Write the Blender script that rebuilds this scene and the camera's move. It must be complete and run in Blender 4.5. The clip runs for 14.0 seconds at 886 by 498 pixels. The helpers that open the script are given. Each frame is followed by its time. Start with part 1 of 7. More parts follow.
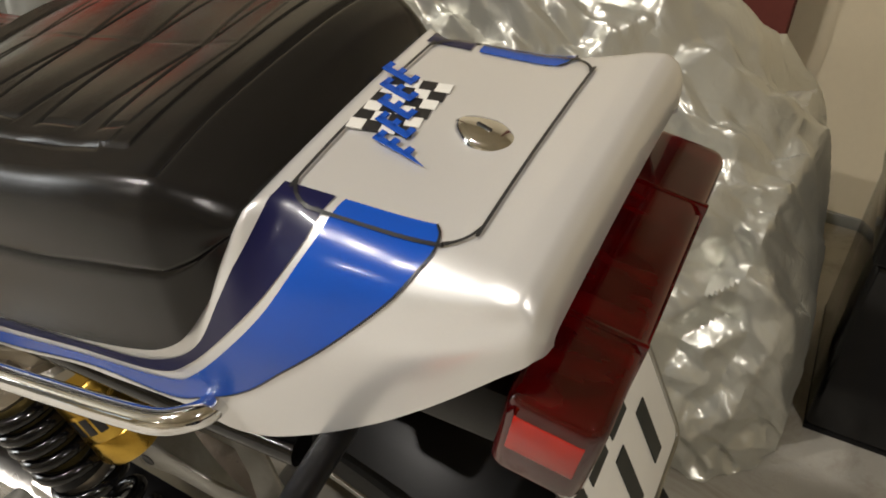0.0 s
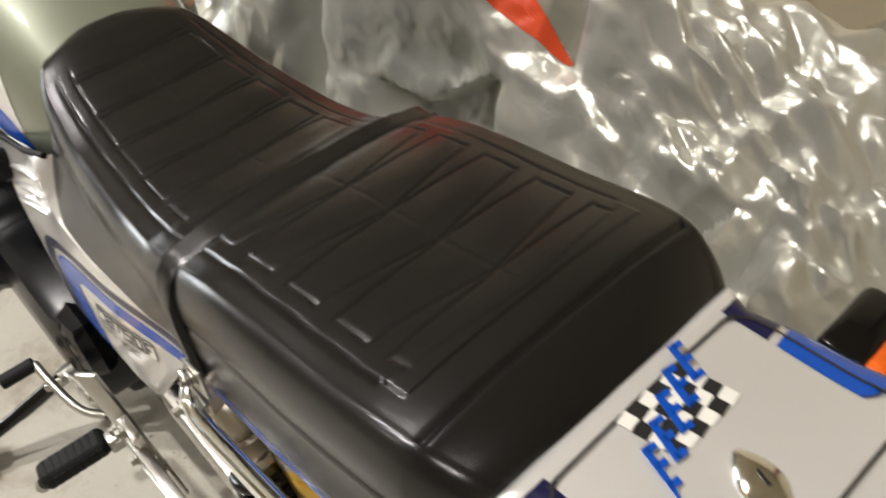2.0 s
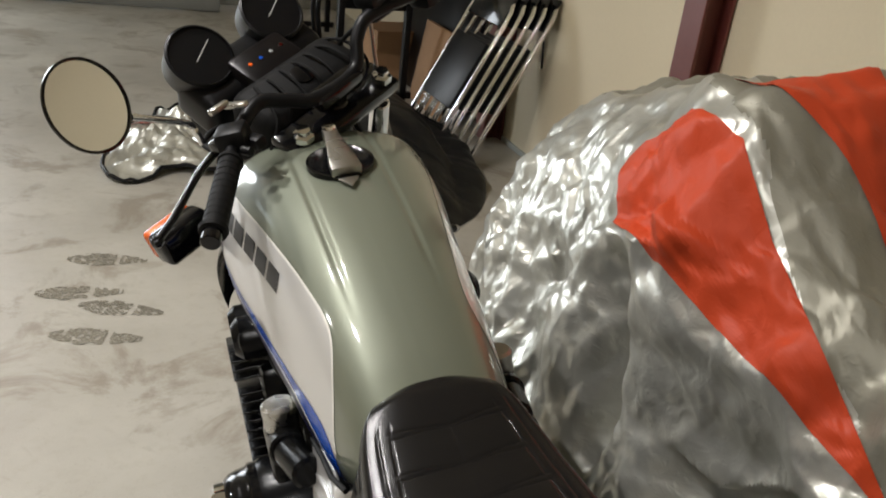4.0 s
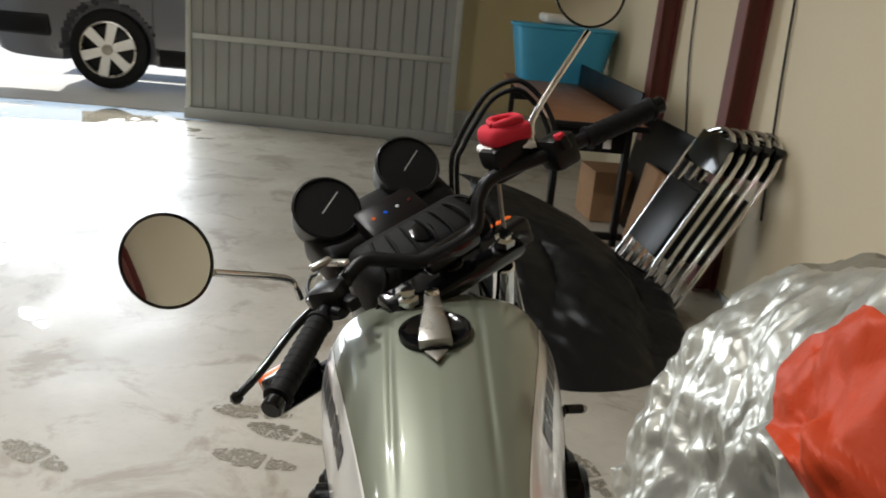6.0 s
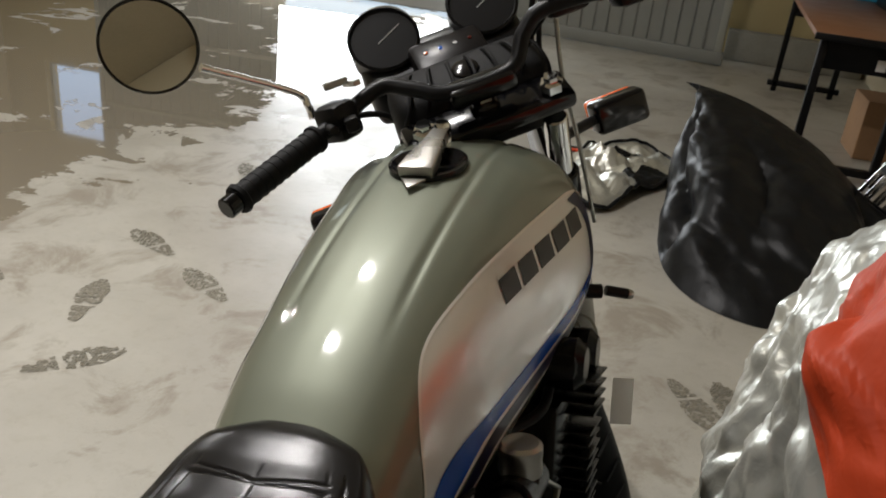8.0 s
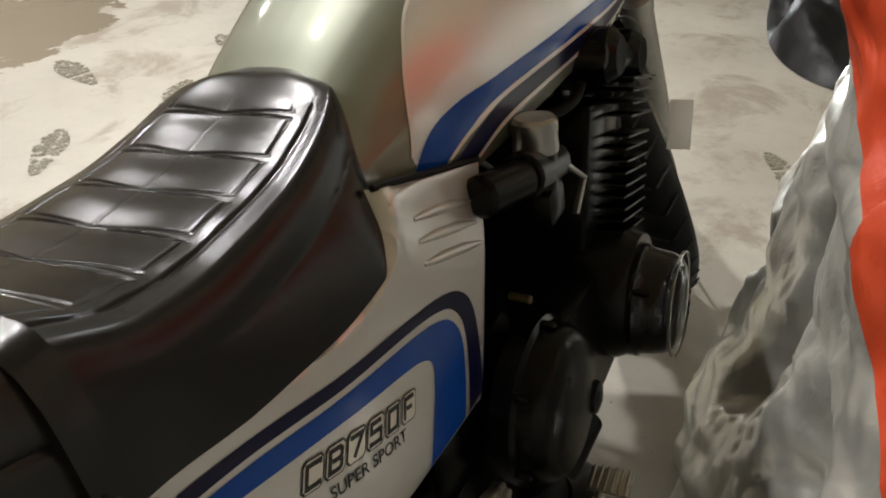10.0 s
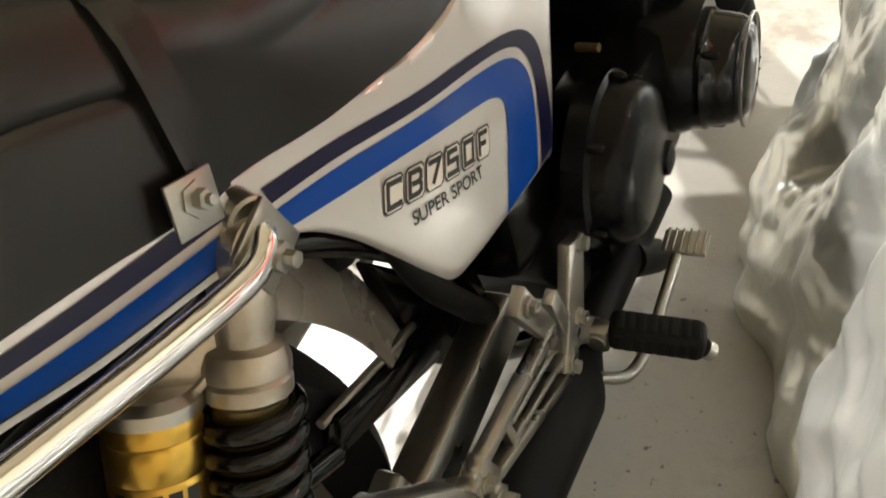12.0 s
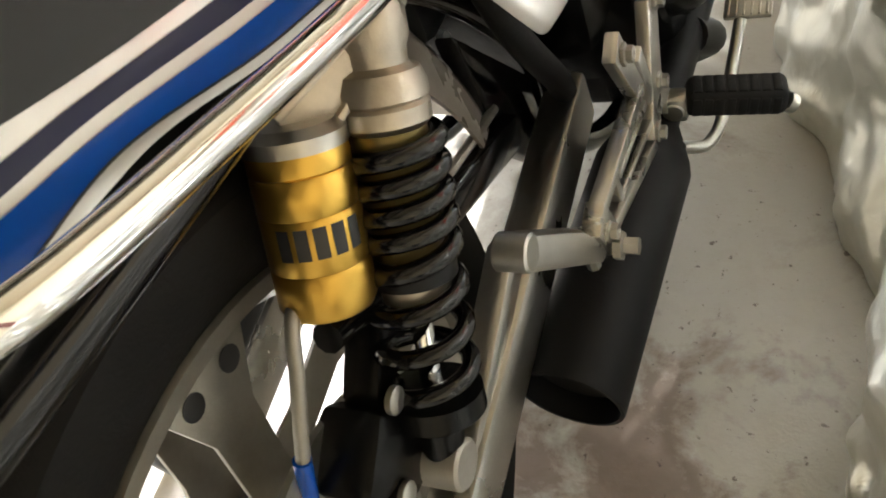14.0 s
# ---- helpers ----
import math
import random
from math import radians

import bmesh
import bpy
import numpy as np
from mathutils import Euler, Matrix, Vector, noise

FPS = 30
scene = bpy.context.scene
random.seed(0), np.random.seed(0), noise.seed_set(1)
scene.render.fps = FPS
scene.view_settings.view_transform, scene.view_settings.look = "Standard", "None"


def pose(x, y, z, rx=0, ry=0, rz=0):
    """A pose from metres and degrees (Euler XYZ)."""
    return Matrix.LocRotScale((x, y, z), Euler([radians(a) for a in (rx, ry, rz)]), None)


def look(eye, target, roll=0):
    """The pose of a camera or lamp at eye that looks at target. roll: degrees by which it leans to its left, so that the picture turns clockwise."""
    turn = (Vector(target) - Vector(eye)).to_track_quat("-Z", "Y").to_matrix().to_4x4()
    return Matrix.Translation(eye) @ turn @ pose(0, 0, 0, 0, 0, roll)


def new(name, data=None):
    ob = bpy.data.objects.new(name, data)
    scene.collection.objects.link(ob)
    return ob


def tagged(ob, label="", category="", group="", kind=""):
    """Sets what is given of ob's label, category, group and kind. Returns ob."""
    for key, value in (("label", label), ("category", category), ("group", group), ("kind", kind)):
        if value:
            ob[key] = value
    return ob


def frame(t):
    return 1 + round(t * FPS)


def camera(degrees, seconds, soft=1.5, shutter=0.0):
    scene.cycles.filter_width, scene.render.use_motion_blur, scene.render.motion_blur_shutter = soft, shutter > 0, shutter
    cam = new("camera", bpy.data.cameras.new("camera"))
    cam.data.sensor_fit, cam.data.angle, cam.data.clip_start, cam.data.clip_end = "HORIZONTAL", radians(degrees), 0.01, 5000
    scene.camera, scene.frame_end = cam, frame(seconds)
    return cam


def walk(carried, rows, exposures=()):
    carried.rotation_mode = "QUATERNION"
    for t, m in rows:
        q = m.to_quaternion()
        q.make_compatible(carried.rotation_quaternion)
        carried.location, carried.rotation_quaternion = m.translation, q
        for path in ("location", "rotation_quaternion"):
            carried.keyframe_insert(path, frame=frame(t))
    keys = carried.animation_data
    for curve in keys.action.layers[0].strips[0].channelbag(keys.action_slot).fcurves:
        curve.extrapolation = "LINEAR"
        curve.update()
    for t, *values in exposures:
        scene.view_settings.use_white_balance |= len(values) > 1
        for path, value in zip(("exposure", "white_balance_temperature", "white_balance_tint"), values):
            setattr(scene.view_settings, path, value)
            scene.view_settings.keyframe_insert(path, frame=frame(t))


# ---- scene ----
cam = camera(56.57, 14.0, soft=1.8, shutter=0.25)
LEAN = 9.43  # degrees by which the motorcycle leans on its side stand
# seconds, eye, turn in degrees
PATH = [
    (0.0, -0.5133, -0.2726, 1.0810, 54.75, -3.30, -63.25),
    (0.5, -0.4760, -0.3002, 1.1023, 53.44, -3.07, -57.27),
    (0.8, -0.4510, -0.3089, 1.1244, 51.30, -2.27, -54.15),
    (1.0, -0.4404, -0.3015, 1.1333, 51.92, -3.75, -52.71),
    (1.5, -0.4258, -0.2748, 1.1676, 49.72, -4.04, -48.79),
    (2.0, -0.4441, -0.1746, 1.2197, 49.49, -4.41, -42.71),
    (2.3, -0.4566, -0.1353, 1.2334, 51.25, -4.38, -37.36),
    (2.5, -0.4601, -0.1243, 1.2407, 53.00, -4.22, -32.97),
    (3.0, -0.4614, -0.1353, 1.2809, 56.85, -4.53, -24.85),
    (3.5, -0.4903, -0.1247, 1.2994, 63.00, -6.09, -22.69),
    (3.7, -0.4734, -0.1185, 1.3302, 64.01, -6.08, -21.35),
    (5.8, -0.2558, -0.0172, 1.4011, 72.27, -5.74, -4.85),
    (6.0, -0.2274, -0.0125, 1.3975, 72.43, -5.13, -2.24),
    (6.5, -0.1167, -0.0055, 1.3678, 72.54, -3.65, 5.53),
    (7.0, -0.0182, 0.0211, 1.3329, 70.14, -4.15, 10.41),
    (7.5, 0.0460, 0.0578, 1.3026, 68.11, -7.04, 13.44),
    (8.0, 0.1457, 0.0937, 1.2810, 65.36, -5.74, 18.50),
    (8.5, 0.2154, 0.1152, 1.2362, 62.80, -4.64, 21.81),
    (8.7, 0.2354, 0.1151, 1.2162, 61.06, -4.08, 22.98),
    (10.8, 0.2903, 0.0825, 1.0763, 51.48, 1.19, 25.13),
    (11.0, 0.2885, 0.0785, 1.0755, 50.50, 1.16, 25.59),
    (11.5, 0.2813, 0.0493, 1.0349, 48.37, 2.78, 25.37),
    (12.0, 0.2733, 0.0385, 0.9929, 45.91, 4.39, 24.17),
    (12.5, 0.2640, 0.0134, 0.9482, 43.30, 6.55, 23.17),
    (13.0, 0.2564, -0.0197, 0.9144, 41.29, 7.87, 22.24),
    (13.5, 0.2468, -0.0402, 0.9002, 39.20, 9.13, 21.12),
    (14.0, 0.2105, -0.0603, 0.9179, 38.77, 9.19, 17.94),
]
# the film camera brightens its picture on the dark flank
walk(cam, [(t, pose(*p)) for t, *p in PATH], [(0.0, 0.25, 6800, 10), (2.2, 0.55, 6600, 10), (3.4, 0.1, 6500, 10), (6.0, -0.12, 6350, 9), (7.2, -0.3, 6400, 9), (8.6, -0.28, 6500, 10), (11.0, 1.15, 6500, 10), (14.0, 2.3, 6200, 10)])

# ---- world and light ----
world = bpy.data.worlds.new("sky")
world.use_nodes = True
scene.world = world
_bg = world.node_tree.nodes["Background"]
_sky = world.node_tree.nodes.new("ShaderNodeTexSky")
_sky.sky_type, _sky.sun_disc = "NISHITA", False
_sky.sun_elevation, _sky.sun_rotation = radians(52), radians(-30)
world.node_tree.links.new(_sky.outputs["Color"], _bg.inputs["Color"])
_bg.inputs["Strength"].default_value = 0.15


def lamp(name, kind, m, energy, colour=(1, 1, 1), **more):
    data = bpy.data.lights.new(name, kind)
    data.energy, data.color = energy, colour
    for key, value in more.items():
        setattr(data, key, value)
    ob = new(name, data)
    ob.matrix_world = m
    return ob


lamp("sun", "SUN", look((-6, 30, 40), (-3, 9, 0)), 5.0, (1.0, 0.96, 0.9), angle=radians(0.5))
# round lamps under the ceiling of the garage
for _x, _y, _w in ((-1.5, 1.25, 50), (-1.5, 2.0, 50), (-1.7, -1.7, 42), (-4.6, 3.0, 52)):
    lamp("ceiling_lamp", "AREA", pose(_x, _y, 2.93), _w, (1.0, 0.965, 0.94), shape="DISK", size=0.08)
# daylight that comes in at the open gate
lamp("gate_daylight", "AREA", look((-3.2, 8.05, 1.3), (-2.2, 0.0, 0.9)), 150, (0.93, 0.97, 1.0), shape="RECTANGLE", size=1.9, size_y=2.3)

# ---- materials ----
def shader(name):
    m = bpy.data.materials.new(name)
    m.use_nodes = True
    return m, m.node_tree, m.node_tree.nodes["Principled BSDF"]


def add(tree, kind, **values):
    n = tree.nodes.new(kind)
    for key, value in values.items():
        if key in n.inputs.keys():
            n.inputs[key].default_value = value
        else:
            setattr(n, key, value)
    return n


def surface(name, colour, rough=0.5, metal=0.0, grain=0.06, scale=40.0, bump=0.0, bump_scale=0.0, stain=0.0, stain_scale=4.0,
            stain_colour=None, coat=0.0, rough_var=0.1, spec=0.5, aniso=0.0):
    """Colour that varies at two scales, roughness that varies with it, and a fine relief; sizes are in metres."""
    m, tree, bsdf = shader(name)
    link = tree.links.new
    pos = add(tree, "ShaderNodeTexCoord")
    fine = add(tree, "ShaderNodeTexNoise", Scale=scale, Detail=5.0, Roughness=0.6)
    broad = add(tree, "ShaderNodeTexNoise", Scale=stain_scale, Detail=4.0, Roughness=0.55)
    for n in (fine, broad):
        link(pos.outputs["Object"], n.inputs["Vector"])
    dark = stain_colour or tuple(c * 0.55 for c in colour)
    ramp = add(tree, "ShaderNodeMapRange", **{"From Min": 0.42, "From Max": 0.72, "To Min": 0.0, "To Max": stain})
    link(broad.outputs["Fac"], ramp.inputs["Value"])
    mix = add(tree, "ShaderNodeMix", data_type="RGBA")
    mix.inputs["A"].default_value, mix.inputs["B"].default_value = (*colour, 1), (*dark, 1)
    link(ramp.outputs["Result"], mix.inputs["Factor"])
    var = add(tree, "ShaderNodeMapRange", **{"To Min": 1 - grain, "To Max": 1 + grain})
    link(fine.outputs["Fac"], var.inputs["Value"])
    mul = add(tree, "ShaderNodeMix", data_type="RGBA", blend_type="MULTIPLY")
    mul.inputs["Factor"].default_value = 1
    link(mix.outputs["Result"], mul.inputs["A"])
    link(var.outputs["Result"], mul.inputs["B"])
    link(mul.outputs["Result"], bsdf.inputs["Base Color"])
    rv = add(tree, "ShaderNodeMapRange", **{"To Min": max(0.02, rough - rough_var), "To Max": min(1, rough + rough_var)})
    link(broad.outputs["Fac"], rv.inputs["Value"])
    link(rv.outputs["Result"], bsdf.inputs["Roughness"])
    bsdf.inputs["Metallic"].default_value = metal
    bsdf.inputs["Coat Weight"].default_value = coat
    bsdf.inputs["Coat Roughness"].default_value = 0.06
    bsdf.inputs["Specular IOR Level"].default_value = spec
    if bump:
        relief = add(tree, "ShaderNodeTexNoise", Scale=bump_scale or scale, Detail=6.0, Roughness=0.6)
        link(pos.outputs["Object"], relief.inputs["Vector"])
        b = add(tree, "ShaderNodeBump", Strength=1.0, Distance=bump)
        link(relief.outputs["Fac"], b.inputs["Height"])
        link(b.outputs["Normal"], bsdf.inputs["Normal"])
    return m


SILVER = surface("silver_paint", (0.170, 0.186, 0.138), 0.47, 0.4, 0.03, 900, coat=1.0, rough_var=0.03, stain=0.08, stain_scale=3)
PEARL = surface("pearl_white_paint", (0.66, 0.655, 0.64), 0.32, 0.5, 0.03, 900, coat=0.8, rough_var=0.03)
BLUE = surface("blue_decal", (0.004, 0.060, 0.36), 0.2, 0.0, 0.03, 600, coat=0.12, rough_var=0.03, spec=0.3)
NAVY = surface("navy_decal", (0.006, 0.0065, 0.038), 0.30, 0.0, 0.03, 600, coat=0.12, rough_var=0.03, spec=0.25)
DECAL_WHITE = surface("white_decal", (0.74, 0.73, 0.68), 0.35, 0.1, 0.03, 600, coat=0.5, rough_var=0.03)
LINE_BLACK = surface("black_line", (0.012, 0.012, 0.013), 0.4, 0.0, 0.1, 300, rough_var=0.05)
LEATHER = surface("black_vinyl", (0.0075, 0.0071, 0.0071), 0.23, 0.0, 0.15, 260, bump=0.00009, bump_scale=900, stain=0.3, stain_scale=6, stain_colour=(0.010, 0.0092, 0.0089), rough_var=0.05, spec=0.36)
PLASTIC = surface("black_plastic", (0.004, 0.004, 0.0045), 0.38, 0.0, 0.15, 200, bump=0.00006, bump_scale=700, spec=0.22)
GLOSS = surface("black_gloss_paint", (0.003, 0.003, 0.0035), 0.14, 0.0, 0.1, 200, coat=0.15, rough_var=0.05, spec=0.3)
ENGINE = surface("black_engine_paint", (0.0028, 0.0031, 0.0037), 0.24, 0.0, 0.2, 150, bump=0.00008, bump_scale=400, stain=0.25, stain_scale=9, stain_colour=(0.008, 0.0075, 0.0065), spec=0.17)
CHROME = surface("chrome", (0.83, 0.84, 0.85), 0.07, 1.0, 0.02, 200, stain=0.15, stain_scale=14, stain_colour=(0.5, 0.44, 0.36), rough_var=0.04)
ALU = surface("aluminium", (0.50, 0.49, 0.46), 0.29, 1.0, 0.08, 220, bump=0.0002, bump_scale=500, stain=0.35, stain_scale=10, stain_colour=(0.25, 0.23, 0.2))
ALU_DULL = surface("dull_aluminium", (0.36, 0.35, 0.32), 0.5, 0.7, 0.12, 200, bump=0.0003, bump_scale=400, stain=0.5, stain_scale=9, stain_colour=(0.17, 0.155, 0.13))
PALE_CAST = surface("pale_cast_alloy", (0.46, 0.42, 0.36), 0.34, 0.92, 0.1, 200, bump=0.0003, bump_scale=400, stain=0.6, stain_scale=14, stain_colour=(0.20, 0.175, 0.14))
GREY_CAST = surface("grey_cast_alloy", (0.33, 0.30, 0.26), 0.27, 0.35, 0.1, 200, bump=0.0002, bump_scale=300, stain=0.5, stain_scale=12, stain_colour=(0.16, 0.14, 0.12))
WHEEL = surface("wheel_alloy", (0.31, 0.295, 0.26), 0.4, 0.8, 0.1, 200, bump=0.0002, bump_scale=400, stain=0.5, stain_scale=12, stain_colour=(0.15, 0.14, 0.12))
DARK_BRONZE = surface("dark_bronze", (0.16, 0.125, 0.05), 0.35, 0.8, 0.1, 200, stain=0.5, stain_scale=14, stain_colour=(0.05, 0.04, 0.02))
STEEL = surface("zinc_steel", (0.38, 0.38, 0.35), 0.32, 0.95, 0.1, 240, stain=0.4, stain_scale=20, stain_colour=(0.22, 0.18, 0.14))
RUBBER = surface("rubber", (0.006, 0.006, 0.006), 0.6, 0.0, 0.15, 160, bump=0.0004, bump_scale=300, spec=0.15)
GOLD = surface("gold_anodised", (0.62, 0.40, 0.08), 0.29, 1.0, 0.06, 200, stain=0.25, stain_scale=12, stain_colour=(0.35, 0.2, 0.04))
BLACK_MUFFLER = surface("matt_black_muffler", (0.0045, 0.0044, 0.0047), 0.5, 0.0, 0.12, 220, bump=0.0002, bump_scale=500, spec=0.14)
WALL = surface("cream_wall", (0.63, 0.55, 0.39), 0.75, 0.0, 0.04, 60, bump=0.0006, bump_scale=120, stain=0.15, stain_scale=1.2, stain_colour=(0.52, 0.45, 0.31))
OLIVE_WALL = surface("ochre_wall", (0.50, 0.41, 0.22), 0.75, 0.0, 0.05, 60, bump=0.0006, bump_scale=120, stain=0.3, stain_scale=1.5, stain_colour=(0.38, 0.31, 0.17))
ROOF = surface("cream_ceiling", (0.52, 0.455, 0.33), 0.7, 0.0, 0.08, 30, bump=0.001, bump_scale=20, stain=0.3, stain_scale=1.0)
RED_STEEL = surface("red_oxide_steel", (0.13, 0.03, 0.022), 0.5, 0.0, 0.15, 60, bump=0.0006, bump_scale=120, stain=0.4, stain_scale=4)
GATE = surface("grey_gate_paint", (0.26, 0.27, 0.26), 0.5, 0.2, 0.05, 50, stain=0.25, stain_scale=2.2, stain_colour=(0.17, 0.17, 0.16))
GATE_TRIM = surface("grey_gate_frame", (0.36, 0.37, 0.34), 0.5, 0.2, 0.05, 50, stain=0.25, stain_scale=3)
KERB = surface("concrete_kerb", (0.30, 0.29, 0.25), 0.8, 0.0, 0.12, 40, bump=0.002, bump_scale=60, stain=0.4, stain_scale=3)
TUB = surface("blue_tub_plastic", (0.05, 0.34, 0.56), 0.38, 0.0, 0.03, 100, bump=0.0003, bump_scale=200, stain=0.1)
TABLE = surface("brown_table_top", (0.27, 0.125, 0.065), 0.4, 0.0, 0.15, 30, stain=0.3, stain_scale=6, stain_colour=(0.18, 0.08, 0.04))
CARD = surface("brown_cardboard", (0.33, 0.19, 0.095), 0.8, 0.0, 0.1, 60, stain=0.3)
CAR = surface("dark_grey_car_paint", (0.13, 0.133, 0.15), 0.3, 0.2, 0.04, 200, coat=0.8)
WHITE = surface("white_plastic", (0.78, 0.77, 0.74), 0.45, 0.0, 0.03, 100)
RED_CAP = surface("red_cloth", (0.50, 0.012, 0.03), 0.8, 0.0, 0.1, 300, bump=0.001, bump_scale=250)
PLATE = surface("number_plate_white", (0.74, 0.73, 0.68), 0.4, 0.0, 0.03, 100)
PRINT = surface("dark_print", (0.015, 0.018, 0.016), 0.5, 0.0, 0.1, 200)
GAUGE = surface("gauge_face", (0.006, 0.005, 0.005), 0.3, 0.0, 0.1, 200, spec=0.12)
OUTSIDE = surface("outside_concrete", (0.68, 0.67, 0.63), 0.8, 0.0, 0.06, 30, stain=0.3, stain_scale=1.5)


def lens(name, colour, rough=0.12, deep=0.35):
    """Moulded clear plastic over a tinted body: glossy, with prism streaks inside."""
    m, tree, bsdf = shader(name)
    pos = add(tree, "ShaderNodeTexCoord")
    stretch = add(tree, "ShaderNodeVectorMath", operation="MULTIPLY")
    stretch.inputs[1].default_value = (55.0, 14.0, 9.0)
    tree.links.new(pos.outputs["Object"], stretch.inputs[0])
    n = add(tree, "ShaderNodeTexNoise", Scale=1.0, Detail=3.0)
    tree.links.new(stretch.outputs[0], n.inputs["Vector"])
    mr = add(tree, "ShaderNodeMapRange", **{"To Min": rough * 0.6, "To Max": rough * 1.4})
    tree.links.new(n.outputs["Fac"], mr.inputs["Value"])
    tree.links.new(mr.outputs["Result"], bsdf.inputs["Roughness"])
    fac = add(tree, "ShaderNodeMapRange", **{"From Min": 0.40, "From Max": 0.66})
    tree.links.new(n.outputs["Fac"], fac.inputs["Value"])
    mix = add(tree, "ShaderNodeMix", data_type="RGBA")
    mix.inputs["A"].default_value, mix.inputs["B"].default_value = (*[c * deep for c in colour], 1), (*colour, 1)
    tree.links.new(fac.outputs["Result"], mix.inputs["Factor"])
    tree.links.new(mix.outputs["Result"], bsdf.inputs["Base Color"])
    bsdf.inputs["Coat Weight"].default_value = 0.15
    return m


RED_LENS = lens("red_lens", (0.085, 0.0006, 0.0010), 0.05, 0.4)
RED_REFLECTOR = lens("red_reflector", (0.50, 0.02, 0.012), 0.15, 0.6)
AMBER = lens("amber_lens", (0.75, 0.13, 0.015), 0.25, 0.7)


def mirror_glass():
    m, tree, bsdf = shader("mirror_glass")
    bsdf.inputs["Base Color"].default_value = (0.86, 0.87, 0.86, 1)
    bsdf.inputs["Metallic"].default_value, bsdf.inputs["Roughness"].default_value = 1, 0.015
    return m


MIRROR = mirror_glass()


def floor_material():
    """Smooth grey-beige concrete with dull traffic marks and wet patches that shine."""
    m, tree, bsdf = shader("concrete_floor")
    link = tree.links.new
    pos = add(tree, "ShaderNodeTexCoord")
    def noise_at(scale, detail=5.0, rough=0.6, dist=0.0):
        n = add(tree, "ShaderNodeTexNoise", Scale=scale, Detail=detail, Roughness=rough, Distortion=dist)
        link(pos.outputs["Object"], n.inputs["Vector"])
        return n.outputs["Fac"]
    def span(value, a, b, lo, hi):
        n = add(tree, "ShaderNodeMapRange", **{"From Min": a, "From Max": b, "To Min": lo, "To Max": hi})
        link(value, n.inputs["Value"])
        return n.outputs["Result"]
    def blend(fac, a, b):
        n = add(tree, "ShaderNodeMix", data_type="RGBA")
        link(fac, n.inputs["Factor"])
        for socket, v in (("A", a), ("B", b)):
            if isinstance(v, tuple):
                n.inputs[socket].default_value = (*v, 1)
            else:
                link(v, n.inputs[socket])
        return n.outputs["Result"]
    def math_node(op, a, b):
        n = add(tree, "ShaderNodeMath", operation=op)
        for i, v in enumerate((a, b)):
            if isinstance(v, (int, float)):
                n.inputs[i].default_value = v
            else:
                link(v, n.inputs[i])
        return n.outputs[0]
    base = blend(span(noise_at(1.3, 6), 0.35, 0.7, 0, 1), (0.45, 0.43, 0.375), (0.33, 0.31, 0.265))
    base = blend(span(noise_at(22, 6, 0.7), 0.5, 0.85, 0, 0.5), base, (0.30, 0.27, 0.21))
    base = blend(span(noise_at(95, 3, 0.6), 0.66, 0.78, 0, 0.55), base, (0.16, 0.13, 0.10))
    base = blend(span(noise_at(3.1, 7, 0.68, 0.6), 0.52, 0.62, 0, 0.6), base, (0.20, 0.165, 0.12))
    # wet ground reaches in from the gate on the far side of the floor
    sep = add(tree, "ShaderNodeSeparateXYZ")
    link(pos.outputs["Object"], sep.inputs[0])
    reach = math_node("MULTIPLY", sep.outputs["X"], -0.42)
    wet = span(math_node("ADD", reach, math_node("ADD", math_node("MULTIPLY", noise_at(1.1, 7, 0.62, 0.5), 0.95), math_node("MULTIPLY", noise_at(6.0, 5, 0.6), 0.22))), 1.455, 1.475, 0, 1)
    wet = math_node("MULTIPLY", wet, span(sep.outputs["X"], -1.62, -1.78, 0, 1))
    wet = math_node("MULTIPLY", wet, span(noise_at(1.7, 6, 0.66, 0.5), 0.415, 0.435, 0.12, 1))
    # brown oil stains under the rear wheel, with specks round them
    def square_off(axis, at):
        d = math_node("SUBTRACT", sep.outputs[axis], at)
        return math_node("MULTIPLY", d, d)
    d2 = math_node("ADD", square_off("X", 0.13), square_off("Y", 0.32))
    oily = math_node("MULTIPLY", span(math_node("ADD", noise_at(9.0, 6, 0.65, 0.3), math_node("MULTIPLY", d2, -2.6)), 0.36, 0.50, 0, 1), 0.75)
    base = blend(oily, base, (0.125, 0.075, 0.05))
    d3 = math_node("ADD", square_off("X", 0.2), square_off("Y", 0.6))
    specks = span(math_node("ADD", noise_at(55.0, 4, 0.6), math_node("MULTIPLY", d3, -0.16)), 0.64, 0.68, 0, 0.8)
    base = blend(specks, base, (0.07, 0.05, 0.04))
    colour = blend(wet, base, (0.24, 0.21, 0.16))
    link(colour, bsdf.inputs["Base Color"])
    dry = span(noise_at(3, 4), 0.3, 0.7, 0.31, 0.50)
    rough = add(tree, "ShaderNodeMix", data_type="FLOAT")
    link(wet, rough.inputs["Factor"])
    link(dry, rough.inputs["A"])
    rough.inputs["B"].default_value = 0.05
    link(rough.outputs["Result"], bsdf.inputs["Roughness"])
    link(wet, bsdf.inputs["Coat Weight"])
    bsdf.inputs["Coat Roughness"].default_value = 0.02
    height = math_node("MULTIPLY", noise_at(140, 4), math_node("SUBTRACT", 1.0, wet))
    b = add(tree, "ShaderNodeBump", Strength=0.5, Distance=0.0012)
    link(height, b.inputs["Height"])
    link(b.outputs["Normal"], bsdf.inputs["Normal"])
    return m


FLOOR = floor_material()


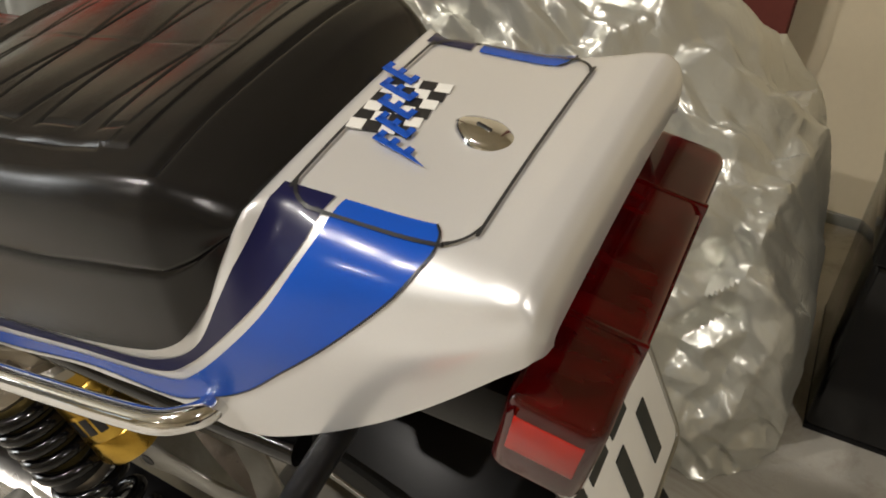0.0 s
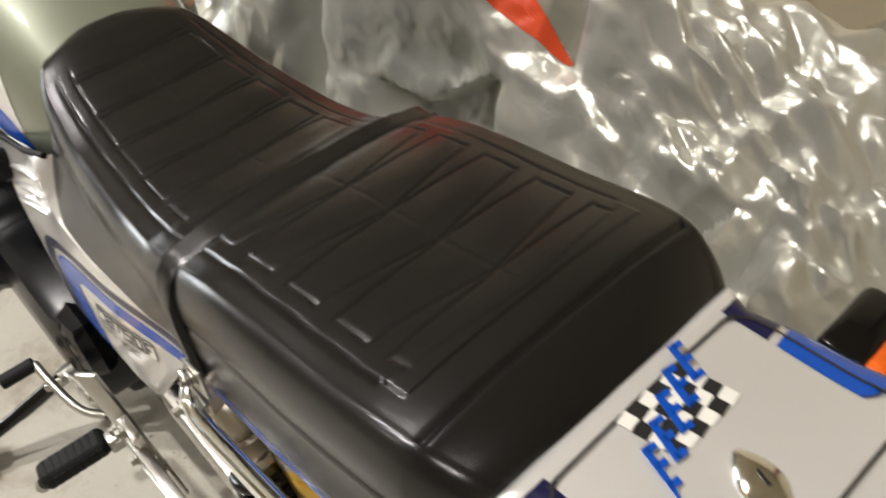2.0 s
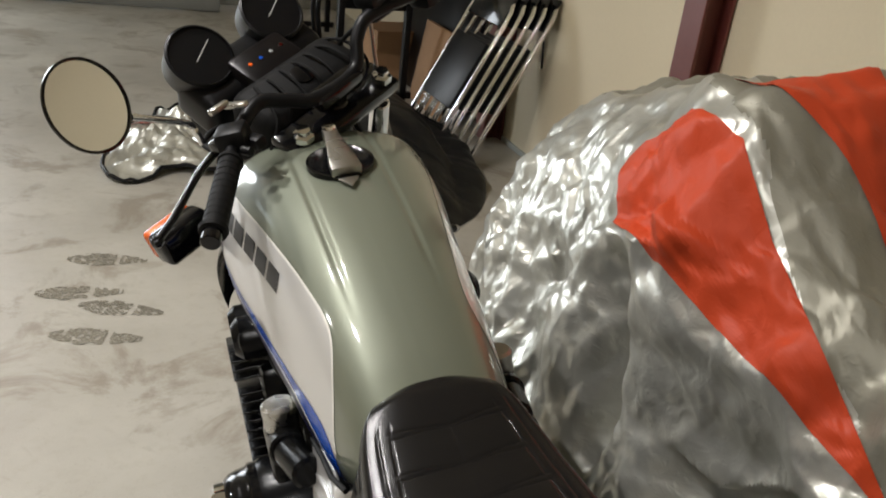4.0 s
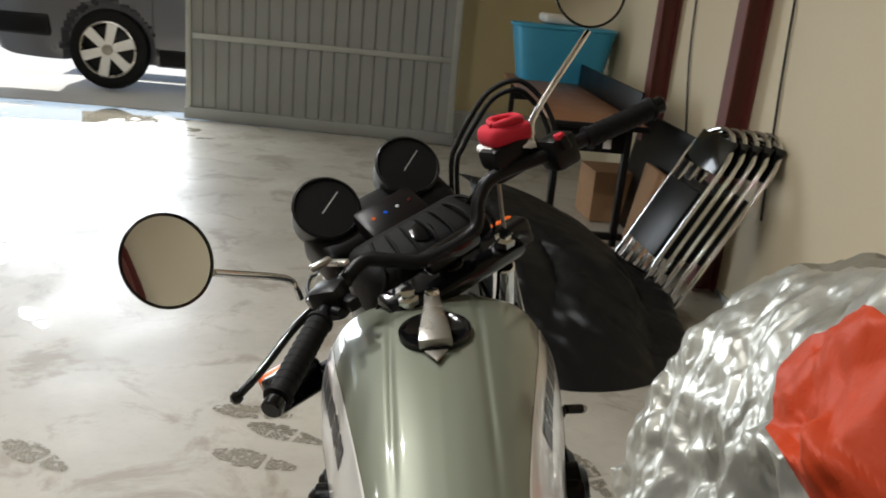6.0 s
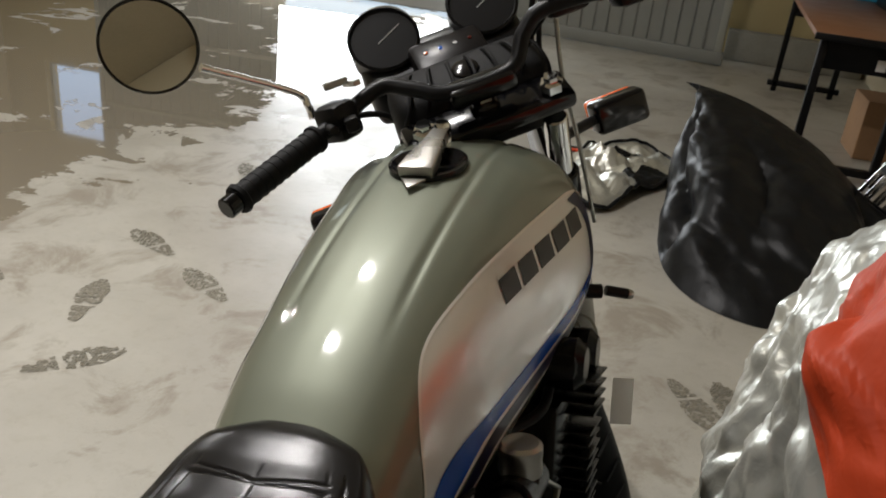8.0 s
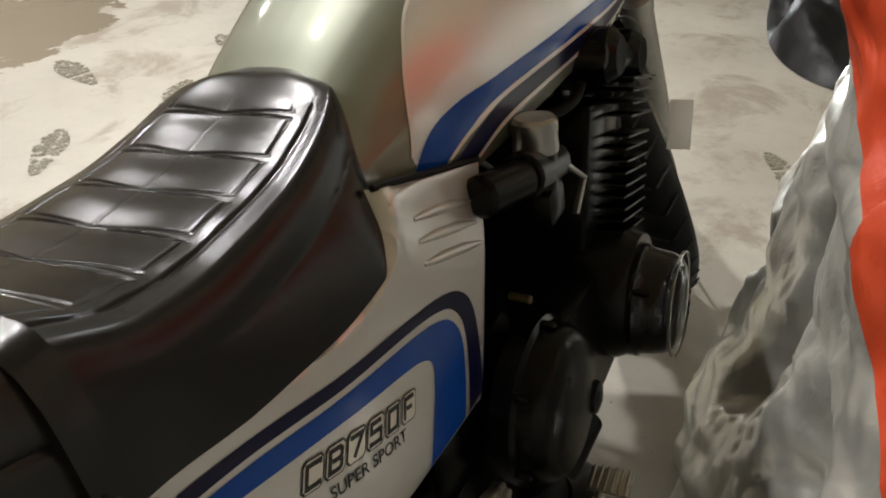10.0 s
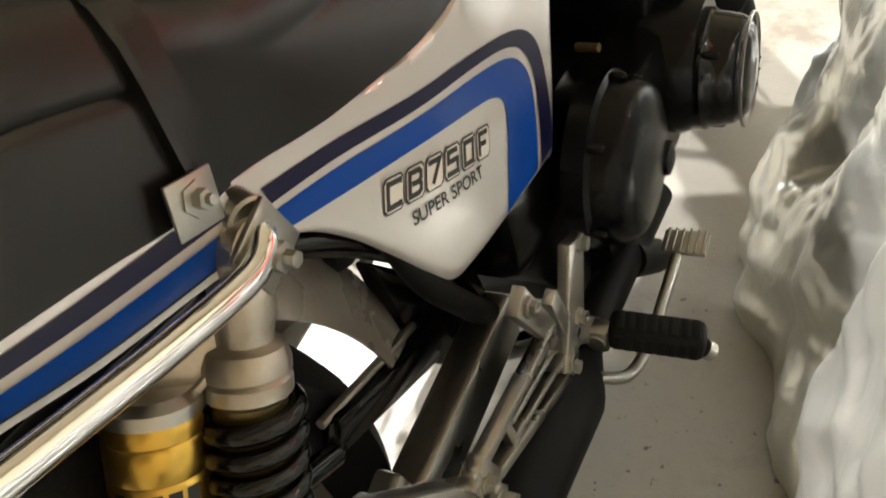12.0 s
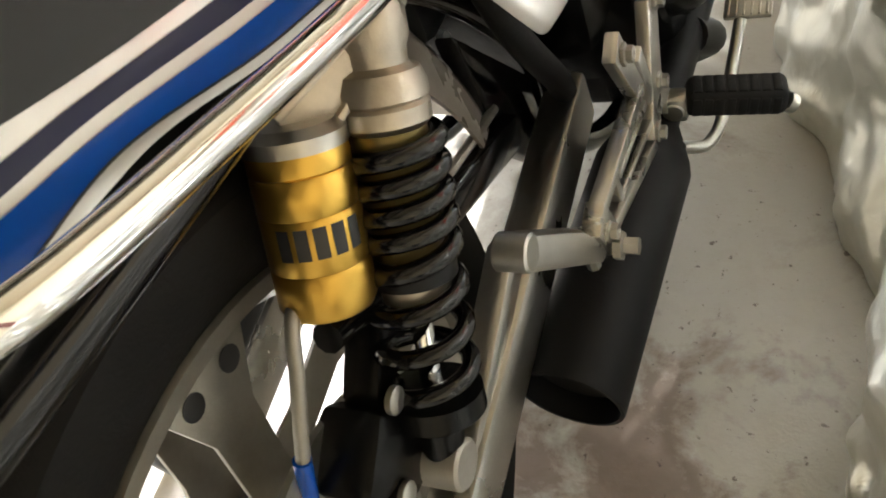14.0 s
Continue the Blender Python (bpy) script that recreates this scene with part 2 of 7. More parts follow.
def crumpled(name, colour, rough, metal, tilt=0.30, big=9.0, small=30.0, tone=0.10, crease=0.022):
    """A stiff coated cloth: creases leave flat facets of two sizes, each tilted its own way."""
    m, tree, bsdf = shader(name)
    link = tree.links.new
    pos = add(tree, "ShaderNodeTexCoord")
    warp = add(tree, "ShaderNodeTexNoise", Scale=5.0, Detail=3.0)
    link(pos.outputs["Object"], warp.inputs["Vector"])
    bend = add(tree, "ShaderNodeVectorMath", operation="MULTIPLY_ADD")
    bend.inputs[1].default_value = (0.16, 0.16, 0.16)
    link(warp.outputs["Color"], bend.inputs[0])
    link(pos.outputs["Object"], bend.inputs[2])
    geo = add(tree, "ShaderNodeNewGeometry")
    normal = geo.outputs["Normal"]
    for scale, amount, stretch in ((big, tilt, (1, 1, 0.30)), (small, tilt * 0.6, (1, 1, 0.5))):
        st = add(tree, "ShaderNodeVectorMath", operation="MULTIPLY")
        st.inputs[1].default_value = stretch
        link(bend.outputs[0], st.inputs[0])
        cell = add(tree, "ShaderNodeTexVoronoi", Scale=scale)
        link(st.outputs[0], cell.inputs["Vector"])
        off = add(tree, "ShaderNodeVectorMath", operation="SUBTRACT")
        off.inputs[1].default_value = (0.5, 0.5, 0.5)
        link(cell.outputs["Color"], off.inputs[0])
        acc = add(tree, "ShaderNodeVectorMath", operation="MULTIPLY_ADD")
        acc.inputs[1].default_value = (amount,) * 3
        link(off.outputs[0], acc.inputs[0])
        link(normal, acc.inputs[2])
        normal = acc.outputs[0]
    unit = add(tree, "ShaderNodeVectorMath", operation="NORMALIZE")
    link(normal, unit.inputs[0])
    turned = unit.outputs[0]
    for scale, dist, stretch in ((big * 0.55, crease, (1, 1, 0.5)), (big * 1.9, crease * 0.45, (1, 1, 0.7)), (90.0, 0.0006, (1, 1, 1))):
        st = add(tree, "ShaderNodeVectorMath", operation="MULTIPLY")
        st.inputs[1].default_value = stretch
        link(bend.outputs[0], st.inputs[0])
        ridge = add(tree, "ShaderNodeTexNoise", noise_type="RIDGED_MULTIFRACTAL", Scale=scale, Detail=3.5, Roughness=0.6, Distortion=0.3)
        link(st.outputs[0], ridge.inputs["Vector"])
        b = add(tree, "ShaderNodeBump", Strength=1.0, Distance=dist)
        link(ridge.outputs["Fac"], b.inputs["Height"])
        link(turned, b.inputs["Normal"])
        turned = b.outputs["Normal"]
    link(b.outputs["Normal"], bsdf.inputs["Normal"])
    broad = add(tree, "ShaderNodeTexNoise", Scale=3.5, Detail=5.0)
    link(pos.outputs["Object"], broad.inputs["Vector"])
    mix = add(tree, "ShaderNodeMix", data_type="RGBA")
    mix.inputs["A"].default_value = (*colour, 1)
    mix.inputs["B"].default_value = (*[c * (1 - 2.5 * tone) for c in colour], 1)
    link(broad.outputs["Fac"], mix.inputs["Factor"])
    link(mix.outputs["Result"], bsdf.inputs["Base Color"])
    rv = add(tree, "ShaderNodeMapRange", **{"To Min": rough - 0.1, "To Max": rough + 0.12})
    link(broad.outputs["Fac"], rv.inputs["Value"])
    link(rv.outputs["Result"], bsdf.inputs["Roughness"])
    bsdf.inputs["Metallic"].default_value = metal
    bsdf.inputs["Specular IOR Level"].default_value = 0.25
    return m


CLOTH = crumpled("silver_cover_cloth", (0.67, 0.67, 0.605), 0.32, 0.68, 0.11, 13.0, 33.0, crease=0.010)
# the same silver cloth where it faces up: its shade put into the colour
SHADED_CLOTH = crumpled("shaded_cover_cloth", (0.31, 0.297, 0.24), 0.46, 0.45, 0.07, 11.0, 30.0, crease=0.006)
RED_CLOTH = crumpled("orange_red_cover_cloth", (0.56, 0.065, 0.02), 0.5, 0.0, 0.10, 7.0, 22.0, crease=0.008)
BLACK_CLOTH = crumpled("black_cover_cloth", (0.0045, 0.005, 0.006), 0.42, 0.0, 0.10, 6.0, 18.0, crease=0.010)

# ---- mesh tools ----
V = Vector


def bm_from(verts, faces):
    bm = bmesh.new()
    vs = [bm.verts.new(v) for v in verts]
    for f in faces:
        try:
            bm.faces.new([vs[i] for i in f])
        except ValueError:
            pass
    bm.verts.index_update()
    bmesh.ops.recalc_face_normals(bm, faces=bm.faces)
    return bm


def part(name, bm, material, parent=None, label="", smooth=True):
    me = bpy.data.meshes.new(name)
    for f in bm.faces:
        f.smooth = smooth
    if smooth:
        for e in bm.edges:
            if len(e.link_faces) == 2 and e.calc_face_angle(0) > radians(40):
                e.smooth = False
    bm.to_mesh(me)
    bm.free()
    me.materials.append(material)
    ob = new(name, me)
    if parent is not None:
        ob.parent = parent
    if label:
        ob["label"] = label
    return ob


def thing(name, label, category, m=None, group=""):
    ob = new(name)
    if m is not None:
        ob.matrix_world = m
    return tagged(ob, label, category, group)


def merge(*bms):
    out = bmesh.new()
    me = bpy.data.meshes.new("tmp")
    for b in bms:
        b.to_mesh(me)
        out.from_mesh(me)
        b.free()
    bpy.data.meshes.remove(me)
    return out


def moved(bm, m):
    bmesh.ops.transform(bm, matrix=m, verts=bm.verts)
    return bm


def mirrored(bm):
    bmesh.ops.scale(bm, vec=(-1, 1, 1), verts=bm.verts)
    bmesh.ops.reverse_faces(bm, faces=bm.faces)
    return bm


def box(size, at=(0, 0, 0), bevel=0.0, turn=(0, 0, 0), seg=2):
    bm = bmesh.new()
    bmesh.ops.create_cube(bm, size=1)
    bmesh.ops.scale(bm, vec=size, verts=bm.verts)
    if bevel:
        bmesh.ops.bevel(bm, geom=bm.edges[:], offset=bevel, segments=seg, affect="EDGES", profile=0.5)
    return moved(bm, pose(*at, *turn))


def frame_of(axis):
    a = V(axis).normalized()
    u = a.cross(V((0, 0, 1)) if abs(a.z) < 0.9 else V((1, 0, 0))).normalized()
    return a, u, a.cross(u)


def tube(points, radius, n=14, cap=True, closed=False):
    """A round bar along the points; radius may be a list."""
    ps = [V(p) for p in points]
    k = len(ps)
    rs = list(radius) if isinstance(radius, (list, tuple)) else [radius] * k
    u = None
    verts = []
    for i, p in enumerate(ps):
        if closed:
            d = ps[(i + 1) % k] - ps[i - 1]
        else:
            d = ps[min(i + 1, k - 1)] - ps[max(i - 1, 0)]
        d.normalize()
        if u is None:
            _, u, _ = frame_of(d)
        u = (u - d * u.dot(d)).normalized()
        w = d.cross(u)
        verts += [p + (u * math.cos(a) + w * math.sin(a)) * rs[i] for a in (2 * math.pi * j / n for j in range(n))]
    faces = []
    for i in range(k if closed else k - 1):
        q = (i + 1) % k
        faces += [(i * n + j, i * n + (j + 1) % n, q * n + (j + 1) % n, q * n + j) for j in range(n)]
    if cap and not closed:
        faces += [tuple(range(n)), tuple(range((k - 1) * n, k * n))]
    return bm_from(verts, faces)


def smooth_line(points, steps=8):
    """Catmull-Rom through the points."""
    ps = [V(p) for p in points]
    ps = [ps[0] * 2 - ps[1]] + ps + [ps[-1] * 2 - ps[-2]]
    out = []
    for i in range(1, len(ps) - 2):
        a, b, c, d = ps[i - 1:i + 3]
        for s in range(steps):
            t = s / steps
            out.append(0.5 * (2 * b + (c - a) * t + (2 * a - 5 * b + 4 * c - d) * t * t + (3 * b - a - 3 * c + d) * t ** 3))
    return out + [ps[-2]]


def lathe(profile, origin=(0, 0, 0), axis=(0, 0, 1), n=32, ring=False):
    """A turned form: (radius, height) pairs along the axis from the origin."""
    a, u, w = frame_of(axis)
    o = V(origin)
    verts, faces, k = [], [], len(profile)
    for r, h in profile:
        verts += [o + a * h + (u * math.cos(t) + w * math.sin(t)) * max(r, 1e-5) for t in (2 * math.pi * j / n for j in range(n))]
    for i in range(k - 1):
        faces += [(i * n + j, i * n + (j + 1) % n, (i + 1) * n + (j + 1) % n, (i + 1) * n + j) for j in range(n)]
    if ring:
        faces += [((k - 1) * n + j, (k - 1) * n + (j + 1) % n, (j + 1) % n, j) for j in range(n)]
    elif profile[0][0] > 1e-4:
        faces.append(tuple(range(n)))
    if profile[-1][0] > 1e-4 and not ring:
        faces.append(tuple(range((k - 1) * n, k * n)))
    bm = bm_from(verts, faces)
    bmesh.ops.remove_doubles(bm, verts=bm.verts, dist=1e-5)
    return bm


def rod(a, b, r, n=16, bevel=0.0):
    a, b = V(a), V(b)
    h = (b - a).length
    e = bevel or min(r, h) * 0.12
    return lathe([(0, 0), (r - e, 0), (r, e), (r, h - e), (r - e, h), (0, h)], a, b - a, n)


def plate(outline, thick, to_world, bevel=0.0):
    """A flat plate: outline in 2D, thickness along local z, set by the matrix to_world."""
    k = len(outline)
    verts = [V((x, y, -thick / 2)) for x, y in outline] + [V((x, y, thick / 2)) for x, y in outline]
    faces = [tuple(range(k)), tuple(range(k, 2 * k))] + [(i, (i + 1) % k, k + (i + 1) % k, k + i) for i in range(k)]
    bm = bm_from(verts, faces)
    if bevel:
        bmesh.ops.bevel(bm, geom=[e for e in bm.edges if e.calc_face_angle(0) > 0.5], offset=bevel, segments=2, affect="EDGES", profile=0.5)
    return moved(bm, to_world)


def grid(fn, nu, nv, close_v=False):
    verts = [fn(i / (nu - 1), j / (nv if close_v else nv - 1)) for i in range(nu) for j in range(nv)]
    faces = []
    for i in range(nu - 1):
        for j in range(nv if close_v else nv - 1):
            k = (j + 1) % nv
            faces.append((i * nv + j, i * nv + k, (i + 1) * nv + k, (i + 1) * nv + j))
    return bm_from(verts, faces)


def table_at(rows, y):
    """Smooth interpolation of rows (y, a, b, ...), sorted by y."""
    ys = [r[0] for r in rows]
    out = []
    for c in range(1, len(rows[0])):
        vs = [r[c] for r in rows]
        if y <= ys[0]:
            out.append(vs[0])
            continue
        if y >= ys[-1]:
            out.append(vs[-1])
            continue
        i = max(j for j in range(len(ys) - 1) if ys[j] <= y)
        h = ys[i + 1] - ys[i]
        t = (y - ys[i]) / h
        def slope(j):
            if j == 0 or j == len(ys) - 1:
                return 0 if len(ys) < 3 else (vs[min(j + 1, len(ys) - 1)] - vs[max(j - 1, 0)]) / (ys[min(j + 1, len(ys) - 1)] - ys[max(j - 1, 0)])
            s0 = (vs[j] - vs[j - 1]) / (ys[j] - ys[j - 1])
            s1 = (vs[j + 1] - vs[j]) / (ys[j + 1] - ys[j])
            return 0 if s0 * s1 <= 0 else 2 * s0 * s1 / (s0 + s1)
        m0, m1 = slope(i) * h, slope(i + 1) * h
        out.append((2 * t ** 3 - 3 * t * t + 1) * vs[i] + (t ** 3 - 2 * t * t + t) * m0 + (3 * t * t - 2 * t ** 3) * vs[i + 1] + (t ** 3 - t * t) * m1)
    return out


def sstep(a, b, x):
    t = min(1, max(0, (x - a) / (b - a)))
    return t * t * (3 - 2 * t)


def thicken(bm, t):
    bmesh.ops.solidify(bm, geom=bm.faces[:], thickness=t)
    return bm


def shell(bm, t):
    """Thickness given to the inner side of an open skin whose outside looks away from the middle line."""
    bm.normal_update()
    inner = [v.co - v.normal * t * (1 if v.normal.dot(V((v.co.x, 0, v.co.z - 0.70))) > 0 else -1) for v in bm.verts]
    n = len(inner)
    faces = [[v.index for v in f.verts] for f in bm.faces]
    rim = [[v.index for v in e.verts] for e in bm.edges if len(e.link_faces) == 1]
    verts = [v.co.copy() for v in bm.verts] + inner
    bm.free()
    return bm_from(verts, faces + [[i + n for i in reversed(f)] for f in faces] + [(a, b, b + n, a + n) for a, b in rim])

# ---- the garage ----
WALL_X, BACK_Y = 1.5, 8.3


def wall_piece(name, size, at, material, label):
    return tagged(part(name, box(size, at), material, smooth=False), label, "wall", kind="structure")


# ground: the floor within, and the yard outside that rises a little
tagged(part("floor", box((9.75, 13.35, 0.2), (-3.225, 1.625, -0.1)), FLOOR), "smooth beige concrete garage floor, wet towards the gate", "floor", kind="structure")
def yard(u, v):
    y = 8.3 + 0.02 + (u ** 2.2) * 900
    return V(((v - 0.5) * 1600 - 3, y, 0.10 * sstep(8.32, 8.6, y) - 0.004))
tagged(part("ground", grid(yard, 60, 3), OUTSIDE), "sunlit pale concrete yard outside the gate", "ground", kind="structure")
wall_piece("wall_east", (0.2, 13.4, 3.0), (WALL_X + 0.1, 1.6, 1.5), WALL, "cream painted garage wall with steel columns")
wall_piece("wall_south", (9.6, 0.2, 3.0), (-3.3, -5.0, 1.5), WALL, "cream painted rear garage wall")
wall_piece("wall_west", (0.2, 13.4, 3.0), (-8.15, 1.6, 1.5), WALL, "cream painted garage wall")
wall_piece("wall_north", (1.5, 0.2, 3.0), (0.75 + 0.0, BACK_Y, 1.5), OLIVE_WALL, "ochre painted wall beside the gate")
wall_piece("wall_over_gate", (6.55, 0.2, 0.42), (-3.275, BACK_Y, 2.79), OLIVE_WALL, "ochre wall strip above the gate opening")
# the far end of that wall, with a small window
WX0, WX1, WZ0, WZ1 = -7.45, -6.66, 1.30, 2.26
tagged(part("wall_north_far", merge(box((0.11, 0.2, 3.0), (-6.605, BACK_Y, 1.5)), box((0.6, 0.2, 3.0), (-7.75, BACK_Y, 1.5)), box((WX1 - WX0, 0.2, WZ0), ((WX0 + WX1) / 2, BACK_Y, WZ0 / 2)), box((WX1 - WX0, 0.2, 3.0 - WZ1), ((WX0 + WX1) / 2, BACK_Y, (3.0 + WZ1) / 2))), OLIVE_WALL, smooth=False), "ochre painted wall with a small window", "wall", kind="structure")
window = tagged(new("window_1"), "small window with a pale steel frame beside the gate", "window", kind="structure")
for _x in (WX0 + 0.02, WX1 - 0.02):
    part("window_frame", box((0.04, 0.06, WZ1 - WZ0), (_x, BACK_Y, (WZ0 + WZ1) / 2), 0.004), GATE_TRIM, window)
for _z in (WZ0 + 0.02, WZ1 - 0.02):
    part("window_frame", box((WX1 - WX0 - 0.08, 0.06, 0.04), ((WX0 + WX1) / 2, BACK_Y, _z), 0.004), GATE_TRIM, window)
tagged(part("ceiling", box((9.9, 13.6, 0.15), (-3.3, 1.6, 3.085)), ROOF, smooth=False), "cream painted garage ceiling", "ceiling", kind="structure")
tagged(part("kerb", box((1.16, 0.18, 0.26), (0.88, BACK_Y - 0.19, 0.13), 0.01), KERB), "low concrete kerb along the ochre wall", "kerb", kind="structure")

# ---- the motorcycle ----
# built upright in its own axes (x to its right, y ahead, z up, the rear wheel near y = 0) and leant as a whole
from mathutils.bvhtree import BVHTree

bike = thing("motorcycle", "silver and blue sport motorcycle leaning on its side stand", "motorcycle", pose(0, 0, 0, 0, -LEAN, 0))

TAIL = [  # y, half width, half width of the deck, height of the deck, lower edge
    (-0.2060, 0.100, 0.086, 0.874, 0.866), (-0.2052, 0.108, 0.094, 0.883, 0.868), (-0.203, 0.113, 0.099, 0.8915, 0.869), (-0.199, 0.117, 0.101, 0.8975, 0.866), (-0.192, 0.1195, 0.101, 0.9010, 0.860), (-0.182, 0.121, 0.098, 0.9005, 0.849), (-0.168, 0.1225, 0.092, 0.8975, 0.833), (-0.15, 0.124, 0.086, 0.8940, 0.8135), (-0.12, 0.125, 0.081, 0.8905, 0.783),
    (-0.06, 0.127, 0.084, 0.888, 0.7345), (-0.042, 0.1275, 0.098, 0.886, 0.7235), (-0.03, 0.128, 0.112, 0.858, 0.7185), (-0.015, 0.129, 0.120, 0.823, 0.7165), (0.018, 0.131, 0.125, 0.789, 0.7235),
    (0.089, 0.134, 0.129, 0.768, 0.7195), (0.18, 0.134, 0.129, 0.750, 0.6945), (0.24, 0.134, 0.129, 0.738, 0.681), (0.285, 0.134, 0.129, 0.728, 0.670)]


def tail_point(y, v):
    """v runs from the lower left edge over the deck to the lower right edge, -1 to 1."""
    w, d, top, low = table_at(TAIL, y)
    s, a = (1 if v >= 0 else -1), abs(v)
    if a < 0.45:
        x = d * a / 0.45
        return V((s * x, y, top + 0.003 * (1 - (x / d) ** 2)))
    t = (a - 0.45) / 0.55
    ang = min(1, t * 1.5) * math.pi / 2
    x = d + (w - d) * math.sin(ang)
    # a shallow hollow runs along the flank under the flared lip
    hollow = 0.0045 * math.exp(-((t - 0.50) / 0.16) ** 2) * sstep(-0.05, -0.12, y) * sstep(-0.204, -0.19, y)
    return V((s * (x - hollow), y, top + (low - top) * (t ** (1.25 + 0.45 * sstep(-0.04, -0.10, y)))))


def bvh_of(bm):
    return BVHTree.FromBMesh(bm)


tail_bm = grid(lambda u, v: tail_point(-0.206 + 0.491 * u ** 1.7, 2 * v - 1), 150, 91)
TAIL_BVH = bvh_of(tail_bm)
tail = part("tail_cowl", shell(tail_bm, 0.003), PEARL, bike, "pearl white tail cowl with blue and navy stripes")

TANK = [  # y, half width, height, lower edge
    (0.575, 0.070, 0.785, 0.715), (0.60, 0.092, 0.803, 0.702), (0.64, 0.108, 0.826, 0.695), (0.68, 0.118, 0.848, 0.682), (0.76, 0.133, 0.882, 0.674), (0.88, 0.150, 0.919, 0.680),
    (1.0, 0.168, 0.944, 0.690), (1.1, 0.184, 0.957, 0.704), (1.17, 0.190, 0.955, 0.728), (1.215, 0.180, 0.938, 0.762), (1.236, 0.152, 0.905, 0.80)]
TANK_SECTION = [(0, 0, 1), (0.08, 0.15, 0.997), (0.16, 0.30, 0.986), (0.30, 0.52, 0.948), (0.42, 0.68, 0.882), (0.54, 0.80, 0.78), (0.66, 0.90, 0.62), (0.78, 0.975, 0.42), (0.88, 1.0, 0.24), (0.94, 0.985, 0.12), (1.0, 0.93, 0.0)]


def tank_point(y, v):
    w, top, low = table_at(TANK, y)
    s, a = (1 if v >= 0 else -1), abs(v)
    x, h = table_at(TANK_SECTION, a)
    x *= w
    z = low + (top - low) * h
    edge = 0.056 + 0.02 * (y - 0.85)
    groove = math.exp(-((x - edge - 0.004) / 0.005) ** 2) * 0.0032 - sstep(edge + 0.03, edge, x) * 0.0022
    return V((s * x, y, z - groove * sstep(0.72, 0.88, y)))


tank_bm = grid(lambda u, v: tank_point(0.575 + 0.661 * u, 2 * v - 1), 90, 161)
TANK_BVH = bvh_of(tank_bm)
for a in (0, 89):
    tank_bm.verts.ensure_lookup_table()
    tank_bm.faces.new([tank_bm.verts[a * 161 + j] for j in range(161)])
tank = part("fuel_tank", tank_bm, SILVER, bike, "silver-green metallic fuel tank")

SEAT = [  # y, half width, top, bottom
    (-0.043, 0.092, 0.886, 0.880), (-0.035, 0.108, 0.893, 0.864), (-0.017, 0.122, 0.903, 0.822), (0.005, 0.131, 0.909, 0.790), (0.03, 0.134, 0.906, 0.774), (0.09, 0.137, 0.892, 0.757), (0.2, 0.139, 0.872, 0.734),
    (0.25, 0.139, 0.856, 0.722), (0.29, 0.137, 0.836, 0.716), (0.35, 0.132, 0.808, 0.702), (0.42, 0.126, 0.798, 0.692), (0.5, 0.118, 0.800, 0.685), (0.56, 0.109, 0.810, 0.687), (0.60, 0.099, 0.822, 0.700), (0.628, 0.083, 0.829, 0.70), (0.645, 0.055, 0.828, 0.74)]
PLEATS = [0.575 - 0.0515 * k for k in range(11)]


FLARE = [(0.30, 0.137), (0.42, 0.140), (0.50, 0.1415), (0.55, 0.140), (0.585, 0.131), (0.62, 0.094), (0.645, 0.055)]  # half width of the lower edge


def seat_point(y, v):
    w, top, low = table_at(SEAT, y)
    s, a = (1 if v >= 0 else -1), abs(v)
    if a < 0.62:
        t = a / 0.62
        x = w * 0.86 * t
        z = top - 0.010 * t ** 3
        if 0.03 < y < 0.60:
            panel = w * 0.74
            g = 0.0
            if x < panel:
                slant = 0.10 * x
                spread = 0.05 if y > 0.29 else 0.10
                for k in PLEATS:
                    off = y - (k + slant)
                    for half in (-1, 1):
                        d = off - half * (0.0006 + spread * x)
                        if abs(d) < 0.009:
                            g = max(g, 0.8 * math.exp(-(d / 0.0013) ** 2))
                    puff = off / 0.0515
                    if -0.5 < puff <= 0.5:
                        z -= 0.0005 * math.cos(2 * math.pi * puff)
                        # each pleat is closed by a short seam at its outer end
                        if abs(off) > 0.0006 + spread * x:
                            g = max(g, 0.8 * math.exp(-((x - panel + 0.013) / 0.0014) ** 2))
                g = max(g, 0.3 * math.exp(-(x / 0.0015) ** 2))
                g *= 1 - sstep(panel - 0.012, panel - 0.008, x)
                z += 0.0012
            g = max(g, math.exp(-((x - panel - 0.002) / 0.002) ** 2) * (0.7 if y > 0.05 else 0))
            z -= 0.0014 * g * sstep(0.03, 0.05, y) * sstep(0.60, 0.58, y)
        if -0.02 < y < 0.03:
            z -= 0.003 * math.exp(-((y - 0.004) / 0.0025) ** 2)
    else:
        t = (a - 0.62) / 0.38
        ang = min(1, t * 2.2) * math.pi / 2
        drop = min(0.042, (top - low) * 0.38)
        x = w * (0.86 + 0.14 * math.sin(ang))
        rest = max(0, t - 0.4545) / 0.5455
        z = top - 0.010 - drop * (1 - math.cos(ang)) - rest * (top - 0.010 - drop - low)
        line = 0.0026 * math.exp(-((rest - 0.16) / 0.03) ** 2) * (1 if y < 0.27 else 0)
        x -= line
        x += (table_at(FLARE, y)[0] - w) * rest ** 0.8 * sstep(0.30, 0.38, y)
    return V((s * x, y, z))


seat_bm = grid(lambda u, v: seat_point(-0.043 + 0.688 * u, 2 * v - 1), 720, 241)
seat = part("seat", seat_bm, LEATHER, bike, "pleated black vinyl dual seat with a passenger strap")


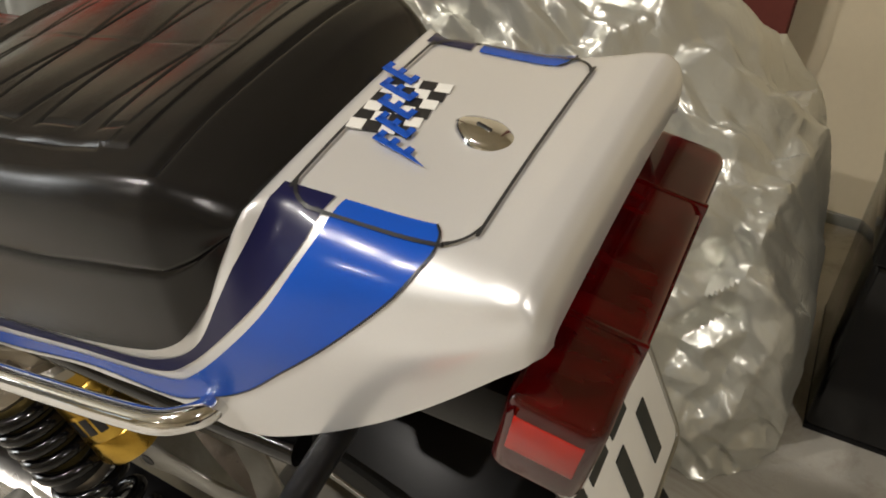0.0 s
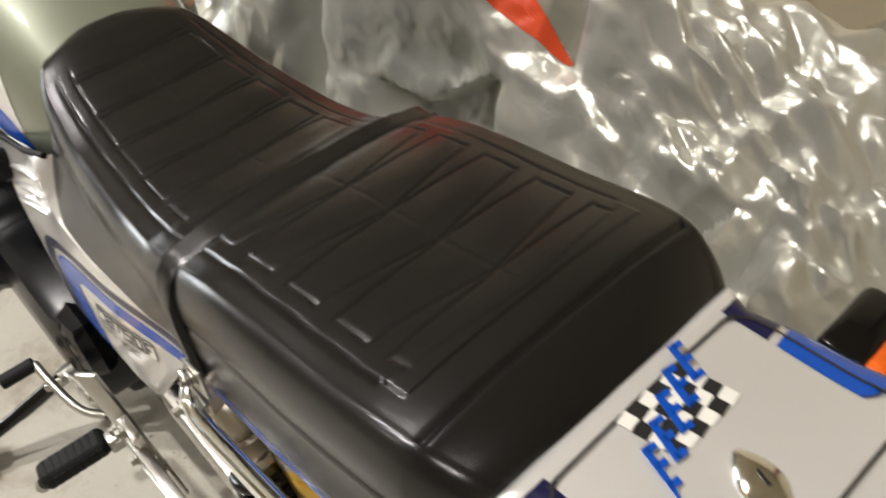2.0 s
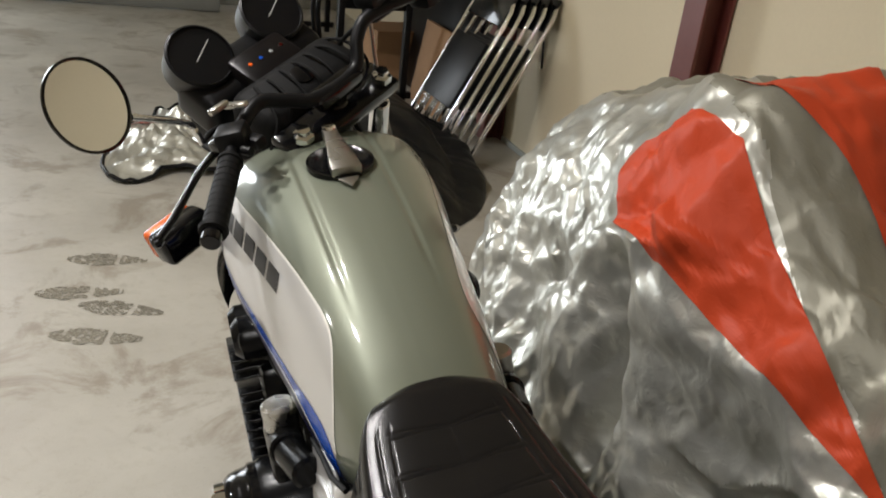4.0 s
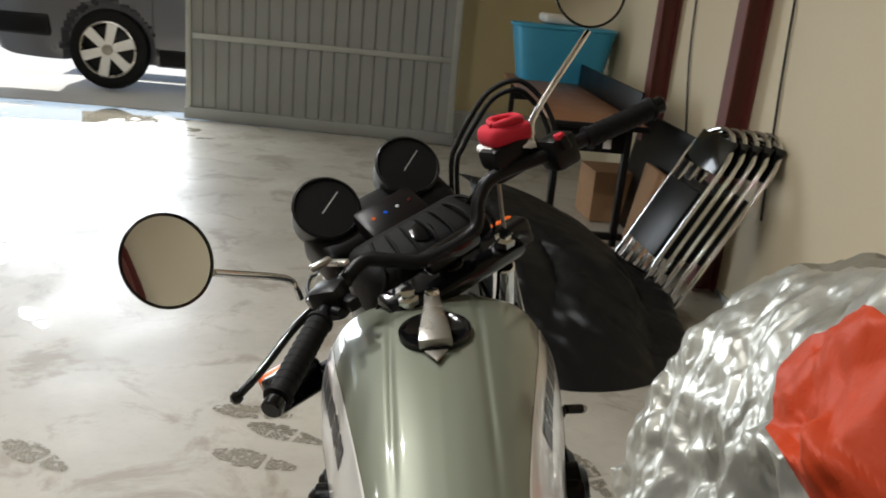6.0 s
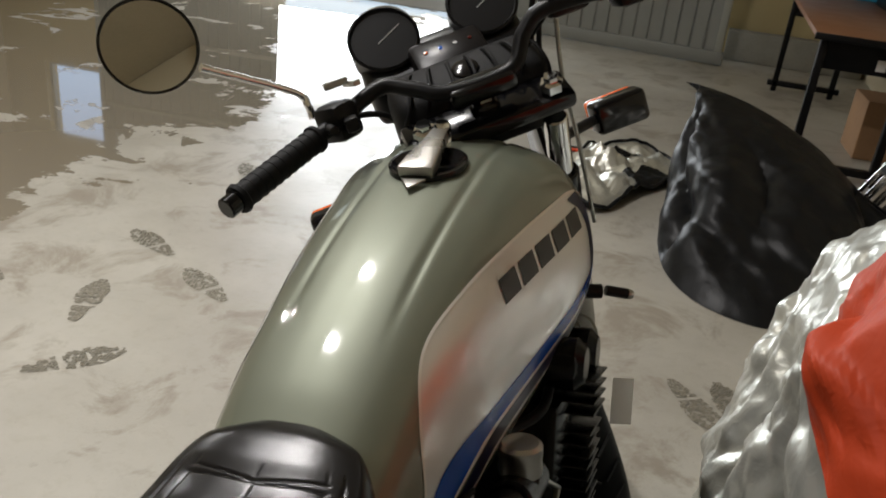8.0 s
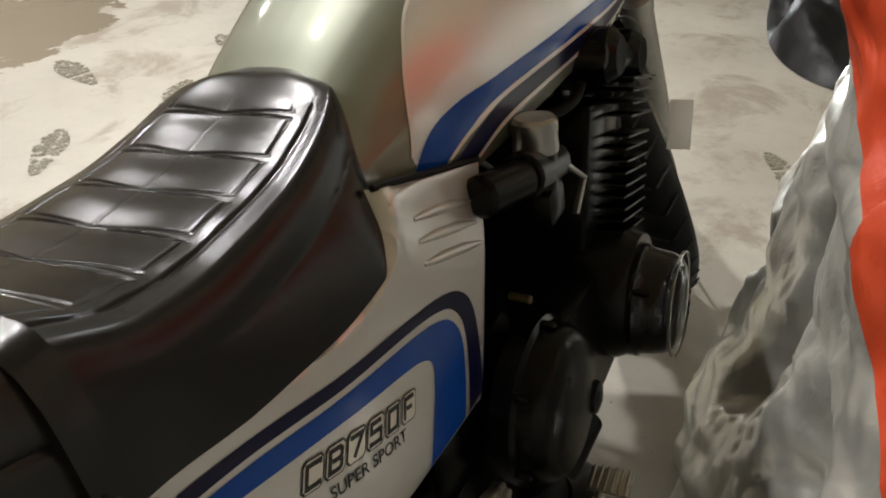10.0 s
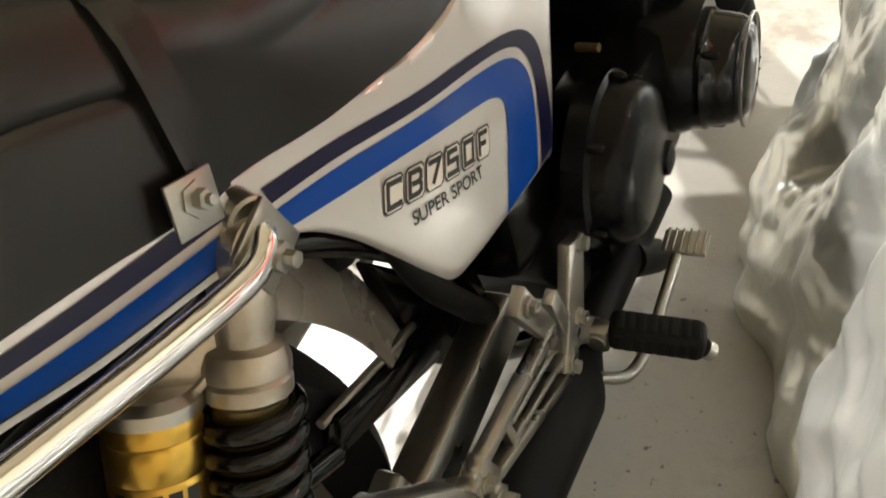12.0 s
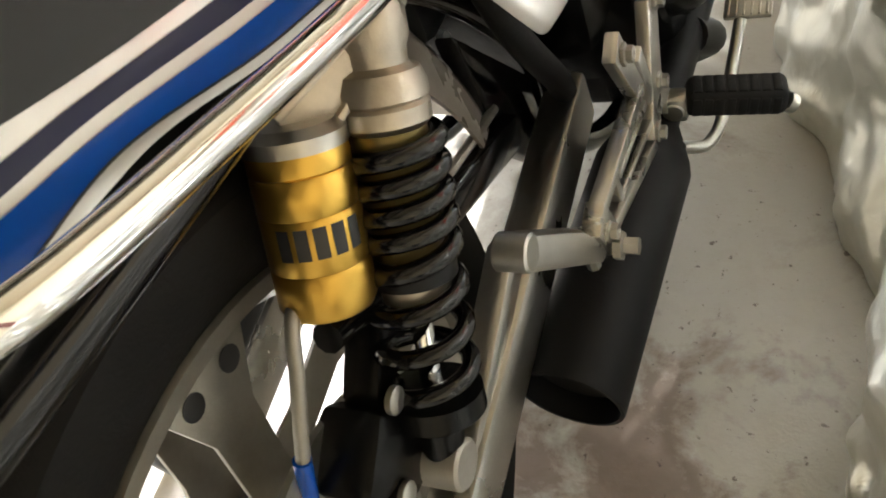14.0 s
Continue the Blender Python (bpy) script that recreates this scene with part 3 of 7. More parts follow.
def snap(tree, p, lift, mid=(0.0, 0.72)):
    at, n, _, _ = tree.find_nearest(V(p))
    away = V((at.x - mid[0], 0, at.z - mid[1]))
    if n.dot(away) < 0:
        n = -n
    return at + n * lift


def decal(name, tree, a, b, material, parent, lift=0.0007, n=40, m=8, mirror=False, label="", mid=(0.0, 0.72)):
    """A thin strip laid on a surface between two edge curves; the points are guides that are drawn onto the surface."""
    A, B = smooth_line(a, 12), smooth_line(b, 12)
    def at(line, u):
        f = u * (len(line) - 1)
        i = min(int(f), len(line) - 2)
        return line[i].lerp(line[i + 1], f - i)
    bm = grid(lambda u, v: snap(tree, at(A, u).lerp(at(B, u), v), lift, mid), n, m)
    if mirror:
        mirrored(bm)
    return part(name, bm, material, parent, label)


def stroke(name, tree, pts, width, material, parent, lift=0.0012, n=60, mirror=False, closed=False):
    """A narrow line laid along a surface."""
    line = smooth_line(list(pts) + ([pts[0]] if closed else []), 12)
    side = []
    for i, p in enumerate(line):
        d = line[min(i + 1, len(line) - 1)] - line[max(i - 1, 0)]
        at, nrm, _, _ = tree.find_nearest(p)
        side.append(d.cross(nrm).normalized() * width / 2)
    k = len(line)
    verts = [snap(tree, line[i] + side[i] * sg, lift) for i in range(k) for sg in (-1, 1)]
    bm = bm_from(verts, [(2 * i, 2 * i + 1, 2 * i + 3, 2 * i + 2) for i in range(k - 1)])
    if mirror:
        mirrored(bm)
    return part(name, bm, material, parent)


def both(fn):
    """The same part on both flanks."""
    for s in (1, -1):
        fn(s)


def flip(bm, s):
    return bm if s > 0 else mirrored(bm)


# -- lid of the tail, its lock and the strap over the seat
def rounded(x0, y0, x1, y1, r, n=6):
    out = []
    for cx, cy, a0 in ((x1 - r, y1 - r, 0), (x0 + r, y1 - r, 90), (x0 + r, y0 + r, 180), (x1 - r, y0 + r, 270)):
        out += [(cx + r * math.cos(radians(a0 + 90 * k / n)), cy + r * math.sin(radians(a0 + 90 * k / n))) for k in range(n + 1)]
    return out


lid_line = [V((x, y, 0.889)) for x, y in rounded(-0.089, -0.161, 0.087, -0.055, 0.020, 6)]
stroke("lid_seam", TAIL_BVH, lid_line, 0.0020, LINE_BLACK, tail, 0.0016, closed=True)
dome = lathe([(0.0, 0.0075), (0.006, 0.0073), (0.0115, 0.0062), (0.0145, 0.0035), (0.015, 0.0)], (0, 0, 0), (0, 0, 1), 28)
for _v in dome.verts:
    _v.co.x *= 1 - 22 * max(0.0, _v.co.y)
lock = part("lid_lock", moved(dome, Matrix.Translation((-0.004, -0.127, 0.8915)) @ pose(0, 0, 0, 0, 0, -18) @ Matrix.Diagonal((0.9, 1.35, 1.0, 1.0))), CHROME, tail, "small chrome lid lock")
part("key_slot", box((0.002, 0.010, 0.001), (-0.004, -0.127, 0.8992), 0.0003, (0, 0, -18)), LINE_BLACK, lock)

# strap with a steel tab at each end
strap_pts = [seat_point(0.272, v) for v in [x / 20 - 1 for x in range(41)]]
def strap_mesh():
    verts, faces = [], []
    for i, p in enumerate(strap_pts):
        d = (strap_pts[min(i + 1, 40)] - strap_pts[max(i - 1, 0)]).normalized()
        n = V((0, 1, 0)).cross(d).normalized()
        if n.z < 0 and abs(n.z) > 0.2:
            n = -n
        if abs(n.z) <= 0.2 and n.x * p.x < 0:
            n = -n
        for y, l in ((-0.0135, -0.001), (-0.0130, 0.0058), (-0.0085, 0.0064), (-0.0070, 0.0030), (0.011, 0.003), (0.0125, -0.001)):
            verts.append(p + V((0, y, 0)) + n * (l + 0.001))
    for i in range(40):
        faces += [(i * 6 + k, i * 6 + k + 1, (i + 1) * 6 + k + 1, (i + 1) * 6 + k) for k in range(5)]
    return bm_from(verts, faces)
strap = part("strap", strap_mesh(), LEATHER, seat, "black vinyl strap across the seat")
def strap_tab(s):
    tab = part("strap_tab", flip(box((0.003, 0.031, 0.029), (0.1475, 0.253, 0.731), 0.001, (-14, -4, 0)), s), STEEL, seat, "zinc plated steel tab")
    part("nut", flip(merge(lathe([(0.0095, 0), (0.0095, 0.0015), (0.0055, 0.002), (0.0055, 0.008), (0.003, 0.0085), (0.003, 0.012), (0, 0.012)], (0.149, 0.254, 0.733), (1, 0, 0.1), 6)), s), STEEL, tab)
both(strap_tab)

# -- stripes of the tail
def tail_stripes(s):
    m = s > 0
    # side strip, then up and over the edge of the deck
    w_in = [(-0.134, 0.275, 0.713), (-0.133, 0.18, 0.730), (-0.132, 0.09, 0.749), (-0.130, 0.033, 0.761), (-0.126, -0.004, 0.787), (-0.121, -0.028, 0.833), (-0.108, -0.0445, 0.870), (-0.090, -0.049, 0.887), (-0.077, -0.0495, 0.89)]
    n_out = [(-0.134, 0.275, 0.701), (-0.133, 0.18, 0.720), (-0.132, 0.09, 0.742), (-0.132, 0.031, 0.752), (-0.129, 0.002, 0.772), (-0.126, -0.031, 0.811), (-0.117, -0.058, 0.847), (-0.101, -0.076, 0.876), (-0.077, -0.0805, 0.89)]
    b_in = [(-0.134, 0.275, 0.695), (-0.133, 0.18, 0.714), (-0.132, 0.09, 0.7365), (-0.132, 0.024, 0.748), (-0.130, -0.001, 0.765), (-0.127, -0.035, 0.806), (-0.118, -0.062, 0.843), (-0.102, -0.081, 0.877), (-0.077, -0.086, 0.89)]
    b_out = [(-0.134, 0.275, 0.679), (-0.133, 0.18, 0.700), (-0.132, 0.09, 0.7265), (-0.132, 0.03, 0.728), (-0.131, 0.0, 0.741), (-0.129, -0.035, 0.765), (-0.127, -0.067, 0.800), (-0.122, -0.104, 0.841), (-0.111, -0.132, 0.874), (-0.096, -0.143, 0.888), (-0.084, -0.142, 0.891), (-0.077, -0.137, 0.892)]
    decal("navy_stripe", TAIL_BVH, w_in, n_out, NAVY, tail, 0.0007, 70, 7, m)
    decal("blue_stripe", TAIL_BVH, b_in, b_out, BLUE, tail, 0.0007, 70, 9, m)
    stroke("stripe_outline", TAIL_BVH, b_out, 0.0012, LINE_BLACK, tail, 0.0011, mirror=m)
both(tail_stripes)

# -- checkered sticker on the lid; its lettering is drawn as bars
def check(i, j):
    return box((0.0090, 0.0090, 0.0006), V((-0.018, -0.087, 0.8928)) + V((i * 0.0092 - 0.0016 * j, j * 0.0092, 0)), 0, (0, 0, 10))
sticker = part("lid_sticker", check(0, 0), LINE_BLACK, tail, "black and white checkered sticker with a blue wordmark")
for i in range(6):
    for j in range(4):
        if i + j:
            part("check", check(i, j), (LINE_BLACK, DECAL_WHITE)[(i + j) % 2], sticker)
for k in range(5):
    at_k = pose(-0.034 + 0.0155 * k, -0.087 + 0.0075 * k, 0.8942, 0, 0, -8)
    part("wordmark_bar", plate([(-0.005, -0.013 - (0.012 if k == 0 else 0)), (-0.0005, -0.013), (0.0045, 0.012), (0.0, 0.012)], 0.0006, at_k), BLUE, sticker)
    for v in (-0.011, 0.0, 0.0098):
        part("wordmark_bar", plate([(0.2 * v - 0.0006, v - 0.0021), (0.2 * v + 0.0062, v - 0.0021), (0.2 * v + 0.0070, v + 0.0021), (0.2 * v + 0.0002, v + 0.0021)], 0.0006, at_k), BLUE, sticker)

# -- side covers
SEAT_LINE = [(0.29, 0.716), (0.33, 0.710), (0.38, 0.702), (0.42, 0.696), (0.475, 0.690), (0.52, 0.688), (0.555, 0.693), (0.578, 0.71), (0.59, 0.74)]  # where the seat meets the side cover
def cover_x(y, z):
    """Bulge of the side cover."""
    line = table_at(SEAT_LINE, y)[0]
    return 0.128 + 0.10 * (0.705 - z) * (1 - 1.6 * max(0, 0.56 - z)) + 0.012 * sstep(0.30, 0.5, y) - 0.010 * sstep(0.56, 0.66, y) * sstep(0.60, 0.70, z) - 1.5 * max(0.0, z - line + 0.006) * sstep(0.60, 0.575, y)
def side_cover(s):
    low = [(0.296, 0.662), (0.33, 0.645), (0.36, 0.615), (0.385, 0.58), (0.415, 0.535), (0.437, 0.508), (0.47, 0.500), (0.55, 0.490), (0.630, 0.481), (0.65, 0.487), (0.70, 0.575), (0.738, 0.64), (0.762, 0.687)]
    top = [(0.292, 0.722), (0.33, 0.716), (0.37, 0.711), (0.41, 0.706), (0.45, 0.701), (0.48, 0.698), (0.52, 0.697), (0.552, 0.703), (0.572, 0.718), (0.582, 0.746), (0.63, 0.734), (0.69, 0.712), (0.762, 0.687)]
    L = smooth_line([(y, z, 0) for y, z in low], 6)
    T = smooth_line([(y, z, 0) for y, z in top], 6)
    def at(u, v):
        f = u * (len(L) - 1)
        i = min(int(f), len(L) - 2)
        p = L[i].lerp(L[i + 1], f - i).lerp(T[i].lerp(T[i + 1], f - i), v)
        edge = min(v, 1 - v) * 0.2
        return V((cover_x(p.x, p.y) - 0.006 * math.exp(-edge / 0.004), p.x, p.y))
    bm = grid(at, 90, 36)
    tree = bvh_of(bm)
    ob = part("side_cover", flip(thicken(bm, 0.004), s), PEARL, bike, "pearl side cover with blue stripes and a model badge")
    P = lambda y, z: (cover_x(y, z), y, z)
    m = s < 0
    outer = [P(0.311, 0.693), P(0.383, 0.679), P(0.465, 0.660), P(0.564, 0.639), P(0.624, 0.622), P(0.652, 0.606), P(0.664, 0.582), P(0.659, 0.54), P(0.646, 0.492)]
    n_in = [P(0.313, 0.681), P(0.377, 0.669), P(0.459, 0.650), P(0.560, 0.629), P(0.610, 0.614), P(0.632, 0.598), P(0.640, 0.574), P(0.630, 0.535), P(0.612, 0.493)]
    b_out = [P(0.314, 0.676), P(0.374, 0.664), P(0.456, 0.645), P(0.556, 0.623), P(0.603, 0.608), P(0.624, 0.592), P(0.631, 0.570), P(0.621, 0.533), P(0.603, 0.493)]
    b_in = [P(0.318, 0.660), P(0.375, 0.645), P(0.45, 0.627), P(0.53, 0.606), P(0.562, 0.595), P(0.575, 0.582), P(0.568, 0.562), P(0.550, 0.532), P(0.530, 0.500)]
    decal("navy_stripe", tree, outer, n_in, NAVY, ob, 0.0006, 60, 6, m)
    decal("blue_stripe", tree, b_out, b_in, BLUE, ob, 0.0006, 60, 8, m)
    # three pressed louvres near the tank, and a rubber strip along the upper edge
    for k in range(3):
        z = 0.702 - 0.0205 * k
        y = 0.620 - 0.004 * k
        line = [P(y, z), P(y + 0.035, z - 0.0125), P(y + 0.07, z - 0.025), P(y + 0.102, z - 0.0385)]
        part("louvre", flip(tube([V(p) + V((-0.0005, 0, 0)) for p in line], [0.002, 0.0052, 0.0052, 0.002], 10), s), PEARL, ob, "pressed louvre")
    part("rubber_strip", flip(tube([P(0.588, 0.748), P(0.63, 0.736), P(0.69, 0.714), P(0.760, 0.690)], 0.0035, 8), s), RUBBER, ob, "black rubber edge strip")
    return ob


side_covers = {s: side_cover(s) for s in (1, -1)}


def lettering(text, size, m, material, parent, name="lettering", offset=0.0):
    cu = bpy.data.curves.new("text", "FONT")
    cu.body, cu.size, cu.align_x = text, size, "LEFT"
    cu.offset = offset
    tmp = bpy.data.objects.new("text", cu)
    scene.collection.objects.link(tmp)
    dg = bpy.context.evaluated_depsgraph_get()
    me = bpy.data.meshes.new_from_object(tmp.evaluated_get(dg))
    bpy.data.objects.remove(tmp)
    bpy.data.curves.remove(cu)
    for v in me.vertices:
        p = m @ V((v.co.x, v.co.y, 0))
        p.x = math.copysign(cover_x(p.y, p.z) + 0.0010, p.x)
        v.co = p
    me.materials.clear()
    me.materials.append(material)
    ob = new(name, me)
    ob.parent = parent
    return ob


LETTERS = {  # strokes of square letters, one unit high
    "C": [[(0.62, 0.85), (0.62, 1), (0, 1), (0, 0), (0.62, 0), (0.62, 0.15)]],
    "B": [[(0.0, 0.0), (0, 1), (0.50, 1), (0.60, 0.88), (0.60, 0.62), (0.50, 0.5), (0.60, 0.38), (0.60, 0.12), (0.50, 0), (0.0, 0)], [(0.10, 0.5), (0.48, 0.5)]],
    "7": [[(0, 0.88), (0, 1), (0.60, 1), (0.18, 0)]],
    "5": [[(0.60, 1), (0, 1), (0, 0.56), (0.60, 0.56), (0.60, 0), (0, 0), (0, 0.14)]],
    "0": [[(0.3, 1), (0, 1), (0, 0), (0.60, 0), (0.60, 1), (0.3, 1)]],
    "F": [[(0.62, 1), (0, 1), (0, -0.05)], [(0.10, 0.5), (0.50, 0.5)]]}


def lay_on_cover(bm, m, lift):
    """Bend a flat mesh onto the bulge of the side cover."""
    for v in bm.verts:
        up, p = v.co.z, m @ V((v.co.x, v.co.y, 0))
        p.x = math.copysign(cover_x(p.y, p.z) + lift + up, p.x)
        v.co = p
    return bm


def letter_fields(count, m, lift, grow, material, parent, high=0.0160, step=0.0250):
    """Slanted fields with cut corners behind the letters, joined into one outline."""
    verts, faces = [], []
    for i in range(count):
        x0, x1, y0, y1, r = i * step - grow, i * step + 0.87 * high + grow, -grow, high + grow, 0.003
        ring = [(x0 + r, y0), (x1 - r, y0), (x1, y0 + r), (x1, y1 - r), (x1 - r, y1), (x0 + r, y1), (x0, y1 - r), (x0, y0 + r)]
        faces.append(tuple(range(len(verts), len(verts) + 8)))
        verts += [V((x + 0.22 * y, y, 0)) for x, y in ring]
    return part("badge_outline", lay_on_cover(bm_from(verts, faces), m, lift), material, parent, smooth=False)


def block_letters(text, m, lift, wide, material, parent, high=0.0160, step=0.0250):
    """Square slanted letters, each stroke a flat mitred ribbon; one mesh for the word."""
    verts, faces = [], []
    for i, ch in enumerate(text):
        for j, pts in enumerate(LETTERS[ch]):
            line = [V((i * step + 1.4 * x * high + 0.22 * y * high, y * high, 0.0001 * j + 0.00002 * (i % 2))) for x, y in pts]
            ring = (line[0] - line[-1]).length < 1e-6
            b = len(verts)
            for k, p in enumerate(line):
                before = line[k - 1] if k else (line[-2] if ring else None)
                after = line[k + 1] if k + 1 < len(line) else (line[1] if ring else None)
                d0 = (p - before).normalized() if before else (after - p).normalized()
                d1 = (after - p).normalized() if after else d0
                n0, n1 = V((-d0.y, d0.x, 0)), V((-d1.y, d1.x, 0))
                mitre = (n0 + n1) / max(0.35, 1 + n0.dot(n1))
                verts += [p + mitre * wide / 2, p - mitre * wide / 2]
            faces += [(b + 2 * k, b + 2 * k + 1, b + 2 * k + 3, b + 2 * k + 2) for k in range(len(line) - 1)]
    return part("model_badge", lay_on_cover(bm_from(verts, faces), m, lift), material, parent, smooth=False)


def on_side(s, y0, z0, y1, z1, x, lean=-0.12):
    """Matrix for text that runs along a flank from (y0, z0) towards (y1, z1)."""
    ex = V((0, y1 - y0, z1 - z0)).normalized() if s > 0 else V((0, y0 - y1, z0 - z1)).normalized()
    n = V((s, 0, -lean)).normalized()
    ey = n.cross(ex).normalized()
    ex = ey.cross(n)
    o = V((s * x, y0 if s > 0 else y1, z0 if s > 0 else z1))
    return Matrix(((ex.x, ey.x, n.x, o.x), (ex.y, ey.y, n.y, o.y), (ex.z, ey.z, n.z, o.z), (0, 0, 0, 1)))


for s in (1, -1):
    at = on_side(s, 0.3950, 0.6120, 0.5295, 0.5668, cover_x(0.46, 0.59) + 0.0016)
    for _k, (_wide, _mat) in enumerate(((0.0094, LINE_BLACK), (0.0068, DECAL_WHITE))):
        letter_fields(6, at, 0.0008 + 0.0003 * _k, _wide / 2, _mat, side_covers[s])
    block_letters("CB750F", at, 0.0014, 0.0040, LINE_BLACK, side_covers[s])
    at = on_side(s, 0.4110, 0.5838, 0.5325, 0.5483, cover_x(0.46, 0.576) + 0.0022) @ Matrix.Diagonal((1.12, 1.0, 1.0, 1.0))
    lettering("SUPER SPORT", 0.0150, at, LINE_BLACK, side_covers[s], offset=0.0002)


# -- tank: flank panel, stripes, wordmark blocks, filler cap
def tank_flank(s):
    m = s < 0
    T = lambda y, v: tuple(tank_point(y, v))
    panel_top = [(0.113, 0.668, 0.735), (0.105, 0.700, 0.809), (0.094, 0.754, 0.858), (0.108, 0.849, 0.880), (0.130, 0.973, 0.890), (0.150, 1.09, 0.893), (0.162, 1.16, 0.890), (0.165, 1.20, 0.87)]
    panel_low = [(0.116, 0.672, 0.715), (0.120, 0.700, 0.715), (0.133, 0.76, 0.72), (0.142, 0.82, 0.73), (0.155, 0.92, 0.73), (0.170, 1.03, 0.735), (0.185, 1.13, 0.745), (0.185, 1.195, 0.76)]
    decal("flank_panel", TANK_BVH, panel_top, panel_low, PEARL, tank, 0.0005, 60, 24, m, "pale pearl panel on the tank's flank")
    stroke("panel_edge", TANK_BVH, panel_top, 0.0035, DECAL_WHITE, tank, 0.0009, mirror=m)
    a = [(0.111, 0.655, 0.697), (0.116, 0.667, 0.722), (0.121, 0.700, 0.748), (0.130, 0.749, 0.757), (0.142, 0.82, 0.756), (0.162, 0.966, 0.757), (0.18, 1.09, 0.765), (0.187, 1.185, 0.785)]
    b = [(0.118, 0.688, 0.688), (0.124, 0.714, 0.710), (0.132, 0.753, 0.725), (0.140, 0.802, 0.735), (0.151, 0.888, 0.737), (0.168, 1.0, 0.738), (0.183, 1.1, 0.745), (0.187, 1.185, 0.765)]
    c = [(0.120, 0.700, 0.686), (0.127, 0.725, 0.702), (0.133, 0.765, 0.717), (0.140, 0.81, 0.728), (0.151, 0.89, 0.731), (0.168, 1.0, 0.732), (0.183, 1.1, 0.739), (0.187, 1.185, 0.759)]
    d = [(0.124, 0.735, 0.680), (0.130, 0.765, 0.692), (0.137, 0.80, 0.704), (0.144, 0.84, 0.710), (0.153, 0.90, 0.712), (0.168, 1.0, 0.714), (0.183, 1.1, 0.722), (0.187, 1.185, 0.742)]
    decal("blue_stripe", TANK_BVH, a, b, BLUE, tank, 0.0010, 60, 8, m)
    decal("navy_stripe", TANK_BVH, c, d, NAVY, tank, 0.0010, 60, 8, m)
    stroke("white_line", TANK_BVH, [(p[0], p[1], p[2] - 0.003) for p in b], 0.005, DECAL_WHITE, tank, 0.0009, mirror=m)
    stroke("white_line", TANK_BVH, [(p[0], p[1] + 0.004, p[2] - 0.004) for p in d], 0.006, DECAL_WHITE, tank, 0.0009, mirror=m)
    decal("front_chevron", TANK_BVH, [(0.160, 1.135, 0.885), (0.175, 1.165, 0.85), (0.183, 1.155, 0.77)], [(0.163, 1.175, 0.885), (0.178, 1.205, 0.85), (0.183, 1.19, 0.77)], NAVY, tank, 0.0010, 20, 8, m)
    # the maker's word as plain blocks of its size
    for k in range(5):
        y0 = 0.900 + 0.0515 * k
        x0 = 0.134 + 0.006 * k
        blk = [(x0 + 0.006, y0 - 0.002, 0.840), (x0 + 0.008, y0 + 0.020, 0.840), (x0 + 0.010, y0 + 0.042, 0.840)]
        blk2 = [(x0 - 0.004, y0 + 0.002, 0.867), (x0 - 0.002, y0 + 0.024, 0.867), (x0, y0 + 0.045, 0.867)]
        decal("wordmark_block", TANK_BVH, blk, blk2, LINE_BLACK, tank, 0.0013, 8, 8, m)
both(tank_flank)

cap_at = Matrix.Translation((0.0, 1.045, 0.9555)) @ pose(0, 0, 0, 7, 0, 0)
cap = part("cap_recess", moved(merge(lathe([(0.0, -0.002), (0.040, -0.001), (0.047, 0.004), (0.051, 0.0035), (0.051, -0.004)], (0, 0, 0), (0, 0, 1), 40)), cap_at), GLOSS, tank, "glossy black filler recess")
part("cap_lever", moved(plate([(-0.023, -0.052), (0.023, -0.052), (0.021, -0.02), (0.013, 0.035), (0.011, 0.066), (-0.011, 0.066), (-0.013, 0.035), (-0.021, -0.02)], 0.017, cap_at @ pose(0, 0.004, 0.013, 5, 0, 0), 0.003), pose(0, 0, 0)), ALU, cap, "silver filler cap lever")
part("key_lock", moved(lathe([(0, 0.012), (0.009, 0.012), (0.011, 0.009), (0.011, -0.02)], (0, 0.066, 0.020), (0, 0, 1), 20), cap_at), CHROME, cap)
part("cap_point", moved(plate([(-0.016, 0), (0.016, 0), (0.0, -0.024)], 0.003, cap_at @ pose(0, -0.055, 0.0025, 2, 0, 0), 0.001), pose(0, 0, 0)), ALU, cap)

# -- engine
engine = part("crankcase", box((0.40, 0.33, 0.20), (0, 0.83, 0.36), 0.03), ENGINE, bike, "black four cylinder engine")
part("gearbox", box((0.24, 0.22, 0.14), (0.03, 0.66, 0.45), 0.03), ENGINE, engine)
part("sump", box((0.30, 0.28, 0.08), (0, 0.85, 0.23), 0.02), ENGINE, engine)
CYL = pose(0, 1.005, 0.455, -20, 0, 0)
for k in range(9):
    part("cylinder_fin", moved(box((0.425 - 0.003 * (k % 2), 0.110, 0.0034), (0, 0.030, 0.012 + 0.0155 * k), 0.0015), CYL), ENGINE, engine)
part("cylinder_block", moved(box((0.35, 0.125, 0.20), (0, 0, 0.08), 0.015), CYL), ENGINE, engine)
for k in range(4):
    part("head_fin", moved(box((0.43, 0.12, 0.0034), (0, 0.035, 0.162 + 0.0155 * k), 0.0015), CYL), ENGINE, engine)
part("cam_cover", moved(merge(box((0.40, 0.19, 0.04), (0, 0, 0.235), 0.015), rod((-0.205, 0.055, 0.235), (0.205, 0.055, 0.235), 0.035, 24, 0.012), rod((-0.205, -0.055, 0.235), (0.205, -0.055, 0.235), 0.035, 24, 0.012)), CYL), ENGINE, engine)
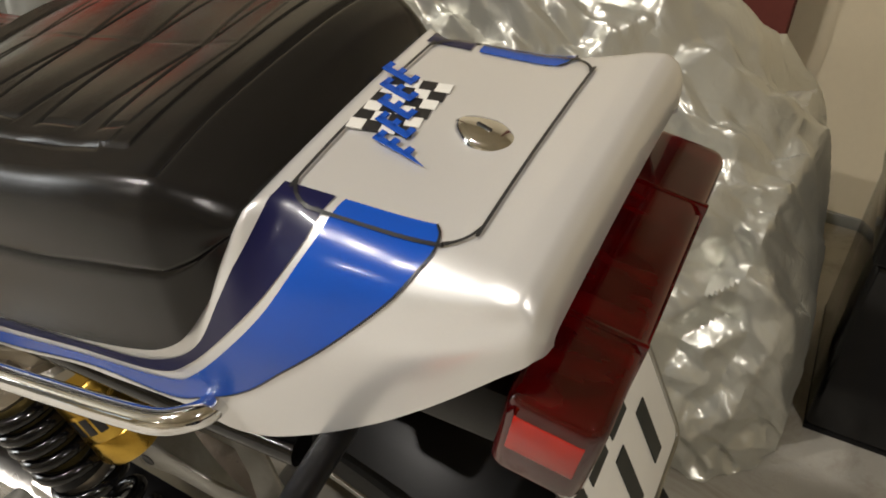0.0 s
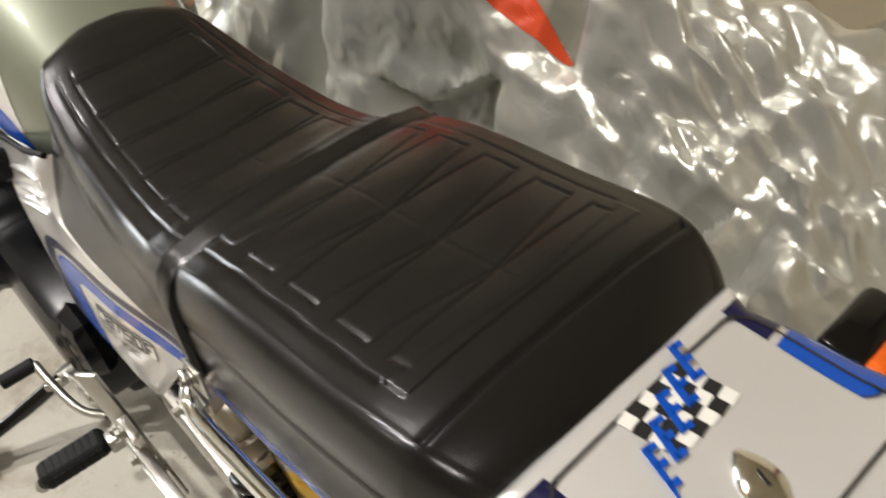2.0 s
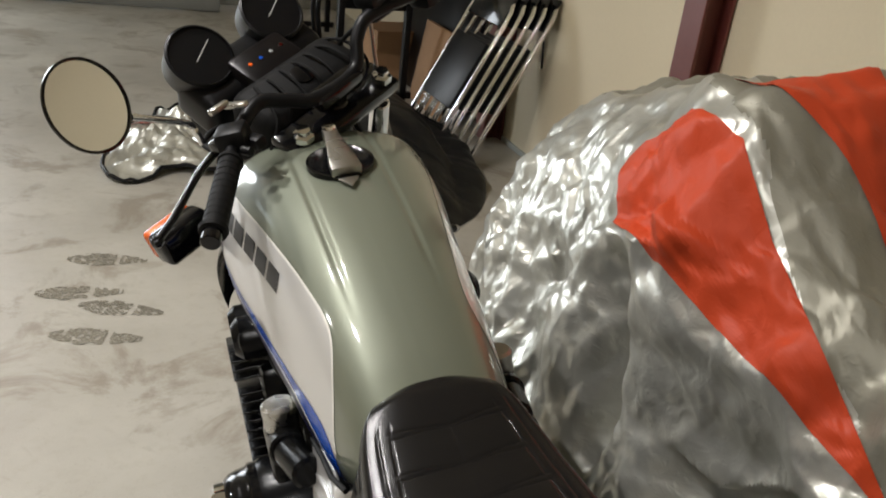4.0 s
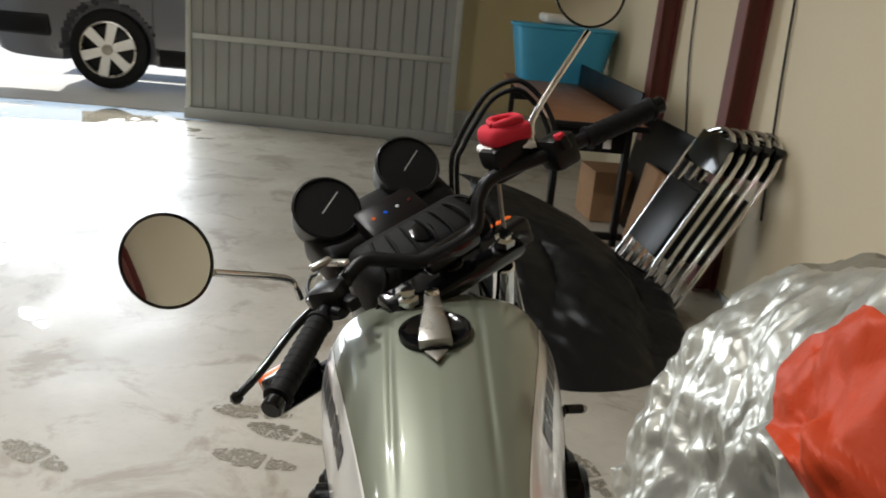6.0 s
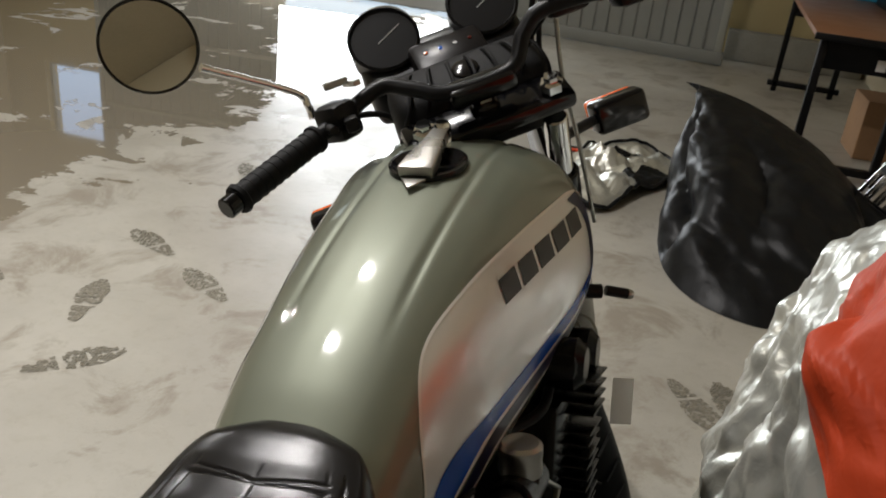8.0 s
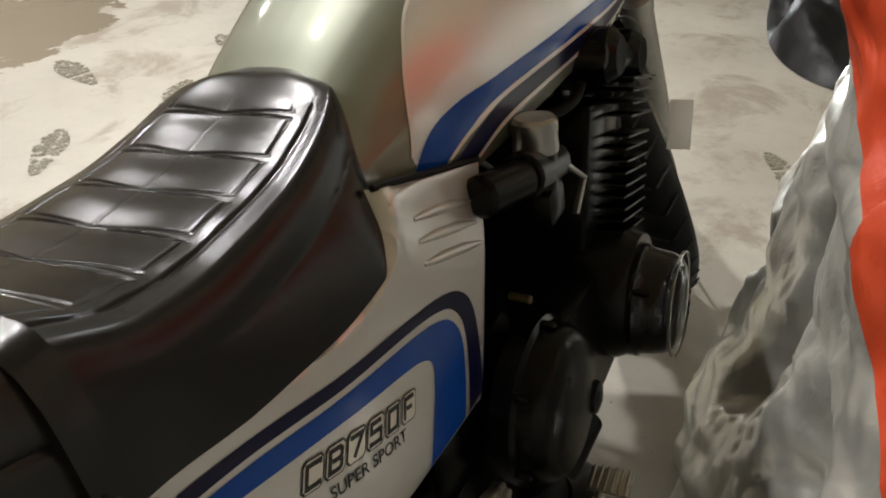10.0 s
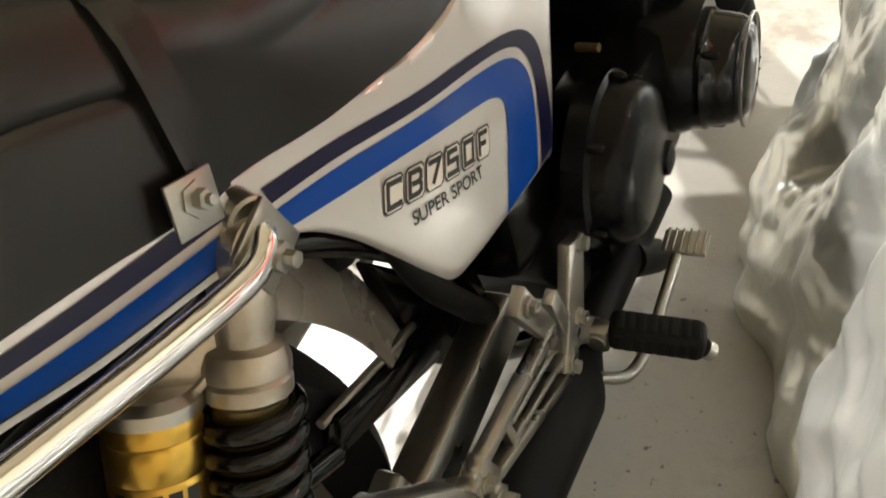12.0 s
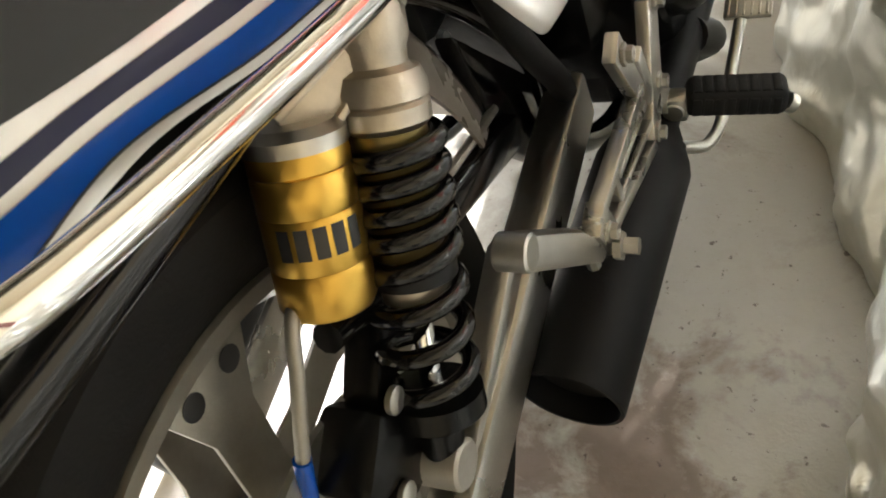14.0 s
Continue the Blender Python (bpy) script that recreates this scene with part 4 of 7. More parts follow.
for x in (-0.15, -0.05, 0.05, 0.15):
    part("spark_plug_cap", moved(tube(smooth_line([(x, 0.09, 0.18), (x, 0.13, 0.22), (x * 0.9, 0.10, 0.27), (x * 0.7, 0.0, 0.30)], 5), 0.008, 10), CYL), RUBBER, engine)
def round_cover(name, x, y, z, r, depth, mat, label, bolts=6, rim=True):
    s = 1 if x > 0 else -1
    ob = part(name, lathe([(r * 1.03, 0), (r * 1.03, depth * 0.35), (r * 0.97, depth * 0.42), (r * 0.945, depth * 0.62), (r * 0.90, depth * 0.80), (r * 0.82, depth * 0.93), (r * 0.70, depth), (r * 0.4, depth * 1.05), (0, depth * 1.06)], (x - s * depth, y, z), (s, 0, 0), 40), mat, engine, label)
    for k in range(bolts):
        a = 2 * math.pi * k / bolts + 0.3
        part("cover_bolt", lathe([(0.005, 0), (0.005, depth * 0.2), (0.003, depth * 0.24), (0, depth * 0.24)], (x - s * depth * 0.62, y + r * math.cos(a) * 0.98, z + r * math.sin(a) * 0.98), (s, 0, 0), 8), ENGINE, ob)
    return ob
clutch = round_cover("clutch_cover", 0.232, 0.715, 0.425, 0.092, 0.065, ENGINE, "black clutch cover")
part("clutch_boss", lathe([(0.020, 0), (0.018, 0.006), (0.008, 0.009), (0, 0.009)], (0.232, 0.765, 0.395), (1, 0, 0), 20), ENGINE, clutch)
ign = round_cover("ignition_cover", 0.285, 0.985, 0.375, 0.074, 0.075, GLOSS, "glossy black ignition cover with a polished rim", 3)
part("polished_rim", lathe([(0.0705, 0.0), (0.0710, 0.003), (0.0690, 0.004), (0.0690, 0.001)], (0.281, 0.985, 0.375), (1, 0, 0), 40, True), ALU, ign, "bright machined rim")
part("crank_end", lathe([(0.09, 0), (0.09, 0.08), (0.08, 0.10), (0, 0.10)], (0.13, 0.985, 0.385), (1, 0, 0), 32), ENGINE, engine)
alt = round_cover("alternator_cover", -0.268, 0.955, 0.41, 0.078, 0.07, GLOSS, "black alternator cover with a chrome cap", 3)
part("chrome_cap", lathe([(0.062, 0.0), (0.062, 0.018), (0.056, 0.024), (0, 0.026)], (-0.262, 0.955, 0.41), (-1, 0, 0), 32), CHROME, alt, "chrome cap")
part("crank_end", lathe([(0.085, 0), (0.085, 0.08), (0.075, 0.10), (0, 0.10)], (-0.12, 0.955, 0.41), (-1, 0, 0), 32), ENGINE, engine)
part("drive_cover", merge(box((0.05, 0.16, 0.12), (-0.165, 0.72, 0.40), 0.025)), ENGINE, engine)
part("neutral_switch", rod((0.16, 0.735, 0.545), (0.185, 0.730, 0.547), 0.0045, 10), DARK_BRONZE, engine, "small brass plug")
# carburettors with bright caps
def carb(x):
    c = part("carburettor", merge(rod((x, 0.79, 0.655), (x, 0.875, 0.632), 0.026, 18), rod((x, 0.83, 0.60), (x, 0.835, 0.665), 0.024, 16), box((0.05, 0.05, 0.045), (x, 0.83, 0.605), 0.01)), ENGINE, engine, "black carburettor")
    part("carburettor_cap", lathe([(0.024, 0), (0.025, 0.004), (0.024, 0.02), (0.025, 0.022), (0.025, 0.034), (0.021, 0.038), (0, 0.039)], (x, 0.838, 0.662), (0, 0.12, 1), 24), ALU, c, "bright machined cap")
    part("intake_boot", rod((x * 0.9, 0.72, 0.668), (x, 0.795, 0.652), 0.022, 16, 0.005), ENGINE, c)
    part("link_rod", tube([(x + 0.02, 0.86, 0.64), (x + 0.03, 0.90, 0.60), (x + 0.028, 0.87, 0.57)], 0.004, 8), STEEL, c)
for x in (-0.163, -0.055, 0.055, 0.163):
    carb(x)
part("airbox", box((0.20, 0.20, 0.16), (0, 0.63, 0.63), 0.03), PLASTIC, bike)
for x in (-0.15, -0.055, 0.055, 0.15):
    part("exhaust_pipe", tube(smooth_line([(x, 1.06, 0.60), (x, 1.13, 0.585), (x * 0.95, 1.175, 0.52), (x * 0.9, 1.17, 0.40), (x * 0.75, 1.10, 0.26), (0.05 + x * 0.4, 0.98, 0.165), (0.09 + x * 0.2, 0.80, 0.155)], 7), 0.0185, 14), BLACK_MUFFLER, bike)
muffler = part("muffler", lathe([(0.021, -0.30), (0.023, -0.06), (0.044, -0.012), (0.0475, 0.0), (0.0475, 0.252), (0.0465, 0.255), (0.043, 0.255), (0.042, 0.23), (0.0, 0.225)], (0.179, 0.515, 0.283), (-0.08, -0.985, -0.08), 36), BLACK_MUFFLER, bike, "matt black round muffler")
part("link_pipe", tube(smooth_line([(0.20, 0.70, 0.30), (0.205, 0.78, 0.235), (0.15, 0.85, 0.165), (0.10, 0.90, 0.155)], 8), 0.022, 14), BLACK_MUFFLER, bike)

# -- frame tubes, swing arm, inner mudguard
def frame_tubes(s):
    part("frame_tube", flip(tube(smooth_line([(0.10, 0.22, 0.70), (0.105, 0.35, 0.62), (0.105, 0.45, 0.52), (0.10, 0.52, 0.42), (0.10, 0.56, 0.28), (0.11, 0.75, 0.18), (0.11, 1.05, 0.18), (0.08, 1.16, 0.35), (0.04, 1.26, 0.75)], 7), 0.0145, 14), s), GLOSS, bike)
    part("seat_rail", flip(tube(smooth_line([(0.11, -0.05, 0.69), (0.11, 0.15, 0.675), (0.108, 0.4, 0.66), (0.08, 0.7, 0.68), (0.04, 1.2, 0.85)], 7), 0.012, 12), s), GLOSS, bike)
both(frame_tubes)
part("cross_brace", box((0.022, 0.17, 0.034), (0.078, 0.395, 0.408), 0.006, (-21, 0, 0)), GLOSS, bike)
part("frame_gusset", plate([(0.435, 0.515), (0.545, 0.385), (0.62, 0.295), (0.612, 0.208), (0.555, 0.216), (0.53, 0.273), (0.452, 0.37), (0.444, 0.442)], 0.024, Matrix(((0, 0, 1, 0.066), (1, 0, 0, 0), (0, 1, 0, 0), (0, 0, 0, 1))), 0.006), GLOSS, bike)
SW = lambda y: 0.315 + 0.10 * (y - 0.05)
def swing_arm(s):
    arm = part("swing_arm", flip(merge(box((0.038, 0.52, 0.060), (0.118, 0.285, SW(0.285) - 0.003), 0.008, (5.7, 0, 0)), box((0.026, 0.26, 0.030), (0.118, 0.20, 0.352), 0.006, (16, 0, 0))), s), ALU, bike, "brushed aluminium swing arm")
    if s > 0:
        for k in range(12):
            part("weld_bead", lathe([(0.0, 0.003), (0.005, 0.002), (0.0065, 0.0)], (0.128 + 0.0005 * (k % 2), 0.148 + 0.0068 * k, 0.339 + 0.0017 * k), (0.8, -0.1, 0.6), 10), ALU, arm)
    part("axle_nut", flip(lathe([(0.016, 0), (0.016, 0.012), (0.009, 0.014), (0.009, 0.024), (0, 0.024)], (0.134, 0.072, 0.325), (1, 0, 0), 6), s), STEEL, arm)
both(swing_arm)
part("inner_mudguard", grid(lambda u, v: V(((v - 0.5) * 0.15, 0.07 + 0.36 * math.cos(0.75 + 1.3 * u), 0.33 + 0.36 * math.sin(0.75 + 1.3 * u) - 0.02 * (2 * v - 1) ** 2)), 30, 12), PLASTIC, bike)
part("battery_box", box((0.16, 0.17, 0.15), (0.0, 0.48, 0.60), 0.02), PLASTIC, bike)
part("chain_guard", box((0.03, 0.34, 0.05), (-0.09, 0.26, 0.42), 0.008, (8, 0, 0)), PLASTIC, bike)
def fender_front(u, v):
    """The rounded front of the rear mudguard, arched over the tyre, with a rolled lower lip."""
    a = 0.16 + 0.80 * u
    k = math.pi * v
    lip = 0.006 * (math.exp(-(v / 0.03) ** 2) + math.exp(-((1 - v) / 0.03) ** 2))
    r = 0.343 + 0.070 * max(0.0, math.sin(k)) ** 0.65
    return V(((0.079 + lip) * math.cos(k), 0.072 + r * math.cos(a), 0.331 + r * math.sin(a)))
part("mudguard_front", thicken(grid(fender_front, 30, 36), 0.003), GREY_CAST, bike, "dull grey front of the rear mudguard")
for y, z in ((0.452, 0.50), (0.40, 0.555)):
    part("bolt_head", lathe([(0.0, 0.007), (0.006, 0.006), (0.008, 0.0)], (0.055, y, z), (1, -0.1, 0.2), 6), STEEL, bike)
part("lower_hose", tube(smooth_line([(0.125, 0.40, 0.60), (0.135, 0.42, 0.52), (0.135, 0.47, 0.44), (0.12, 0.52, 0.38)], 8), 0.012, 12), RUBBER, bike)

# -- wheels
def wheel(y, z, m, front):
    w = part("front_wheel" if front else "rear_wheel", moved(lathe([(0.224, -0.050), (0.237, -0.053), (0.239, -0.049), (0.236, -0.043), (0.222, -0.036), (0.212, -0.012), (0.212, 0.012), (0.222, 0.036), (0.238, 0.043), (0.239, 0.049), (0.237, 0.053), (0.224, 0.050), (0.20, 0.014), (0.20, -0.014)], (0, y, z), (1, 0, 0), 72, True), m), WHEEL, bike, "aluminium rim with pressed spoke plates")
    r = 0.328 if not front else 0.325
    tw = 0.066 if not front else 0.048
    ty = part("tyre", moved(lathe([(0.236, -tw * 0.72), (0.27, -tw * 0.98), (0.298, -tw), (r - 0.008, -tw * 0.72), (r, -tw * 0.35), (r + 0.003, 0), (r, tw * 0.35), (r - 0.008, tw * 0.72), (0.298, tw), (0.27, tw * 0.98), (0.236, tw * 0.72)], (0, y, z), (1, 0, 0), 80, True), m), RUBBER, w, "black rubber tyre")
    if front:
        for k in range(40):
            a = 2 * math.pi * k / 40
            for sg in (-1, 1):
                c = V((sg * tw * 0.45, y + (r + 0.0005) * math.cos(a), z + (r + 0.0005) * math.sin(a)))
                part("tread_groove", moved(moved(box((tw * 0.9, 0.004, 0.002), (0, 0, 0)), Matrix.Translation(c) @ pose(0, 0, 0, math.degrees(a) - 90, 0, 0) @ pose(0, 0, 0, 0, sg * 18, sg * 35)), m), LINE_BLACK, ty)
    part("hub", moved(lathe([(0.02, -0.07), (0.045, -0.06), (0.05, -0.03), (0.05, 0.03), (0.045, 0.06), (0.02, 0.07)], (0, y, z), (1, 0, 0), 32), m), ALU_DULL, w)
    for k in range(5):
        for sg in (-1, 1):
            out = [(-0.030, 0.045), (0.030, 0.045), (0.020, 0.10), (0.021, 0.16), (0.044, 0.214), (0.0, 0.222), (-0.044, 0.214), (-0.021, 0.16), (-0.020, 0.10)]
            b = plate(out, 0.004, pose(0, 0, 0), 0.001)
            holes = [lathe([(0.008, -0.0026), (0.0085, -0.003), (0.009, 0.003), (0.008, 0.0032)], (sg2 * 0.019, 0.196, 0), (0, 0, 1), 14) for sg2 in (-1, 1)]
            fr = Matrix.Translation((sg * 0.030, y, z)) @ pose(0, 0, 0, 72 * k - 10, 0, 0) @ Matrix(((0, 0, 1, 0), (1, 0, 0, 0), (0, 1, 0, 0), (0, 0, 0, 1)))
            sp = part("spoke_plate", moved(b, m @ fr), WHEEL, w)
            part("hole_rim", moved(merge(*holes), m @ fr), LINE_BLACK, sp)
    part("brake_disc", moved(lathe([(0.07, 0.074), (0.145, 0.074), (0.145, 0.079), (0.07, 0.079)], (0, y, z), (1, 0, 0), 56, True), m), STEEL, w)
    return w


wheel(0.072, 0.331, Matrix(), False)

# -- right-hand rear: shock absorber with gold reservoir, both flanks
AX = V((0.0, -0.447, -0.894)).normalized()
def shock(s):
    top = V((0.130, 0.276, 0.678))
    def up_to(r_h, mat, name, label="", parent=None, n=28):
        return part(name, flip(lathe(r_h, top, AX, n), s), mat, parent or bike, label)
    body = up_to([(0.016, 0.010), (0.019, 0.014), (0.020, 0.038), (0.0175, 0.044), (0.017, 0.052), (0.023, 0.055), (0.026, 0.063), (0.026, 0.070), (0.024, 0.072), (0.026, 0.074), (0.026, 0.083), (0.022, 0.087), (0.021, 0.19), (0.0, 0.19)], PALE_CAST, "shock_absorber", "shock absorber with black coil spring")
    up_to([(0.022, 0.085), (0.022, 0.16), (0.020, 0.165)], DARK_BRONZE, "damper_body", "gold tinted damper body", body)
    up_to([(0.021, 0.162), (0.027, 0.166), (0.027, 0.178), (0.012, 0.184), (0, 0.184)], PLASTIC, "bump_stop", "", body)
    up_to([(0.007, 0.17), (0.007, 0.275), (0, 0.275)], CHROME, "damper_rod", "", body, 14)
    up_to([(0.018, 0.255), (0.032, 0.258), (0.033, 0.272), (0.026, 0.276), (0.016, 0.285), (0.014, 0.31), (0, 0.31)], ENGINE, "spring_seat", "", body)
    part("shock_eye", flip(rod(top + V((-0.018, 0, 0)), top + V((0.018, 0, 0)), 0.021, 20), s), PALE_CAST, body)
    part("shock_eye", flip(rod(top + AX * 0.315 + V((-0.016, 0, 0)), top + AX * 0.315 + V((0.016, 0, 0)), 0.018, 20), s), ALU_DULL, body)
    part("top_bolt", flip(lathe([(0.013, 0), (0.013, 0.004), (0.009, 0.005), (0.009, 0.016), (0.005, 0.017), (0.005, 0.024), (0, 0.025)], top + V((0.018, 0, 0)), (1, 0, 0), 6), s), STEEL, body, "zinc plated bolt")
    a, u, w = frame_of(AX)
    turns, pts = 8.0, []
    for k in range(int(turns * 22) + 1):
        f = k / (turns * 22)
        h = 0.088 + 0.168 * (f * 0.75 if f < 0.55 else 0.4125 + (f - 0.55) * 1.3056)
        ang = 2 * math.pi * turns * f
        pts.append(top + a * h + (u * math.cos(ang) + w * math.sin(ang)) * 0.0270)
    part("coil_spring", flip(tube(pts, 0.0062, 10), s), GLOSS, body, "black coil spring")
    r0 = V((0.0955, 0.2045, 0.624))
    can = part("reservoir", flip(lathe([(r * 1.12, h * 1.10) for r, h in [(0.0, 0.0), (0.0240, 0.0), (0.0256, 0.0034), (0.0256, 0.0134), (0.0245, 0.0146), (0.0256, 0.0162), (0.0256, 0.0336), (0.0249, 0.0347), (0.0256, 0.0358), (0.0256, 0.0627), (0.0249, 0.0638), (0.0256, 0.0650), (0.0256, 0.0851), (0.0234, 0.0896), (0.0, 0.0907)]], r0, AX, 36), s), GOLD, body, "gold anodised reservoir with a black wordmark")
    part("reservoir_head", flip(lathe([(0.0, -0.009), (0.0235, -0.009), (0.0290, -0.004), (0.0293, 0.004)], r0, AX, 30), s), ALU, can, "silver reservoir head")
    tip = top + AX * 0.034
    run = (tip - r0).normalized()
    side = AX.cross(run).normalized()
    wide = run.cross(side).normalized()
    def arm(a, b, wa, wb, t):
        """A cast web between two points, wa and wb half wide, t thick."""
        q = [a + wide * wa, a - wide * wa, b - wide * wb, b + wide * wb]
        bm = bm_from([p + side * t / 2 for p in q] + [p - side * t / 2 for p in q], [(0, 1, 2, 3), (7, 6, 5, 4)] + [(i, (i + 1) % 4, 4 + (i + 1) % 4, 4 + i) for i in range(4)])
        bmesh.ops.bevel(bm, geom=bm.edges[:], offset=0.0018, segments=2, affect="EDGES", profile=0.5)
        return flip(bm, s)
    web = part("reservoir_arm", arm(r0 + AX * 0.0, tip, 0.013, 0.008, 0.012), PALE_CAST, body, "cast silver arm")
    for sg in (1, -1):
        part("arm_rim", arm(r0 + wide * sg * 0.014 - AX * 0.002, tip + wide * sg * 0.009, 0.0026, 0.0026, 0.022), PALE_CAST, web)
    # the maker's word as bars round the can
    aa, uu, ww = frame_of(AX)
    for k in range(5):
        ang0 = math.atan2(V((0.6, -0.75, 0.0)).dot(ww), V((0.6, -0.75, 0.0)).dot(uu)) + (k - 2) * 0.36
        g = grid(lambda p, q: r0 + aa * (0.042 + 0.018 * q) + (uu * math.cos(ang0 + (p - 0.5) * 0.26) + ww * math.sin(ang0 + (p - 0.5) * 0.26)) * 0.0290, 5, 3)
        part("wordmark_bar", flip(g, s), LINE_BLACK, can)
both(shock)

# -- chrome grab rails
def grab_rail(s):
    pts = smooth_line([(0.140, 0.284, 0.690), (0.152, 0.278, 0.688), (0.158, 0.262, 0.684), (0.160, 0.235, 0.687), (0.159, 0.18, 0.698), (0.158, 0.10, 0.7165), (0.157, 0.05, 0.728), (0.155, 0.018, 0.736), (0.148, 0.001, 0.740), (0.136, -0.008, 0.740), (0.118, -0.008, 0.738)], 9)
    rail = part("grab_rail", flip(tube(pts, 0.0085, 20), s), CHROME, bike, "bright chrome grab rail")
    part("rail_boss", flip(rod((0.118, 0.292, 0.694), (0.143, 0.284, 0.692), 0.015, 20), s), STEEL, rail)
    part("rail_tab", flip(box((0.004, 0.040, 0.040), (0.149, 0.280, 0.680), 0.001, (20, 0, 0)), s), STEEL, rail)
both(grab_rail)

# -- footrest hangers
def hanger(s):
    def beam(a, b, w0, w1, t):
        """A flat bar of the casting between two places (y, z), half as wide as w0 and w1."""
        a, b = V((0.196, *a)), V((0.196, *b))
        d = (b - a).normalized()
        n = d.cross(V((1, 0, 0)))
        q = [a + n * w0, a - n * w0, b - n * w1, b + n * w1]
        x = V((t / 2, 0, 0))
        bm = bm_from([p + x for p in q] + [p - x for p in q], [(0, 1, 2, 3), (7, 6, 5, 4)] + [(k, (k + 1) % 4, 4 + (k + 1) % 4, 4 + k) for k in range(4)])
        bmesh.ops.bevel(bm, geom=bm.edges[:], offset=0.0015, segments=2, affect="EDGES", profile=0.5)
        return bm
    beams = [((0.566, 0.446), (0.535, 0.368), 0.019, 0.022, 0.0120), ((0.538, 0.372), (0.502, 0.334), 0.021, 0.016, 0.0126), ((0.530, 0.362), (0.584, 0.308), 0.015, 0.012, 0.0132), ((0.442, 0.488), (0.486, 0.405), 0.013, 0.010, 0.0114),
             ((0.500, 0.436), (0.520, 0.372), 0.008, 0.010, 0.0108), ((0.490, 0.408), (0.318, 0.425), 0.0060, 0.0055, 0.0138), ((0.500, 0.332), (0.336, 0.394), 0.0060, 0.0055, 0.0144), ((0.495, 0.385), (0.388, 0.405), 0.0042, 0.0036, 0.0102),
             ((0.505, 0.355), (0.384, 0.386), 0.0042, 0.0036, 0.0096), ((0.378, 0.421), (0.386, 0.374), 0.005, 0.005, 0.0090), ((0.322, 0.428), (0.338, 0.388), 0.014, 0.014, 0.0150)]
    h = part("footrest_hanger", flip(merge(*[beam(*b) for b in beams]), s), ALU, bike, "cast aluminium footrest hanger with openings")
    for y, z in ((0.328, 0.408), (0.506, 0.340), (0.540, 0.372), (0.448, 0.476), (0.568, 0.440)):
        part("bolt", flip(lathe([(0.0095, 0), (0.0095, 0.003), (0.007, 0.004), (0.007, 0.009), (0.0035, 0.0095), (0, 0.006)], (0.202, y, z), (1, 0, 0), 6), s), STEEL, h)
    # rider's peg
    part("peg_joint", flip(merge(box((0.024, 0.022, 0.028), (0.208, 0.568, 0.318), 0.004), rod((0.208, 0.555, 0.318), (0.208, 0.582, 0.318), 0.010, 14)), s), STEEL, h)
    peg = part("footrest", flip(moved(box((0.094, 0.036, 0.030), (0, 0, 0), 0.009, (0, 0, 0), 3), Matrix.Translation((0.262, 0.582, 0.316)) @ pose(0, 0, 0, 0, 9, 10)), s), RUBBER, bike, "ribbed black rubber footrest")
    for k in range(8):
        part("rib", flip(moved(merge(box((0.0080, 0.0250, 0.0312), (-0.036 + 0.0103 * k, 0, 0), 0.001), box((0.0080, 0.0372, 0.0190), (-0.036 + 0.0103 * k, 0, 0), 0.001)), Matrix.Translation((0.262, 0.582, 0.316)) @ pose(0, 0, 0, 0, 9, 10)), s), RUBBER, peg)
    part("peg_tip", flip(tube([(0.306, 0.586, 0.303), (0.312, 0.589, 0.296)], 0.010, 12), s), STEEL, peg)
    # passenger's peg, folded up
    p0, p1 = V((0.176, 0.238, 0.492)), V((0.192, 0.328, 0.392))
    pp = part("folded_peg", flip(moved(box((0.026, 0.020, (p1 - p0).length), (0, 0, 0), 0.005), Matrix.Translation((p0 + p1) / 2) @ (p1 - p0).to_track_quat("Z", "X").to_matrix().to_4x4()), s), ALU, bike, "folded aluminium passenger peg")
    part("peg_end", flip(rod(p0 + V((-0.012, 0, 0)), p0 + V((0.012, 0, 0)), 0.013, 16), s), ALU, pp)
    part("peg_bolt", flip(merge(lathe([(0.012, 0), (0.012, 0.006), (0.007, 0.007), (0.007, 0.018), (0, 0.018)], p1 + V((0.014, 0, 0)), (1, 0, 0), 6), rod(p1 + V((-0.005, -0.005, -0.02)), p1 + V((-0.005, -0.012, 0.028)), 0.006, 8)), s), STEEL, pp)
both(hanger)
# brake pedal
pedal = part("brake_pedal", merge(tube(smooth_line([(0.215, 0.535, 0.292), (0.235, 0.56, 0.272), (0.245, 0.60, 0.272), (0.250, 0.66, 0.292), (0.255, 0.70, 0.316)], 8), 0.0065, 12)), STEEL, bike, "steel rear brake pedal with a ribbed pad")
part("pedal_pad", box((0.048, 0.030, 0.006), (0.262, 0.712, 0.323), 0.002, (14, 0, 0)), STEEL, pedal)
for k in range(6):
    part("pad_rib", box((0.0025, 0.030, 0.003), (0.243 + 0.0077 * k, 0.712, 0.3275), 0.0008, (14, 0, 0)), STEEL, pedal)
# shift lever with its linkage, and the side stand on a scrap of wood
shift = part("shift_lever", tube(smooth_line([(-0.20, 0.60, 0.33), (-0.222, 0.64, 0.325), (-0.232, 0.70, 0.330), (-0.236, 0.745, 0.340)], 6), 0.006, 10), STEEL, bike, "gear shift lever")
part("shift_rubber", rod((-0.236, 0.745, 0.340), (-0.285, 0.750, 0.336), 0.011, 14), RUBBER, shift)
part("linkage_rod", rod((-0.212, 0.655, 0.385), (-0.203, 0.530, 0.465), 0.0045, 10), CHROME, shift, "chrome linkage rod")
